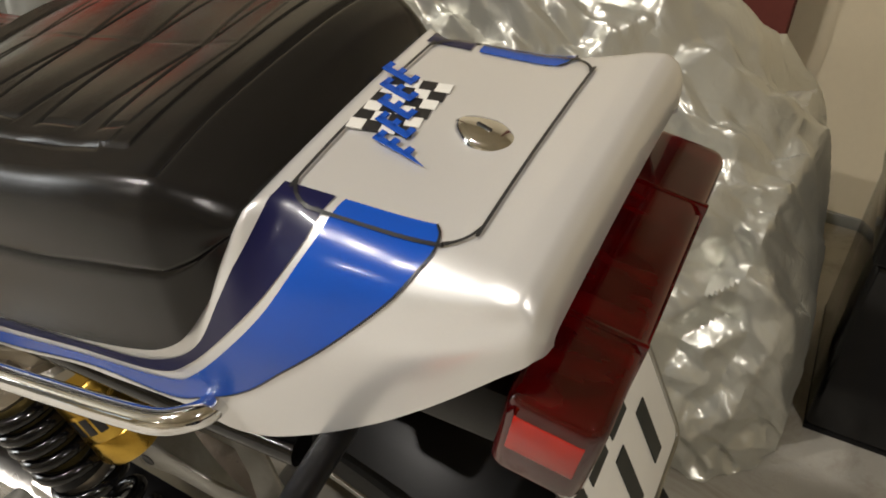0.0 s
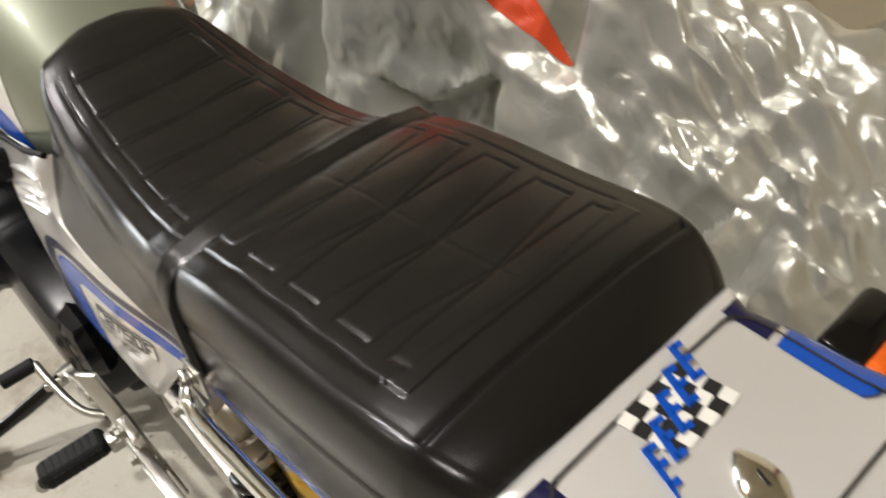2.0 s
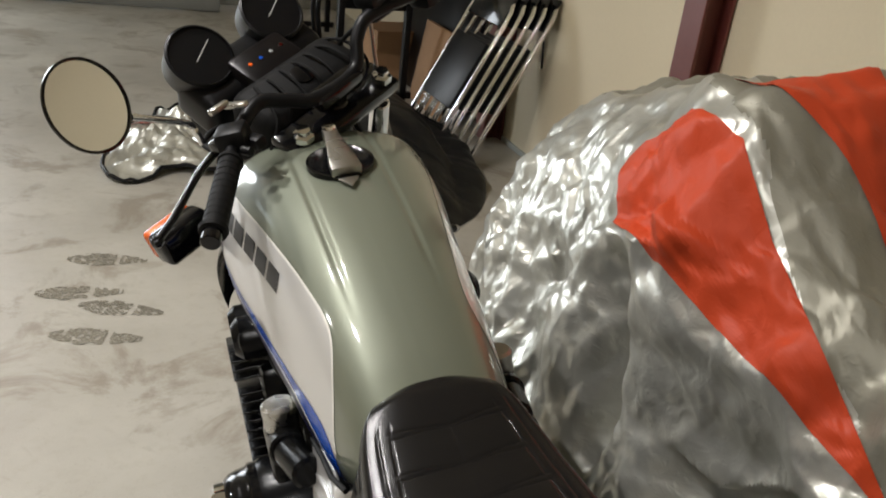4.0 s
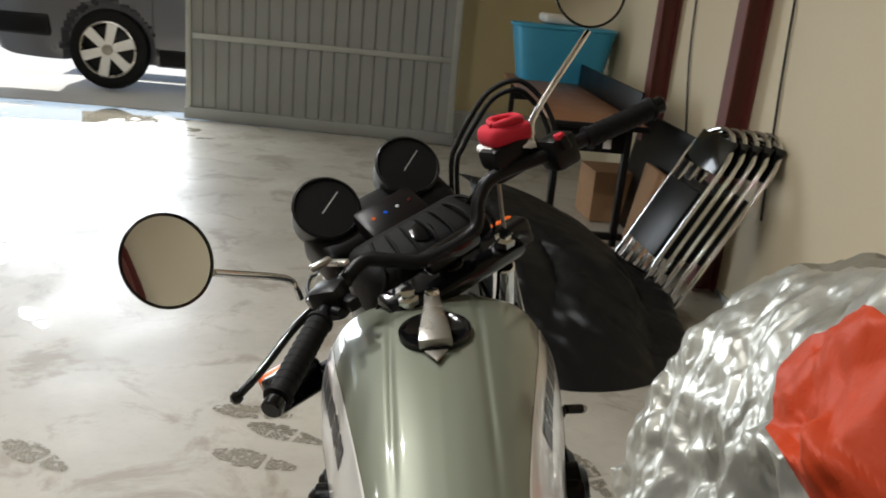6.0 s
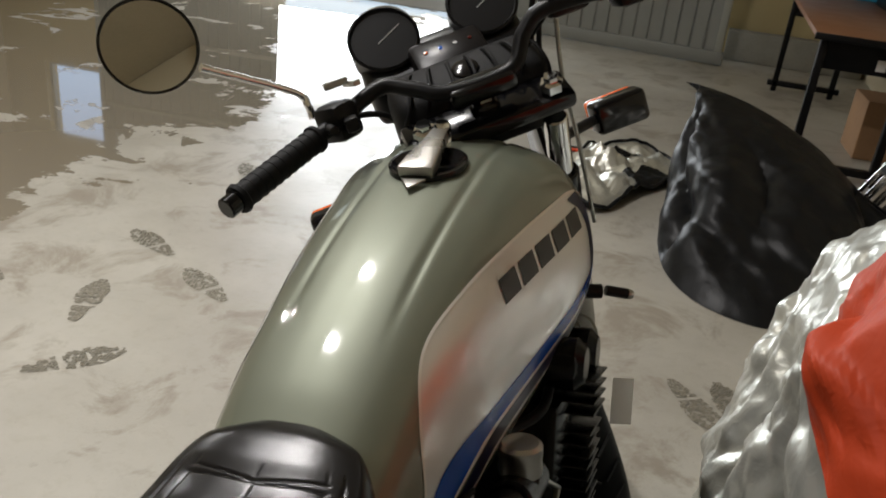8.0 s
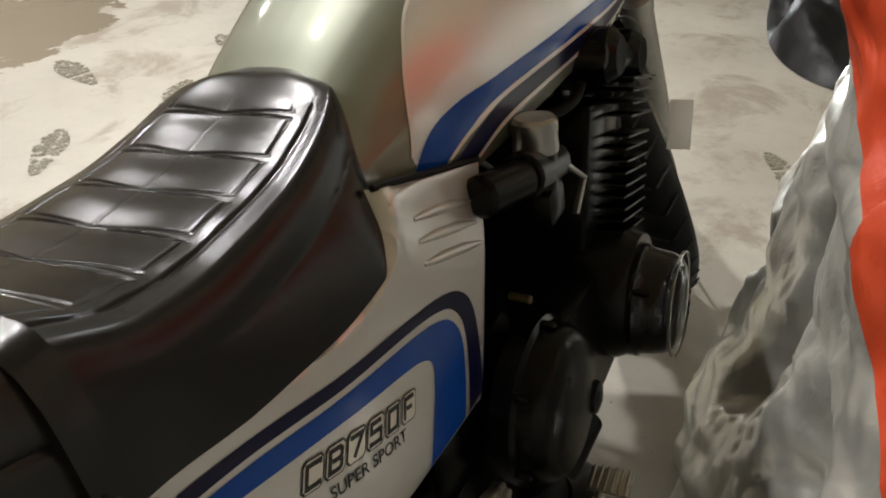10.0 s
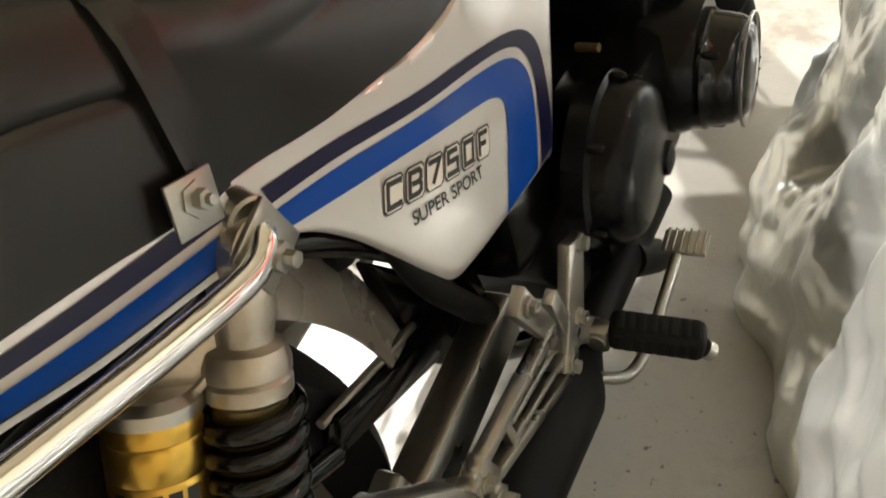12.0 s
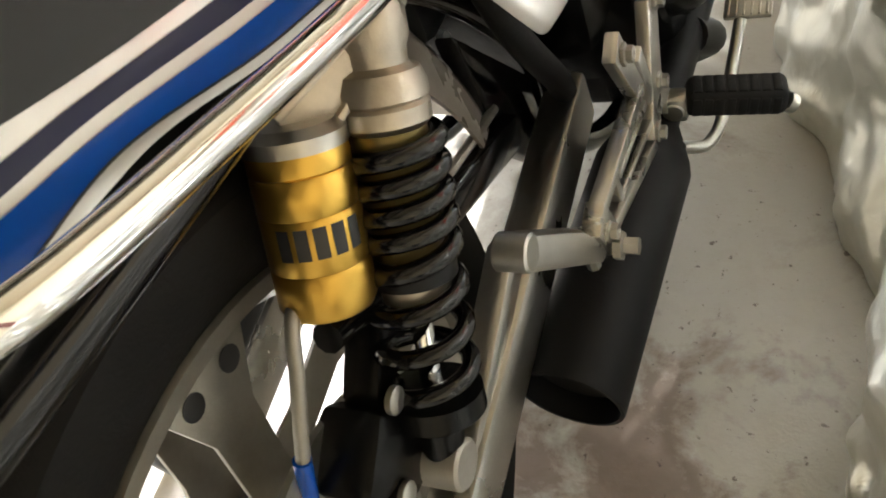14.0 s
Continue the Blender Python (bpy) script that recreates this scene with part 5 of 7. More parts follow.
for _a, _b in (((-0.222, 0.655, 0.385), (-0.200, 0.655, 0.385)), ((-0.212, 0.530, 0.465), (-0.190, 0.530, 0.465))):
    part("linkage_joint", rod(_a, _b, 0.009, 12), STEEL, shift)
stand = part("side_stand", tube(smooth_line([(-0.150, 0.80, 0.235), (-0.205, 0.835, 0.190), (-0.290, 0.862, 0.140), (-0.358, 0.872, 0.118)], 6), [0.015] * 7 + [0.0125] * 6 + [0.011] * 6, 14), GLOSS, bike, "black side stand")
part("stand_bracket", box((0.05, 0.06, 0.05), (-0.145, 0.80, 0.24), 0.010), ENGINE, stand)
part("stand_spring", tube([(-0.150, 0.765, 0.25), (-0.24, 0.835, 0.185)], 0.007, 10), STEEL, stand, "steel return spring")
part("stand_foot", box((0.105, 0.045, 0.010), (-0.405, 0.885, 0.114), 0.004, (0, LEAN, -14)), GLOSS, stand)
# polished flat bar of the hanger
part("hanger_bar", box((0.006, 0.024, 0.285), (-0.193, 0.462, 0.430), 0.0015, (-4, -2, 42)), ALU, bike, "polished flat bar")
part("stay", tube([(0.078, 0.455, 0.420), (0.078, 0.39, 0.436), (0.076, 0.314, 0.454)], 0.0045, 8), PALE_CAST, bike, "pale flat stay")
# brake hose and caliper of the rear wheel
cal = part("rear_caliper", merge(box((0.05, 0.06, 0.075), (0.095, 0.12, 0.43), 0.012, (30, 0, 0)), box((0.03, 0.09, 0.03), (0.09, 0.16, 0.46), 0.008, (40, 0, 0))), ENGINE, bike, "black brake caliper")
for y, z in ((0.135, 0.475), (0.10, 0.42)):
    part("bolt", lathe([(0.009, 0), (0.009, 0.004), (0.006, 0.006), (0, 0.006)], (0.121, y, z), (1, 0, 0), 12), STEEL, cal)
hose = part("brake_hose", tube(smooth_line([(0.075, 0.185, 0.520), (0.082, 0.160, 0.548), (0.090, 0.135, 0.552), (0.092, 0.116, 0.533), (0.090, 0.098, 0.508), (0.085, 0.085, 0.482)], 9), 0.0046, 10), ALU_DULL, bike, "braided steel brake hose with a blue fitting")
part("blue_fitting", tube([(0.085, 0.085, 0.484), (0.078, 0.075, 0.450)], 0.0060, 10), BLUE, hose, "blue anodised fitting")
part("torque_link", tube([(0.10, 0.14, 0.53), (0.092, 0.30, 0.44)], 0.010, 10), GLOSS, bike)
tab = part("yellow_tab", box((0.003, 0.022, 0.034), (0.069, 0.323, 0.415), 0.001, (-20, 0, 0)), STEEL, bike, "yellow zinc plated tab")
part("bolt", lathe([(0.005, 0), (0.005, 0.004), (0, 0.004)], (0.0715, 0.322, 0.423), (1, 0, 0), 6), STEEL, tab)

# -- tail light, number plate, rear indicators
light_at = Matrix.Translation((0.0, -0.211, 0.808)) @ pose(0, 0, 0, 8, 0, 0)
light = part("tail_light", moved(box((0.236, 0.050, 0.068), (0, 0, 0), 0.009, (0, 0, 0), 3), light_at), RED_LENS, bike, "wide dark red tail light")
for x in (-0.058, 0.058):
    part("lens_rib", moved(box((0.004, 0.052, 0.070), (x, 0, 0), 0.001), light_at), RED_LENS, light)
for k in range(9):
    part("lens_line", moved(box((0.100, 0.0012, 0.0014), (0, -0.0252, -0.026 + 0.0065 * k), 0.0004), light_at), RED_LENS, light)
for s in (1, -1):
    part("reflector", moved(box((0.0024, 0.036, 0.028), (s * 0.1175, 0.0, 0.006), 0.001), light_at), RED_REFLECTOR, light, "orange-red side reflector")
part("light_bracket", box((0.20, 0.10, 0.05), (0, -0.14, 0.79), 0.01), PLASTIC, bike)
plate_m = Matrix.Translation((-0.018, -0.236, 0.628)) @ pose(0, 0, 0, 66, 0, 0)
num = part("number_plate", moved(box((0.23, 0.125, 0.002), (0, 0, 0), 0.0006), plate_m), PLATE, bike, "white number plate with dark marks and a raised rim")
part("plate_rim", moved(tube([(x, y, 0.001) for x, y in rounded(-0.115, -0.0625, 0.115, 0.0625, 0.012, 4)], 0.0025, 8, closed=True), plate_m), STEEL, num)
for k, w_ in enumerate((0.016, 0.010, 0.016, 0.016)):
    part("plate_bar", moved(box((w_, 0.056, 0.001), (-0.065 + 0.046 * k, -0.012, 0.0018)), plate_m), PRINT, num)
for k in range(3):
    part("plate_bar", moved(box((0.03, 0.016, 0.001), (-0.04 + 0.04 * k, 0.04, 0.0018)), plate_m), PRINT, num)
part("mudguard", grid(lambda u, v: V(((v - 0.5) * 0.17, 0.05 - 0.37 * math.cos(0.3 + 1.2 * u), 0.34 + 0.37 * math.sin(0.3 + 1.2 * u) - 0.03 * (2 * v - 1) ** 2)), 30, 12), PLASTIC, bike)
def indicator(name, m, parent):
    b = part(name, moved(merge(box((0.105, 0.05, 0.062), (0, 0, 0), 0.012, (0, 0, 0), 3)), m), GLOSS, parent, "black indicator housing with an amber lens")
    part("amber_lens", moved(box((0.098, 0.026, 0.056), (0, 0.034, 0), 0.009, (0, 0, 0), 3), m), AMBER, b, "amber lens")
    return b
for s in (1, -1):
    ind = indicator("rear_indicator", Matrix.Translation((s * 0.25, -0.092, 0.738)) @ pose(0, 0, 0, 0, 0, 180) @ Matrix.Scale(0.8, 4), bike)
    part("indicator_stem", tube([(s * 0.08, -0.09, 0.75), (s * 0.22, -0.092, 0.74)], 0.009, 12), PLASTIC, ind)

# -- front: all that turns with the handlebar
AXIS = V((0, -0.46, 0.888)).normalized()
STEER = Matrix.Translation((0, 1.236, 1.034)) @ Matrix.Rotation(radians(34), 4, AXIS) @ Matrix.Translation((0, -1.236, -1.034))
T_ = lambda bm: moved(bm, STEER)
fw = wheel(1.535, 0.325, STEER, True)
part("front_mudguard", T_(thicken(grid(lambda u, v: V(((v - 0.5) * 0.125, 1.535 + 0.352 * math.cos(0.15 + 2.3 * u), 0.325 + 0.352 * math.sin(0.15 + 2.3 * u) - 0.035 * abs(2 * v - 1) ** 2.5)), 36, 14), 0.002)), GLOSS, bike, "black front mudguard")
def fork(s):
    x = 0.095 * s
    f = part("fork_leg", T_(merge(lathe([(0.0, 0), (0.026, 0.0), (0.027, 0.03), (0.027, 0.33), (0.029, 0.335), (0.029, 0.36), (0.0, 0.36)], (x, 1.53, 0.30), (0, -0.46, 0.888), 22))), ALU_DULL, bike, "fork leg")
    part("fork_tube", T_(rod((x, 1.365, 0.62), (x, 1.20, 0.94), 0.0185, 20)), CHROME, f)
    part("fork_boot", T_(rod((x, 1.33, 0.69), (x, 1.25, 0.845), 0.027, 20)), GLOSS, f)
    part("fork_cap", T_(lathe([(0.017, 0), (0.017, 0.012), (0.011, 0.014), (0.011, 0.022), (0, 0.022)], (x, 1.175, 0.985), (0, -0.46, 0.888), 6)), CHROME, f)
both(fork)
yoke = part("top_yoke", T_(merge(box((0.25, 0.07, 0.028), (0, 1.195, 0.975), 0.01, (27, 0, 0)), rod((0, 1.21, 0.955), (0, 1.19, 1.0), 0.022, 20), box((0.23, 0.08, 0.035), (0, 1.30, 0.80), 0.012, (27, 0, 0)))), GLOSS, bike, "black fork yoke")
part("stem_nut", T_(lathe([(0.016, 0), (0.016, 0.012), (0.008, 0.016), (0, 0.016)], (0, 1.19, 1.0), (0, -0.46, 0.888), 6)), CHROME, yoke)
# bar
bar_line = smooth_line([(-0.365, 1.055, 1.017), (-0.29, 1.115, 1.03), (-0.20, 1.185, 1.045), (-0.13, 1.205, 1.065), (-0.09, 1.19, 1.05), (-0.045, 1.172, 1.03), (0.045, 1.172, 1.03), (0.08, 1.18, 1.07), (0.12, 1.175, 1.092), (0.22, 1.145, 1.088), (0.30, 1.128, 1.087), (0.41, 1.105, 1.086)], 8)
hbar = part("handlebar", T_(tube(bar_line, 0.0112, 16)), PLASTIC, bike, "black handlebar turned to one side")
part("bar_clamp", T_(merge(box((0.10, 0.035, 0.03), (0, 1.175, 1.022), 0.008, (27, 0, 0)))), GLOSS, hbar)
def grip(a, b, s):
    g = part("grip", T_(tube([V(a).lerp(V(b), t) for t in (0, 0.04, 0.05, 0.94, 0.96, 1.0)], [0.019, 0.0195, 0.0168, 0.0168, 0.0205, 0.019], 18)), RUBBER, hbar, "black rubber grip")
    for k in range(9):
        p = V(a).lerp(V(b), 0.12 + 0.09 * k)
        d = (V(b) - V(a)).normalized() * 0.002
        part("grip_ring", T_(tube([p - d, p + d], 0.0176, 16)), RUBBER, g)
    e = V(b) + (V(b) - V(a)).normalized() * 0.02
    part("bar_end", T_(rod(V(b), e, 0.014, 16)), GLOSS, g)
grip((-0.235, 1.158, 1.038), (-0.352, 1.065, 1.017), -1)
grip((0.275, 1.134, 1.087), (0.40, 1.108, 1.086), 1)
part("left_switch", T_(merge(box((0.045, 0.05, 0.052), (-0.20, 1.185, 1.045), 0.01, (0, 0, 38)), box((0.02, 0.03, 0.02), (-0.185, 1.155, 1.04), 0.005), rod((-0.215, 1.15, 1.045), (-0.21, 1.135, 1.042), 0.007, 12))), PLASTIC, hbar, "black switch unit")
part("choke_lever", T_(merge(box((0.012, 0.04, 0.008), (-0.165, 1.20, 1.085), 0.002, (0, 0, 20)), box((0.035, 0.012, 0.010), (-0.185, 1.215, 1.09), 0.003))), ALU, hbar)
part("right_switch", T_(merge(box((0.05, 0.05, 0.054), (0.225, 1.145, 1.088), 0.01), rod((0.22, 1.115, 1.095), (0.22, 1.12, 1.115), 0.008, 12))), PLASTIC, hbar)
part("stop_switch", T_(box((0.016, 0.012, 0.010), (0.215, 1.12, 1.118), 0.003)), RED_CAP, hbar, "red switch")
def lever(s):
    if s < 0:
        pts = [(-0.21, 1.22, 1.035), (-0.26, 1.222, 1.02), (-0.33, 1.20, 1.0), (-0.378, 1.189, 0.989)]
    else:
        pts = [(0.22, 1.20, 1.085), (0.27, 1.205, 1.075), (0.34, 1.185, 1.07), (0.40, 1.165, 1.072)]
    l = part("lever", T_(merge(tube(smooth_line(pts, 6), 0.0062, 10), lathe([(0.0, -0.010), (0.007, -0.007), (0.0098, 0), (0.007, 0.007), (0, 0.010)], pts[-1], (1, 0, 0), 16))), GLOSS, hbar, "black lever with a ball end")
    part("lever_perch", T_(box((0.05, 0.04, 0.03), (pts[0][0] * 0.96, pts[0][1] - 0.015, pts[0][2] + 0.004), 0.008)), GLOSS, l)
both(lever)
# mirrors
def mirror(s):
    c = V((-0.383, 1.139, 1.218)) if s < 0 else V((0.375, 1.15, 1.295))
    base = V((-0.231, 1.222, 1.055)) if s < 0 else V((0.20, 1.165, 1.105))
    n = V((0.30, -0.93, 0.20)).normalized() if s < 0 else V((-0.30, -0.93, 0.20)).normalized()
    m = part("mirror", T_(lathe([(0.0, -0.020), (0.03, -0.019), (0.053, -0.010), (0.0595, 0.0), (0.0595, 0.003), (0.0565, 0.004), (0.0555, 0.001), (0.0, 0.001)], c, n, 44)), GLOSS, bike, "round mirror in a black shell")
    part("mirror_glass", T_(lathe([(0.0555 * (1 - k / 10), 0.0015 + 0.0010 * (1 - (1 - k / 10) ** 2)) for k in range(11)], c, n, 44)), MIRROR, m, "mirror glass")
    edge = c + V((0.049, 0.002, -0.042)) if s < 0 else c + V((-0.02, 0, -0.058))
    mid = base + V((-0.012, -0.006, 0.044)) if s < 0 else base + V((0.02, 0, 0.05))
    part("mirror_stem", T_(tube(smooth_line([base, base + V((0, 0, 0.018)), mid, edge - n * 0.012], 8), 0.0052, 12)), CHROME, m, "chrome stem")
both(mirror)
# brake fluid reservoir with a red and white cloth over it
res = part("fluid_reservoir", T_(merge(box((0.075, 0.05, 0.035), (0.155, 1.185, 1.115), 0.010), box((0.06, 0.03, 0.03), (0.15, 1.185, 1.088), 0.008))), PLASTIC, hbar)
sock = part("cloth_cap", T_(moved(merge(box((0.078, 0.058, 0.034), (0, 0, 0.010), 0.014, (0, 0, 0), 4), tube(smooth_line([(-0.026, -0.012, 0.028), (0, -0.020, 0.032), (0.026, -0.008, 0.029), (0.020, 0.014, 0.030), (-0.015, 0.014, 0.031), (-0.026, -0.012, 0.028)], 6), 0.006, 10)), Matrix.Translation((0.166, 1.190, 1.132)) @ pose(0, 0, 0, 4, 10, -6))), RED_CAP, res, "red cloth cover")
part("cloth_band", T_(moved(box((0.080, 0.060, 0.016), (0, 0, -0.012), 0.007, (0, 0, 0), 3), Matrix.Translation((0.166, 1.190, 1.132)) @ pose(0, 0, 0, 4, 10, -6))), WHITE, sock, "white lower band")
# gauges
def gauge(x):
    c, n = V((x, 1.385, 1.11)), V((0, -0.80, 0.60)).normalized()
    g = part("gauge", T_(lathe([(0.0, -0.075), (0.04, -0.07), (0.054, -0.05), (0.057, -0.005), (0.058, 0.0), (0.054, 0.003), (0.052, -0.001)], c, n, 40)), PLASTIC, bike, "round black instrument")
    part("gauge_face", T_(lathe([(0.053, -0.004), (0.0, -0.004)], c, n, 40)), GAUGE, g, "black dial")
    a, u, w = frame_of(n)
    for k in range(21):
        ang = radians(-135 + 13.5 * k)
        d = u * math.sin(ang) + w * math.cos(ang)
        part("tick", T_(tube([c - n * 0.003 + d * 0.042, c - n * 0.003 + d * 0.048], 0.0006, 5)), GATE if k < 16 or x < 0 else RED_LENS, g)
    d = (V((1.0, 0.1, 0.55))).normalized()
    d = (d - n * d.dot(n)).normalized()
    part("needle", T_(tube([c - n * 0.001 - d * 0.012, c - n * 0.001 + d * 0.036], 0.0010, 6)), GATE_TRIM, g, "pale needle")
for x in (-0.084, 0.083):
    gauge(x)
part("gauge_bracket", T_(box((0.27, 0.10, 0.085), (0, 1.395, 1.035), 0.02, (35, 0, 0), 3)), PLASTIC, bike, "black instrument bracket")
clus = part("warning_panel", T_(moved(box((0.12, 0.085, 0.04), (0, 0, 0), 0.012), Matrix.Translation((0, 1.335, 1.052)) @ pose(0, 0, 0, 30, 0, 0))), GAUGE, bike, "black warning lamp panel")
for k, mat in enumerate((AMBER, BLUE, GATE, RED_LENS)):
    part("warning_lamp", T_(moved(lathe([(0.0035, 0), (0.0035, 0.001), (0, 0.0015)], (-0.036 + 0.024 * k, 0.005, 0.0205), (0, 0, 1), 12), Matrix.Translation((0, 1.335, 1.052)) @ pose(0, 0, 0, 30, 0, 0))), mat, clus)
part("ignition_lock", T_(lathe([(0.02, -0.04), (0.02, 0.004), (0.012, 0.007), (0, 0.007)], (0.0, 1.25, 1.04), (0, -0.5, 0.86), 20)), GLOSS, clus)
part("cable_shroud", T_(moved(box((0.24, 0.11, 0.13), (0, 0, 0), 0.03, (0, 0, 0), 3), Matrix.Translation((0, 1.285, 0.985)) @ pose(0, 0, 0, 27, 0, 0))), RUBBER, bike, "black mass of wiring behind the instruments")
for k in range(7):
    part("wire", T_(tube(smooth_line([(-0.13 + 0.04 * k, 1.23, 0.97 + 0.012 * (k % 3)), (-0.10 + 0.035 * k, 1.215, 1.02 + 0.01 * (k % 2)), (-0.08 + 0.03 * k, 1.27, 1.055), (-0.05 + 0.02 * k, 1.34, 1.03)], 6), 0.003, 8)), RUBBER, bike)
head = part("headlight", T_(lathe([(0.0, -0.13), (0.05, -0.12), (0.085, -0.07), (0.095, -0.01), (0.098, 0.0), (0.095, 0.012), (0.0, 0.03)], (0, 1.50, 0.955), (0, 1, -0.05), 40)), GLOSS, bike, "black round headlight shell")
part("headlight_rim", T_(lathe([(0.096, 0.0), (0.101, 0.004), (0.100, 0.016), (0.093, 0.018)], (0, 1.50, 0.955), (0, 1, -0.05), 40, True)), CHROME, head)
part("headlight_bracket", T_(merge(box((0.012, 0.10, 0.16), (0.105, 1.36, 0.90), 0.004, (20, 0, 0)), box((0.012, 0.10, 0.16), (-0.105, 1.36, 0.90), 0.004, (20, 0, 0)))), GLOSS, head)
for s in (1, -1):
    x, y, z = (0.297, 1.505, 0.832) if s > 0 else (-0.249, 1.424, 0.844)
    ind = indicator("front_indicator", STEER @ Matrix.Translation((x, y, z)), bike)
    part("indicator_stem", T_(tube([(s * 0.11, 1.39, 0.85), (x - s * 0.04, y, z)], 0.010, 12)), PLASTIC, ind)
# control cables and hoses that loop over the front
for k, pts in enumerate(([(0.05, 1.43, 0.98), (0.052, 1.42, 1.107), (0.068, 1.42, 1.15), (0.09, 1.42, 1.187), (0.127, 1.42, 1.231), (0.175, 1.415, 1.247), (0.211, 1.41, 1.219), (0.232, 1.40, 1.174), (0.236, 1.385, 1.13)],
                         [(0.06, 1.44, 0.97), (0.062, 1.43, 1.10), (0.078, 1.43, 1.14), (0.10, 1.43, 1.175), (0.134, 1.43, 1.217), (0.175, 1.425, 1.23), (0.203, 1.42, 1.207), (0.222, 1.41, 1.168), (0.226, 1.395, 1.13)])):
    part("control_cable", tube(smooth_line(pts, 10), 0.0046, 10), RUBBER, bike, "black control cable in a high loop")
for k, pts in enumerate((
                         [(-0.22, 1.21, 1.03), (-0.20, 1.28, 1.03), (-0.12, 1.33, 1.0), (-0.07, 1.28, 0.90), (-0.06, 1.22, 0.80)],
                         [(0.12, 1.20, 1.08), (0.10, 1.27, 1.03), (0.09, 1.29, 0.93), (0.085, 1.25, 0.80)])):
    part("control_cable", T_(tube(smooth_line(pts, 10), 0.0042 if k else 0.005, 10)), RUBBER, bike)
part("clear_hose", T_(tube(smooth_line([(0.135, 1.20, 1.07), (0.125, 1.215, 0.98), (0.13, 1.24, 0.88), (0.125, 1.26, 0.74)], 10), 0.0035, 8)), STEEL, bike, "silver braided hose")
# petcock and hoses under the tank
petcock = part("fuel_tap", merge(rod((0.10, 1.16, 0.735), (0.20, 1.20, 0.725), 0.011, 14), rod((0.205, 1.205, 0.725), (0.235, 1.22, 0.715), 0.008, 12), box((0.03, 0.03, 0.05), (0.15, 1.18, 0.72), 0.008)), PLASTIC, bike, "black fuel tap")
part("tap_end", lathe([(0.0, -0.008), (0.007, -0.006), (0.008, 0.0), (0.006, 0.006), (0, 0.008)], (0.237, 1.221, 0.714), (1, 0.4, -0.2), 14), ALU, petcock)
part("green_hose", tube(smooth_line([(0.14, 1.15, 0.72), (0.16, 1.13, 0.68), (0.15, 1.09, 0.65)], 8), 0.006, 10), lens("green_tube", (0.0, 0.25, 0.17), 0.3), bike, "green fuel hose")
part("clamp_ring", tube([(0.17 + 0.03 * math.cos(a), 1.16 + 0.018 * math.sin(a), 0.665 + 0.03 * math.sin(a)) for a in [2 * math.pi * k / 28 for k in range(28)]], 0.0022, 6, closed=True), STEEL, bike)
for k, pts in enumerate(([(0.12, 0.90, 0.66), (0.16, 0.98, 0.66), (0.15, 1.08, 0.70)], [(0.05, 0.95, 0.70), (0.13, 1.02, 0.695), (0.16, 1.10, 0.69)], [(-0.12, 0.90, 0.66), (-0.15, 1.0, 0.67), (-0.12, 1.12, 0.72)])):
    part("engine_hose", tube(smooth_line(pts, 8), 0.007, 10), RUBBER, bike)
part("white_tag", box((0.036, 0.002, 0.075), (0.226, 1.268, 0.500), 0.0006, (-20, 10, 25)), WHITE, bike, "white card hung beside the engine")

# ---- the covered neighbour ----
COVER = [  # y, near hem, ridge, far hem, height, squareness
    (-0.41, 0.62, 0.80, 1.00, 0.16, 2.0), (-0.38, 0.56, 0.79, 1.04, 0.36, 2.2), (-0.30, 0.50, 0.76, 1.08, 0.60, 2.6), (-0.20, 0.47, 0.70, 1.10, 0.70, 2.7), (-0.05, 0.44, 0.62, 1.10, 0.77, 2.8), (0.1, 0.40, 0.56, 1.10, 0.82, 2.9), (0.45, 0.36, 0.51, 1.05, 0.86, 3.1),
    (0.62, 0.33, 0.55, 1.12, 0.92, 3.6), (0.76, 0.31, 0.68, 1.28, 1.04, 4.5), (0.92, 0.300, 0.82, 1.38, 1.12, 7.0), (1.18, 0.33, 0.82, 1.38, 1.06, 3.8), (1.5, 0.34, 0.84, 1.3, 0.95, 3.6), (1.8, 0.42, 0.86, 1.25, 0.74, 2.4),
    (2.0, 0.50, 0.88, 1.2, 0.46, 2.0), (2.1, 0.62, 0.9, 1.1, 0.24, 2.0)]
_rng = random.Random(7)
DENTS = [_rng.uniform(-0.5, 0.5) for _ in range(4096)]


def facets(u, v, layer):
    """Height of a crumpled sheet of flat triangles; one unit is one facet."""
    i, j = math.floor(u), math.floor(v)
    fu, fv = u - i, v - j
    def at(a, b):
        return DENTS[(a * 157 + b * 1013 + layer * 331 + a * b * 7) % 4096]
    h00, h10, h01, h11 = at(i, j), at(i + 1, j), at(i, j + 1), at(i + 1, j + 1)
    if (i * 3 + j * 5 + i * j) % 2:
        return h00 * (1 - fu - fv) + h10 * fu + h01 * fv if fu + fv < 1 else h11 * (fu + fv - 1) + h01 * (1 - fu) + h10 * (1 - fv)
    return h00 * (1 - fu) + h10 * (fu - fv) + h11 * fv if fu > fv else h00 * (1 - fv) + h01 * (fv - fu) + h11 * fu


LAYERS = []  # facet length and width in metres, depth, turn of the grain
for _k, (_long, _wide, _depth, _turn) in enumerate(((0.34, 0.16, 0.100, 25), (0.24, 0.11, 0.064, -35), (0.14, 0.060, 0.044, 60), (0.085, 0.040, 0.028, 5), (0.050, 0.024, 0.012, -65))):
    LAYERS.append((_long, _wide, _depth, math.cos(radians(_turn)), math.sin(radians(_turn)), _k))


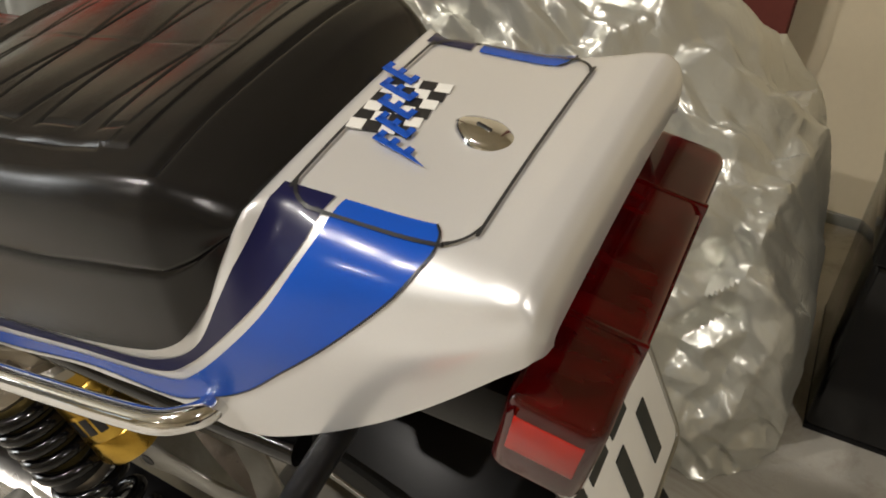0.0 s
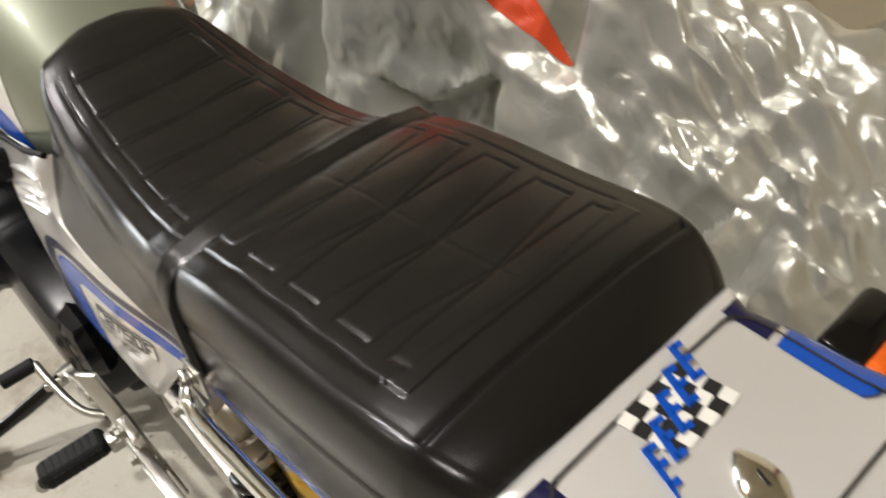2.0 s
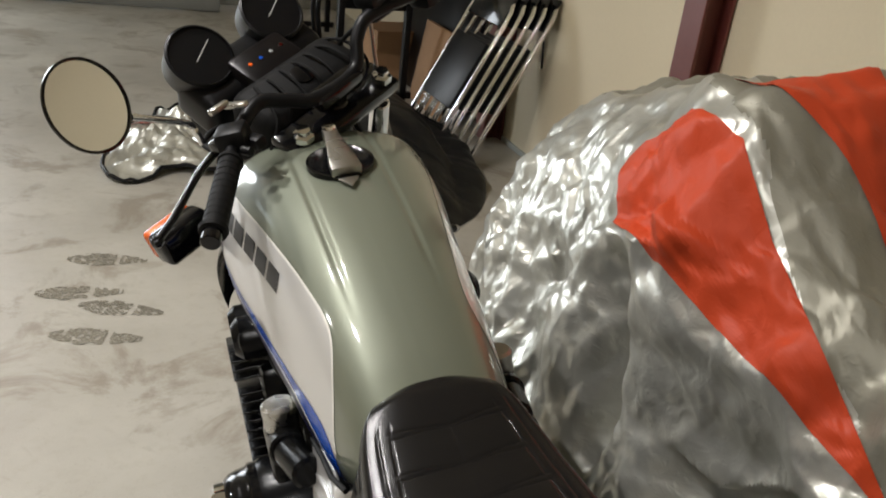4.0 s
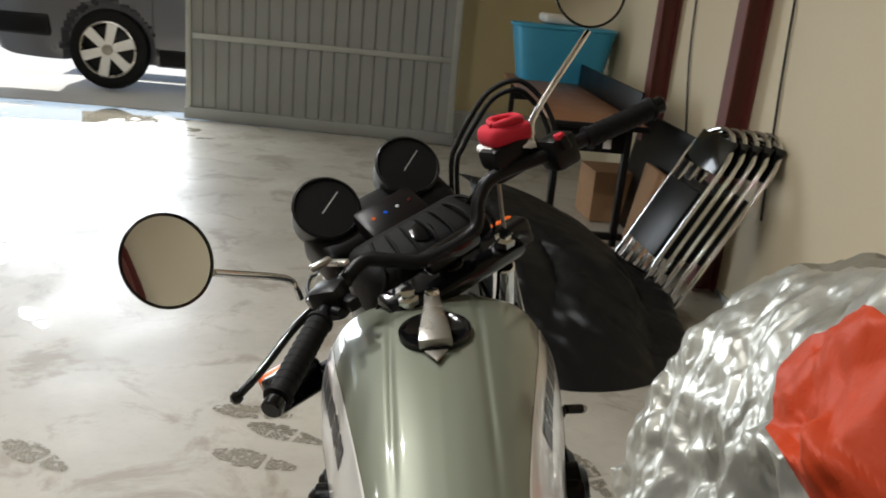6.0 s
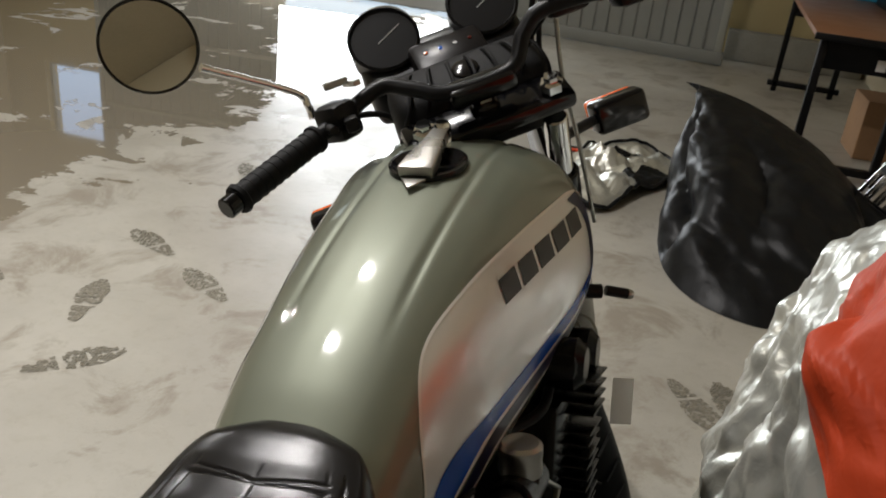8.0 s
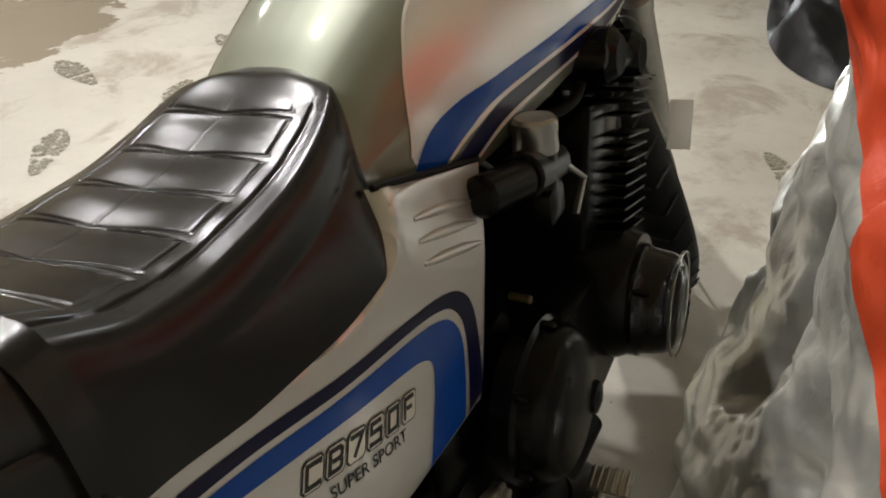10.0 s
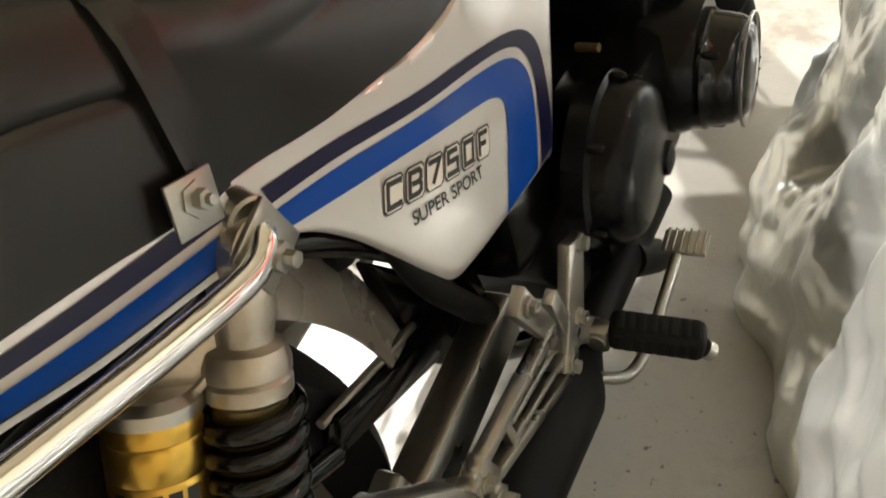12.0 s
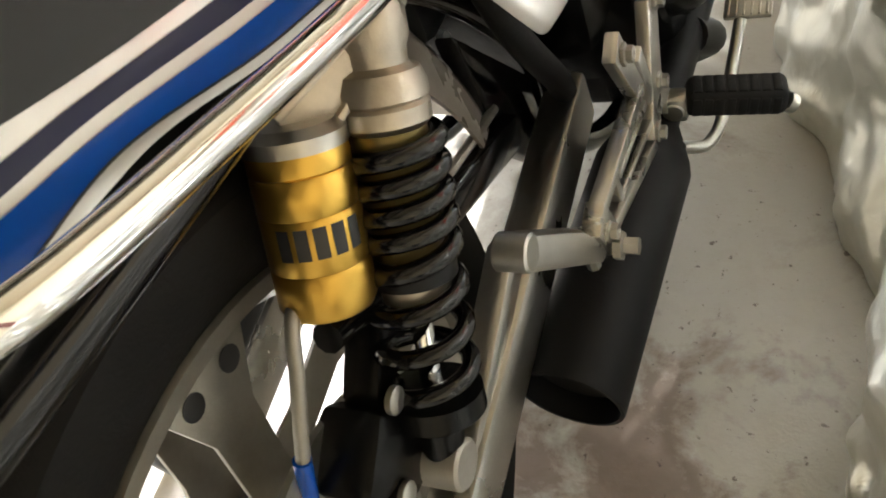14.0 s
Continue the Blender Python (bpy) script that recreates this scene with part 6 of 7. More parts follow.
def fold(p, along=None):
    """Flat facets of five sizes that meet in sharp creases, deeper in some patches than in others."""
    a, b = p.y, (p.x + p.z if along is None else along)
    w1, w2 = noise.noise(p * 3.1), noise.noise(p * 3.1 + V((4, 7, 2)))
    d = 0.0
    for long, wide, depth, c, sn, k in LAYERS:
        u = (a * c + b * sn) / wide + 0.55 * w1 + 3.3 * k
        v = (b * c - a * sn) / long + 0.35 * w2
        depth *= 1 + (0.6 * sstep(0.50, 0.25, a) if k > 2 else 0.0)  # finer crumples over the low rear part
        d += depth * facets(u, v, k) * min(1.0, max(0.50, 0.66 + 1.1 * noise.noise(p * (1.2 + 0.9 * k) + V((k, 5, 1)))))
    return d


def drape(x, y, z):
    """Large forms on the near side: a bar end pushing out, the flap's hem over a recess, a deep upright fold, a wide skirt."""
    d = -0.050 * math.exp(-((y - 0.84) / 0.085) ** 2 - ((z - 0.935) / 0.075) ** 2)
    hem = 0.50 + 0.75 * max(0.0, 0.70 - y)
    d += 0.065 * sstep(hem + 0.008, hem - 0.014, z) * sstep(0.86, 0.74, y) * sstep(0.50, 0.60, y) * sstep(0.05, 0.25, z)
    d += 0.075 * math.exp(-((y - 0.99) / (0.028 if y < 0.99 else 0.075)) ** 2) * sstep(0.15, 0.40, z) * sstep(0.86, 0.70, z)
    d -= 0.055 * math.exp(-((y - 1.08) / 0.20) ** 2) * sstep(0.42, 0.10, z)
    d += 0.085 * sstep(0.78, 0.56, z) * sstep(0.22, 0.46, z) * sstep(0.48, 0.62, y) * sstep(1.05, 0.96, y)
    d += 0.060 * sstep(0.34, 0.12, z) * sstep(1.00, 0.85, y) * sstep(0.35, 0.60, y)
    return d


def cover_point(y, q, lift=0.0):
    near, mid, far, top, p = table_at(COVER, y)
    hw = mid - near if q < 0 else far - mid
    if q > 0:  # the far slope falls away more evenly behind the low part
        p = 1.6 + (p - 1.6) * sstep(0.6, 0.9, y)
    a = abs(q) * math.pi / 2
    c, s = max(0.0, math.cos(a)), math.sin(a)
    r = (c ** p + s ** p) ** (-1 / p)
    x = mid + (1 if q > 0 else -1) * hw * r * s
    z = top * r * c
    c, s = (r * c) ** (p / 2), (r * s) ** (p / 2)
    n = V(((1 if q > 0 else -1) * s, 0, c + 0.15)).normalized()
    d = fold(V((x, y, z)), x + z if q < 0 else x - z + 2 * top) * (1 + 0.7 * sstep(0.5, 0.1, y))
    if q < 0:
        x += drape(x, y, z)
    out = V((x, y, max(0.003, z))) + n * (d + lift)
    out.z = max(0.003, out.z)
    return out


cover = thing("motorcycle_cover", "wrinkled silver cover with orange-red panels over a parked motorcycle", "cover")
cover_bm = grid(lambda u, v: cover_point(-0.41 + 2.51 * u, 2 * v - 1), 440, 400)
COVER_BVH = bvh_of(cover_bm)
cloth = part("cloth", cover_bm, CLOTH, cover, "silver coated cloth, its top coloured darker for shade")
# one fabric throughout; top and far faces get the darker, shaded copy
cloth.data.materials.append(SHADED_CLOTH)
SHADE_EDGE = [(0.42, 0.695), (0.58, 0.82), (0.735, 0.94), (0.845, 1.06), (1.0, 1.09), (2.1, 1.09)]  # height above which the shade is coloured in
for _f in cloth.data.polygons:
    _c = _f.center
    if _c.y > 0.42 - 0.9 * max(0.0, _c.x - 0.45) and (_c.z > table_at(SHADE_EDGE, _c.y)[0] or _c.x > 0.62):
        _f.material_index = 1


def panel(name, a, b, material, lift, n, m, label, out=(-0.62, 0, 0.78), straight=False):
    """A sewn panel: the strip between two guides, pressed on the cloth from outside."""
    A, B = ([V(p) for p in a], [V(p) for p in b]) if straight else (smooth_line(a, 12), smooth_line(b, 12))
    o = V(out).normalized()
    def at(line, u):
        f = u * (len(line) - 1)
        i = min(int(f), len(line) - 2)
        return line[i].lerp(line[i + 1], f - i)
    def put(u, v):
        p = at(A, u).lerp(at(B, u), v)
        hit, nrm, _, _ = COVER_BVH.ray_cast(p + o * 0.5, -o)
        return (hit if hit is not None else p) + o * lift
    return part(name, grid(put, n, m), material, cover, label)


panel("orange_panel", [(0.345, 1.135, 0.985), (0.415, 1.055, 0.735), (0.41, 0.846, 0.717), (0.41, 0.635, 0.70), (0.41, 0.423, 0.683)],
      [(0.385, 0.985, 1.075), (0.40, 0.845, 1.045), (0.40, 0.735, 0.93), (0.41, 0.58, 0.81), (0.412, 0.420, 0.686)], RED_CLOTH, 0.004, 170, 110, "orange-red triangular panel", straight=True)
panel("orange_panel", [(0.46, 0.99, 1.12), (0.503, 0.776, 1.07), (0.490, 0.615, 0.956)], [(0.74, 0.97, 1.13), (0.63, 0.76, 1.06), (0.494, 0.600, 0.945)], RED_CLOTH, 0.004, 60, 50, "orange-red triangular panel")
# printed mark in red, as plain shapes
for y0, y1 in ((-0.030, -0.055), (-0.062, -0.080)):
    panel("printed_bar", [(0.585, y0, 0.83), (0.585, (y0 + y1) / 2, 0.83), (0.585, y1, 0.825)], [(0.560, y0 + 0.006, 0.81), (0.560, (y0 + y1) / 2, 0.805), (0.560, y1 + 0.002, 0.81)], RED_CAP, 0.003, 8, 8, "red printed mark")

# ---- along the east wall and by the gate ----
def column(x, y, turn=0):
    c = tagged(part("column", moved(merge(box((0.012, 0.12, 3.0), (-0.055, 0, 1.5), 0.002), box((0.012, 0.12, 3.0), (0.055, 0, 1.5), 0.002), box((0.11, 0.008, 3.0), (0, 0, 1.5), 0.001)), pose(x, y, 0, 0, 0, turn)), RED_STEEL, smooth=False), "red oxide painted steel column", "column", kind="structure")
    return c


for y in (5.4, 4.05, 2.35, -0.13):
    column(WALL_X - 0.065, y)
for x in (-1.0, -3.6):
    column(x, -4.83, 90)
tagged(part("baseboard", box((0.012, 9.0, 0.03), (WALL_X - 0.006, -0.5, 0.015), 0.002), GATE_TRIM), "thin pale strip along the foot of the wall", "baseboard", kind="structure")
for y, dx in ((5.05, 0.3), (3.75, 0.12)):
    tagged(part("wall_cable", tube(smooth_line([(WALL_X - 0.012, y, 2.9), (WALL_X - 0.012, y + 0.03, 2.0), (WALL_X - 0.012, y - 0.02, 1.2), (WALL_X - 0.012, y - dx, 0.5)], 8), 0.006, 8), PLASTIC), "thin dark cable running down the wall", "cable")


def gate_leaf(name, a, b):
    a, b = V((*a, 0)), V((*b, 0))
    w = (b - a).length
    ang = math.degrees(math.atan2(b.y - a.y, b.x - a.x))
    leaf = tagged(new(name), "grey ribbed steel gate leaf, partly open", "gate", kind="structure")
    leaf.matrix_world = pose(a.x, a.y, 0, 0, 0, ang)
    n = int(w / 0.125)
    for k in range(n):
        x = 0.03 + (w - 0.06) * (k + 0.5) / n
        pw = (w - 0.06) / n
        part("panel", bm_from([(x - pw / 2, 0.012, 0.10), (x - pw / 2 + 0.012, 0.0, 0.10), (x + pw / 2 - 0.012, 0.0, 0.10), (x + pw / 2, 0.012, 0.10), (x - pw / 2, 0.012, 2.42), (x - pw / 2 + 0.012, 0.0, 2.42), (x + pw / 2 - 0.012, 0.0, 2.42), (x + pw / 2, 0.012, 2.42)],
             [(0, 1, 5, 4), (1, 2, 6, 5), (2, 3, 7, 6)]), GATE, leaf, smooth=False)
    part("back_sheet", box((w - 0.04, 0.003, 2.34), (w / 2, 0.020, 1.26)), GATE, leaf)
    for x, t in ((0.02, 0.05), (w - 0.03, 0.06)):
        part("stile", box((t, 0.05, 2.45), (x, 0.0, 1.265), 0.004), GATE_TRIM, leaf, "paler gate frame")
    for z in (0.78, 1.62, 2.44):
        part("rail", box((w - 0.12, 0.045, 0.05), (w / 2, -0.004, z), 0.004), GATE_TRIM, leaf)
    part("bottom_rail", box((w + 0.04, 0.07, 0.11), (w / 2, 0.0, 0.065), 0.004), GATE, leaf)
    return leaf


gate_leaf("gate_1", (-2.24, 7.93), (0.27, 7.62))
gate_leaf("gate_2", (-6.52, 8.06), (-4.22, 8.24))


def parked_car():
    car = thing("estate_car", "dark grey estate car parked outside the gate", "car", pose(-3.22, 8.75, 0.102))
    # wheel centre of the rear axle at x = 0; the car points along +x, its near flank lies at y = 0
    prof = [(-1.13, 0.42, 0.66), (-1.10, 0.34, 1.02), (-0.95, 0.28, 1.30), (-0.6, 0.26, 1.62), (0.2, 0.26, 1.72), (1.4, 0.26, 1.70), (2.3, 0.26, 1.35), (3.2, 0.28, 1.15), (3.9, 0.32, 1.0), (4.05, 0.45, 0.80)]
    def body(u, v):
        x = -1.13 + 5.18 * u
        low, top = table_at(prof, x)
        z = low + (top - low) * v
        bulge = 0.07 * math.sin(math.pi * min(1, v * 1.25)) - 0.22 * max(0, v - 0.55) ** 1.3
        arch = math.hypot(x, z - 0.40) < 0.47 or math.hypot(x - 2.8, z - 0.40) < 0.47
        return V((x, -bulge + (0.12 if arch else 0.0), z))
    part("body", grid(body, 150, 40), CAR, car, "dark grey metallic body")
    part("far_side", box((4.9, 0.02, 1.2), (1.5, 1.7, 0.95)), CAR, car)
    part("roof", box((2.6, 1.5, 0.05), (0.7, 0.9, 1.70), 0.02), CAR, car)
    part("rear_bumper", merge(box((0.75, 0.16, 0.24), (-0.93, 0.0, 0.60), 0.05, (0, 0, 0), 3), box((0.12, 0.10, 0.06), (-1.26, 0.06, 0.72), 0.02)), PLASTIC, car, "black bumper")
    part("sill", box((1.9, 0.06, 0.16), (1.45, -0.03, 0.36), 0.02), PLASTIC, car)
    part("tail_lamp", box((0.14, 0.06, 0.34), (-1.06, -0.02, 1.18), 0.02), RED_LENS, car, "red tail lamp")
    part("door_handle", box((0.17, 0.03, 0.03), (0.62, -0.075, 1.02), 0.01), PLASTIC, car)
    part("door_seam", box((0.006, 0.004, 0.9), (0.45, -0.072, 0.92)), LINE_BLACK, car)
    part("window", box((1.5, 0.01, 0.36), (0.2, 0.035, 1.42), 0.03), GLOSS, car, "dark side window")
    for x in (0.0, 2.8):
        w = part("car_wheel", lathe([(0.28, -0.02), (0.285, 0.0), (0.27, 0.015), (0.10, 0.05), (0.0, 0.05)], (x, -0.02, 0.40), (0, -1, 0), 40), PLASTIC, car)
        part("car_tyre", lathe([(0.275, -0.10), (0.36, -0.10), (0.395, -0.06), (0.40, 0.0), (0.385, 0.045), (0.34, 0.065), (0.285, 0.05), (0.275, 0.02)], (x, -0.02, 0.40), (0, -1, 0), 48, True), RUBBER, w, "black tyre")
        part("rim_ring", lathe([(0.285, 0.02), (0.282, 0.055), (0.262, 0.06), (0.255, 0.03)], (x, -0.02, 0.40), (0, -1, 0), 48, True), ALU, w, "silver alloy rim")
        for k in range(6):
            a = radians(60 * k + 12)
            part("rim_spoke", moved(plate([(-0.042, 0.03), (0.042, 0.03), (0.052, 0.268), (-0.052, 0.268)], 0.03, pose(0, 0, 0), 0.008), Matrix.Translation((x, -0.075, 0.40)) @ Matrix.Rotation(a, 4, "Y") @ pose(0, 0, 0, 90, 0, 0)), WHITE, w, "bright alloy spoke")
        part("hub_cap", lathe([(0.055, 0.0), (0.05, 0.02), (0, 0.025)], (x, -0.085, 0.40), (0, -1, 0), 24), ALU, w)


parked_car()

# table with a blue tub
table = thing("work_table", "brown topped work table with black steel legs", "table", pose(0, 0, 0))
TOP_Z = 0.757
part("tabletop", box((0.54, 2.60, 0.028), (0.905, 5.86, TOP_Z - 0.014), 0.006), TABLE, table, "worn brown board")
part("edge_band", box((0.55, 0.012, 0.034), (0.905, 4.553, TOP_Z - 0.016), 0.003), PLASTIC, table)
for x in (0.70, 1.11):
    for y in (4.72, 6.95):
        part("leg", box((0.04, 0.05, TOP_Z - 0.03), (x, y, (TOP_Z - 0.03) / 2), 0.004), PLASTIC, table)
for y in (4.72, 6.95):
    part("foot_bar", box((0.52, 0.05, 0.04), (0.905, y, 0.06), 0.005), PLASTIC, table)
    part("cross_bar", box((0.44, 0.02, 0.16), (0.905, y, TOP_Z - 0.11), 0.004), PLASTIC, table)
part("back_board", box((0.02, 2.2, 0.20), (1.20, 5.95, TOP_Z + 0.06), 0.004), PLASTIC, table, "dark upright board along the wall")
part("tag", box((0.045, 0.003, 0.055), (0.985, 4.688, TOP_Z - 0.135), 0.001), WHITE, table, "small white tag")
tub = thing("storage_tub", "light blue plastic storage tub standing on the table", "tub", pose(1.05, 6.88, TOP_Z))
def tub_wall(u, v):
    w, d = 0.335 + 0.075 * u, 0.20 + 0.05 * u
    a = 2 * math.pi * v
    c, s = math.cos(a), math.sin(a)
    k = (abs(c) ** 5 + abs(s) ** 5) ** -0.2
    return V((w * c * k, d * s * k, 0.005 + 0.42 * u))
part("tub_body", thicken(grid(tub_wall, 12, 64, True), 0.004), TUB, tub)
part("tub_rim", tube([tub_wall(1.0, k / 64) * 1.0 for k in range(64)], 0.016, 8, closed=True), TUB, tub)
part("tub_lid", grid(lambda u, v: V((tub_wall(1, v).x * (0.02 + 0.98 * u), tub_wall(1, v).y * (0.02 + 0.98 * u), 0.432 + 0.02 * (1 - u) ** 0.5)), 8, 64, True), TUB, tub)
part("tub_floor", box((0.66, 0.42, 0.008), (0, 0, 0.006), 0.002), TUB, tub)
sack = tagged(part("white_packet", moved(merge(box((0.36, 0.22, 0.07), (0, 0, 0), 0.03, (0, 0, 0), 3)), pose(1.03, 6.85, TOP_Z + 0.487, 3, 2, 10)), WHITE), "white crumpled packet lying on the blue tub", "packet")
crate = tagged(part("cardboard_box", box((0.40, 0.36, 0.34), (1.27, 5.45, 0.172), 0.004, (0, 0, 4)), CARD, smooth=False), "brown cardboard box under the work table", "box")
for k, (x, y, h) in enumerate(((1.36, 4.85, 0.74), (1.27, 4.62, 0.5))):
    tagged(part("board", box((0.03, 1.25 - 0.7 * k, h), (x, y, h / 2), 0.004, (0, 9, 0)), PLASTIC if k == 0 else CARD), "dark board leaning against the wall beside the table" if k == 0 else "brown board leaning against the wall beside the table", "board")


# folding chairs stacked against the wall
def folding_chair(k):
    ch = thing("folding_chair", "folded chrome chair with a black backrest leaning on the wall", "chair", group="chairs stacked at the wall")
    up = V((0.455, 0.02, 0.888)).normalized()
    ex = V((0.10, -1.0, 0.0))
    ex = (ex - up * ex.dot(up)).normalized()
    n = ex.cross(up)
    o = V((0.835, 3.96, 0.012)) + ex * 0.20 + V((0.046, -0.022, 0.0)) * k
    ch.matrix_world = Matrix(((ex.x, up.x, n.x, o.x), (ex.y, up.y, n.y, o.y), (ex.z, up.z, n.z, o.z), (0, 0, 0, 1)))
    r = 0.195
    u_line = [(-r, 0, 0), (-r, 0.45, 0), (-r, 0.80, 0)] + [(-r * math.cos(a), 0.82 + 0.17 * math.sin(a), 0) for a in (math.pi * j / 12 for j in range(1, 12))] + [(r, 0.80, 0), (r, 0.45, 0), (r, 0, 0)]
    part("frame", tube(u_line, 0.0115, 12), CHROME, ch, "chrome tube frame")
    part("rear_frame", tube([(-r + 0.03, 0.03, -0.022), (-r + 0.03, 0.62, -0.022), (r - 0.03, 0.62, -0.022), (r - 0.03, 0.03, -0.022)], 0.010, 12), CHROME, ch)
    part("backrest", moved(box((2 * r - 0.03, 0.17, 0.016), (0, 0.865, 0.004), 0.006), pose(0, 0, 0)), GLOSS, ch, "glossy black backrest")
    part("seat", box((2 * r - 0.05, 0.36, 0.022), (0, 0.50, 0.008), 0.006), PLASTIC, ch, "black padded seat")
    part("foot_bar", tube([(-r, 0.05, 0), (r, 0.05, 0)], 0.008, 10), CHROME, ch)
    for x in (-r, r):
        part("rubber_foot", rod((x, -0.010, 0), (x, 0.02, 0), 0.014, 12), RUBBER, ch)


for k in range(5):
    folding_chair(k)


# black covered heap and silver sheet on the floor
RIDGE_A, RIDGE_B = V((0.15, 4.06, 0.51)), V((0.98, 3.70, 0.51))
def heap(u, v):
    """Cloth that hangs from a ridge to a rounded hem, in folds that fan out."""
    a = 2 * math.pi * v
    c, s = math.cos(a), math.sin(a)
    k = (abs(c) ** 2.4 + abs(s) ** 2.4) ** (-1 / 2.4) * (1 + 0.05 * math.sin(3 * a + 1))
    hem = V((0.60 + 0.50 * c * k, 3.47 + 0.69 * s * k, 0))
    top = RIDGE_A.lerp(RIDGE_B, 0.5 + 0.5 * c)
    top.z -= 0.34 * (0.5 + 0.5 * c) ** 2
    p = top.lerp(hem, u)
    p.z = top.z * (1 - u ** 1.9)
    fan = abs(math.sin(3.4 * a + 1.6 * noise.noise(p * 1.9) + 0.6)) - 0.6
    d = 0.11 * fan * 4 * u * (1 - u) ** 0.7 * (0.6 + noise.noise(p * 2.3)) + fold(p) * 0.7 * min(1, 4 * u, (1 - u) * 4 + 0.15)
    return V((p.x + d * c * 0.8, p.y + d * s * 0.8, max(0.003, p.z + d * 0.55)))
bag = thing("black_cover_heap", "black cloth cover heaped over low things on the floor", "cover")
part("cloth", grid(heap, 80, 200, True), BLACK_CLOTH, bag)
part("cloth_peak", grid(lambda u, v: V((0.09 + 0.34 * u, 4.13 - 0.22 * u + 0.10 * (v - 0.5) * u * 2, 0.50 + 0.02 * math.sin(6 * u) - 0.11 * u - 0.22 * abs(v - 0.5) * u - 0.05 * u * math.sin(9 * v))), 24, 14), BLACK_CLOTH, bag, "pointed corner of the cloth")
def sheet(u, v):
    a = 2 * math.pi * v
    k = 1 + 0.30 * noise.noise(V((1.6 * math.cos(a), 1.6 * math.sin(a), 0.4)))
    x, y = -0.20 + k * (0.32 * u * math.cos(a) + 0.14 * u * math.sin(a)), 4.00 + 0.56 * k * u * math.sin(a)
    return V((x, y, max(0.004, 0.05 * (1 - u ** 3) + 2.0 * fold(V((x, y, 0.3)) * 1.5) * (1 - u * 0.6) + 0.03)))
foil = thing("silver_sheet", "crumpled silver and black cover lying on the floor", "cover")
part("cloth", grid(sheet, 50, 110, True), CLOTH, foil)
part("black_hem", tube([sheet(1.0, k / 90) + V((0, 0, 0.006)) for k in range(90)], 0.009, 8, closed=True), BLACK_CLOTH, foil, "black hem")
for u0, u1, v0, v1 in ((0.5, 1.0, 0.93, 1.06), (0.2, 0.6, 0.2, 0.3)):
    part("black_lining", grid(lambda u, v: sheet(u0 + (u1 - u0) * u, v0 + (v1 - v0) * v) + V((0, 0, 0.007)), 16, 16), BLACK_CLOTH, foil, "black lining turned up")
part("orange_patch", grid(lambda u, v: sheet(0.55 + 0.25 * u, 0.44 + 0.05 * v) + V((0, 0, 0.008)), 8, 8), RED_CLOTH, foil, "orange patch")
crate2 = thing("black_crate", "black plastic box standing on the floor near the wall", "box", pose(0.925, -0.655, 0, 0, 0, 0))
part("box_body", moved(box((0.40, 0.42, 0.36), (0, 0, 0.185), 0.012, (0, 0, 0), 3), pose(0, 0, 0)), GLOSS, crate2)
part("box_lid", box((0.415, 0.435, 0.10), (0, 0, 0.412), 0.012, (0, 0, 0), 3), GLOSS, crate2)
part("box_foot", box((0.40, 0.42, 0.01), (0, 0, 0.005), 0.002), PLASTIC, crate2)


WOOD = surface("pale_wood", (0.52, 0.33, 0.16), 0.6, 0.0, 0.2, 90, bump=0.0006, bump_scale=120, stain=0.4, stain_scale=14)
scrap = part("wood_block", box((0.105, 0.125, 0.034), (0, 0, 0), 0.002), WOOD)
scrap.matrix_world = pose(-0.430, 0.912, 0.017, 0, 0, -9)
tagged(scrap, "pale sawn wooden block under the side stand's foot", "wood block")

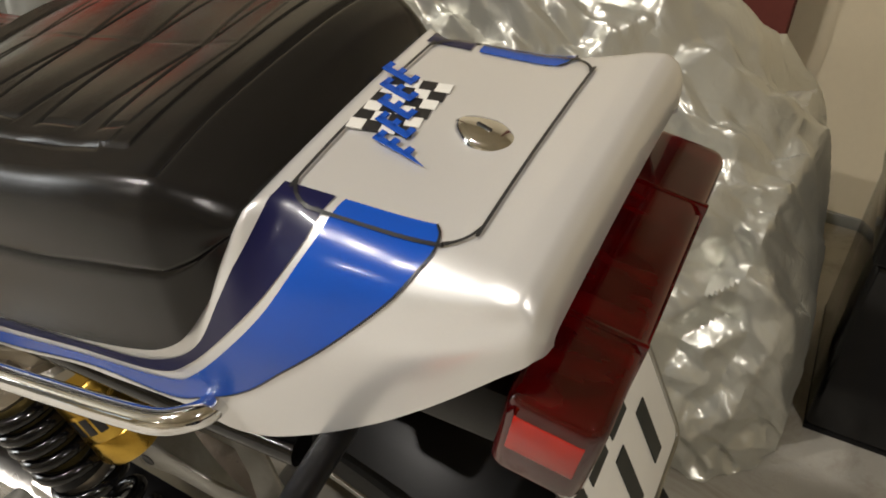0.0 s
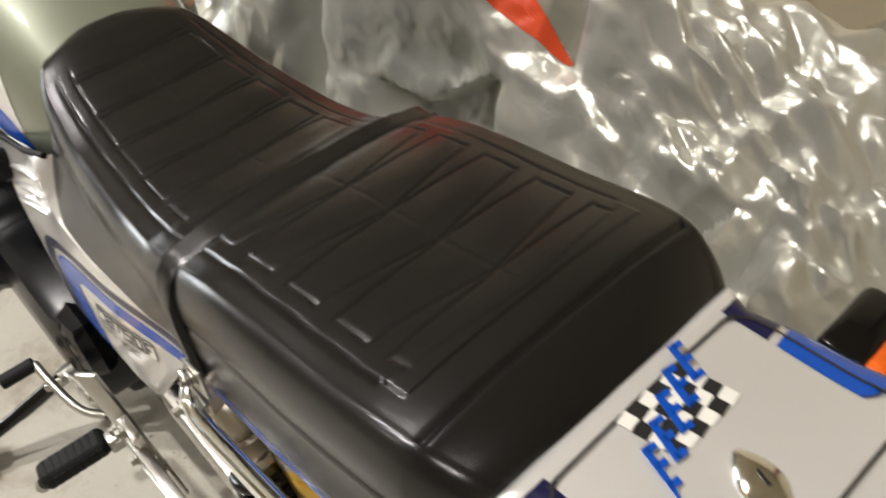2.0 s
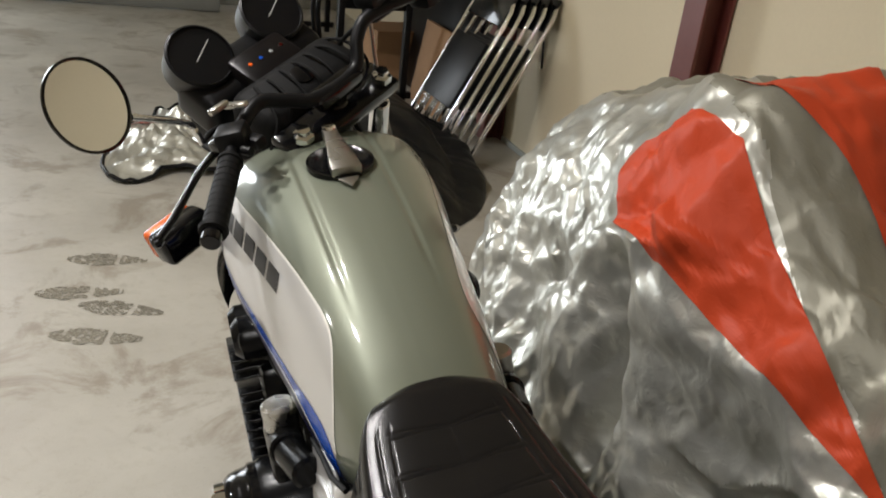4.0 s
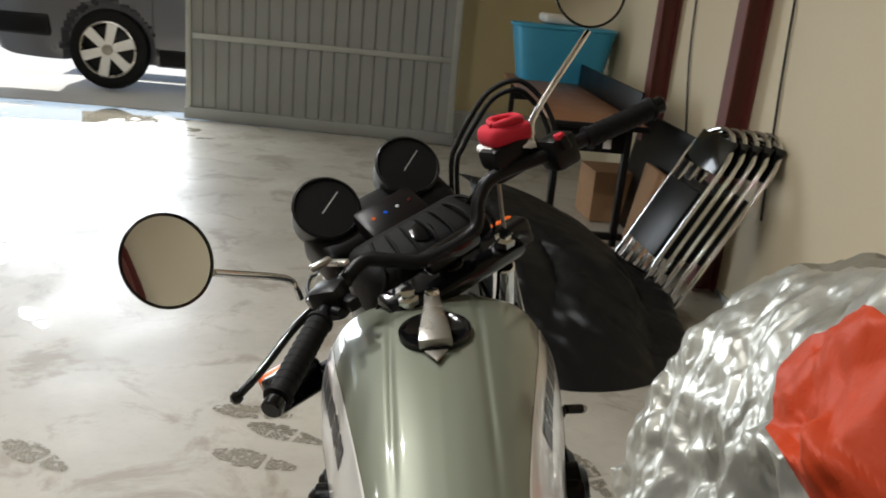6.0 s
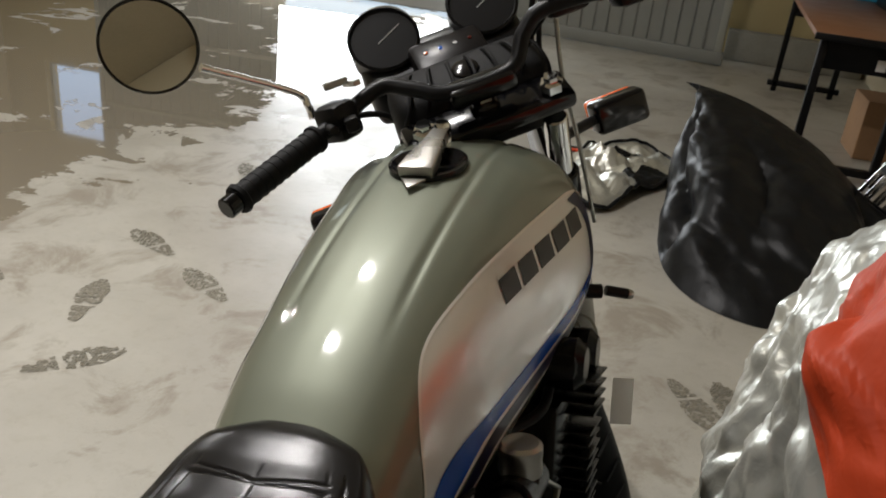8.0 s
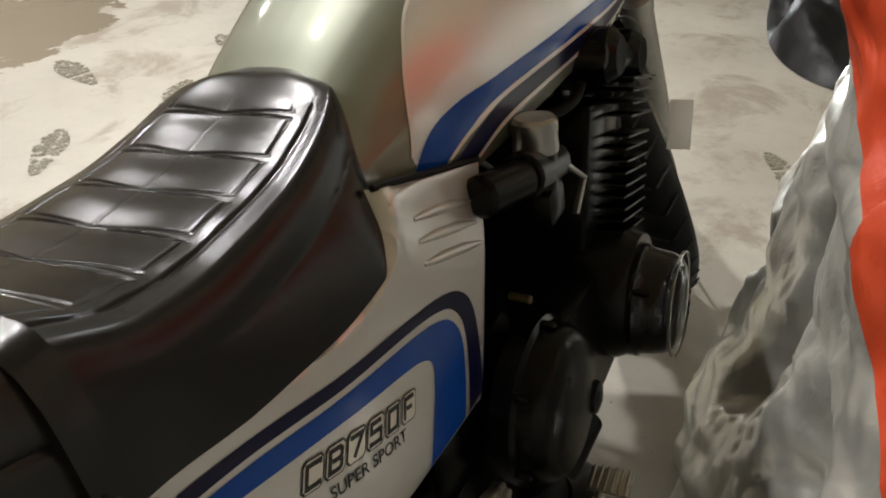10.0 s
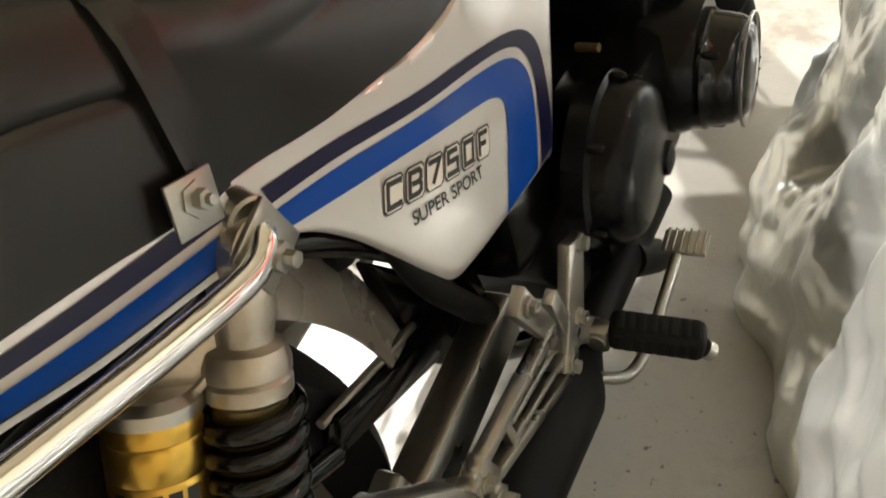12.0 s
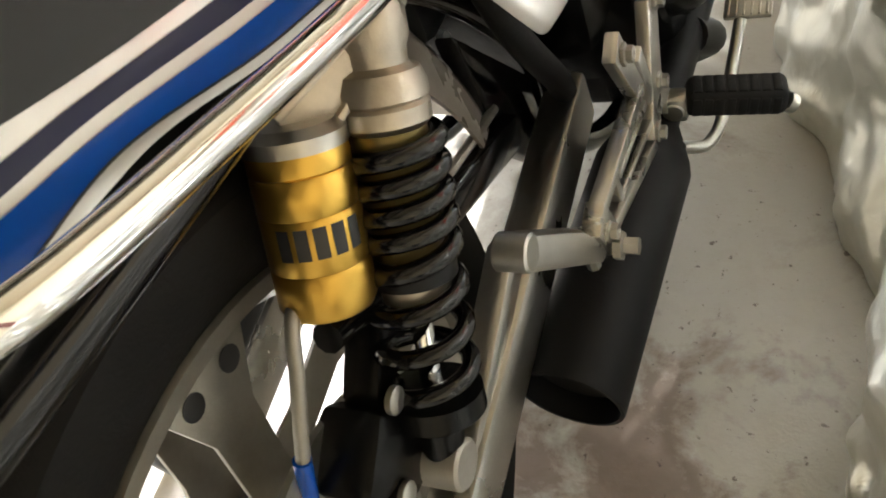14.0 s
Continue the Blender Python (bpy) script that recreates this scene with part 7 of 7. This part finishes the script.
# wet shoe prints
def wet_material():
    m, tree, bsdf = shader("wet_print")
    n = add(tree, "ShaderNodeTexNoise", Scale=130.0, Detail=2.0)
    pos = add(tree, "ShaderNodeTexCoord")
    tree.links.new(pos.outputs["Object"], n.inputs["Vector"])
    mr = add(tree, "ShaderNodeMapRange", **{"From Min": 0.42, "From Max": 0.55, "To Min": 0.03, "To Max": 0.35})
    tree.links.new(n.outputs["Fac"], mr.inputs["Value"])
    tree.links.new(mr.outputs["Result"], bsdf.inputs["Roughness"])
    bsdf.inputs["Coat Weight"].default_value = 0.6
    mix = add(tree, "ShaderNodeMix", data_type="RGBA")
    mix.inputs["A"].default_value, mix.inputs["B"].default_value = (0.19, 0.175, 0.14, 1), (0.29, 0.275, 0.23, 1)
    tree.links.new(mr.outputs["Result"], mix.inputs["Factor"])
    tree.links.new(mix.outputs["Result"], bsdf.inputs["Base Color"])
    return m


WET = wet_material()


def shoe_print(x, y, turn, tread):
    pr = thing("shoe_print", "damp shoe print on the concrete floor", "shoe print", pose(x, y, 0.0, 0, 0, turn), "wet shoe prints")
    def half(t):
        """Half width of the sole along its length, 0 at the heel, 1 at the toe."""
        return 0.012 + 0.036 * (1 - abs(2 * t - 1) ** 2.6) * (0.78 + 0.25 * math.sin(5.2 * t - 2.2))
    rows = {"heel_mark": (0.0, 0.34), "sole_mark": (0.40, 1.0)}
    for nm, (t0, t1) in rows.items():
        verts, faces = [], []
        n = 46
        cells = 9
        for i in range(n):
            for j in range(cells * 3):
                t, u = t0 + (t1 - t0) * i / n, -1 + 2 * j / (cells * 3)
                px, py = half(t) * u, -0.13 + 0.265 * t
                k = noise.noise(V((px * 60 + x * 31, py * 60 + y * 17, 2.0)))
                edge = abs(u + 1 / (cells * 3))
                if k < -0.22 + 0.35 * max(0, edge - 0.75) * 4 * 0.5 or (tread and (i + abs(j - 13)) % 5 == 0):
                    continue
                dt, du = (t1 - t0) / n, 2 / (cells * 3)
                b = len(verts)
                for tt, uu in ((t, u), (t, u + du), (t + dt, u + du), (t + dt, u)):
                    verts.append(V((half(tt) * uu, -0.13 + 0.265 * tt, 0.0022)))
                faces.append((b, b + 1, b + 2, b + 3))
        if faces:
            part(nm, bm_from(verts, faces), WET, pr, smooth=False)


for x, y, t, tread in ((-1.455, 1.88, 20, False), (-1.27, 1.60, -40, True), (-1.88, 1.90, 70, False), (-1.54, 2.31, 65, True), (-1.21, 2.13, 60, True), (0.33, 2.17, 215, False), (0.435, 2.20, 20, True),
                       (-0.585, 2.17, 75, False), (-0.515, 2.33, 70, True), (-0.64, 2.456, 85, False), (-0.56, 2.69, 80, False), (-1.55, 1.46, 30, True), (-1.62, 3.1, 40, True)):
    shoe_print(x, y, t, tread)
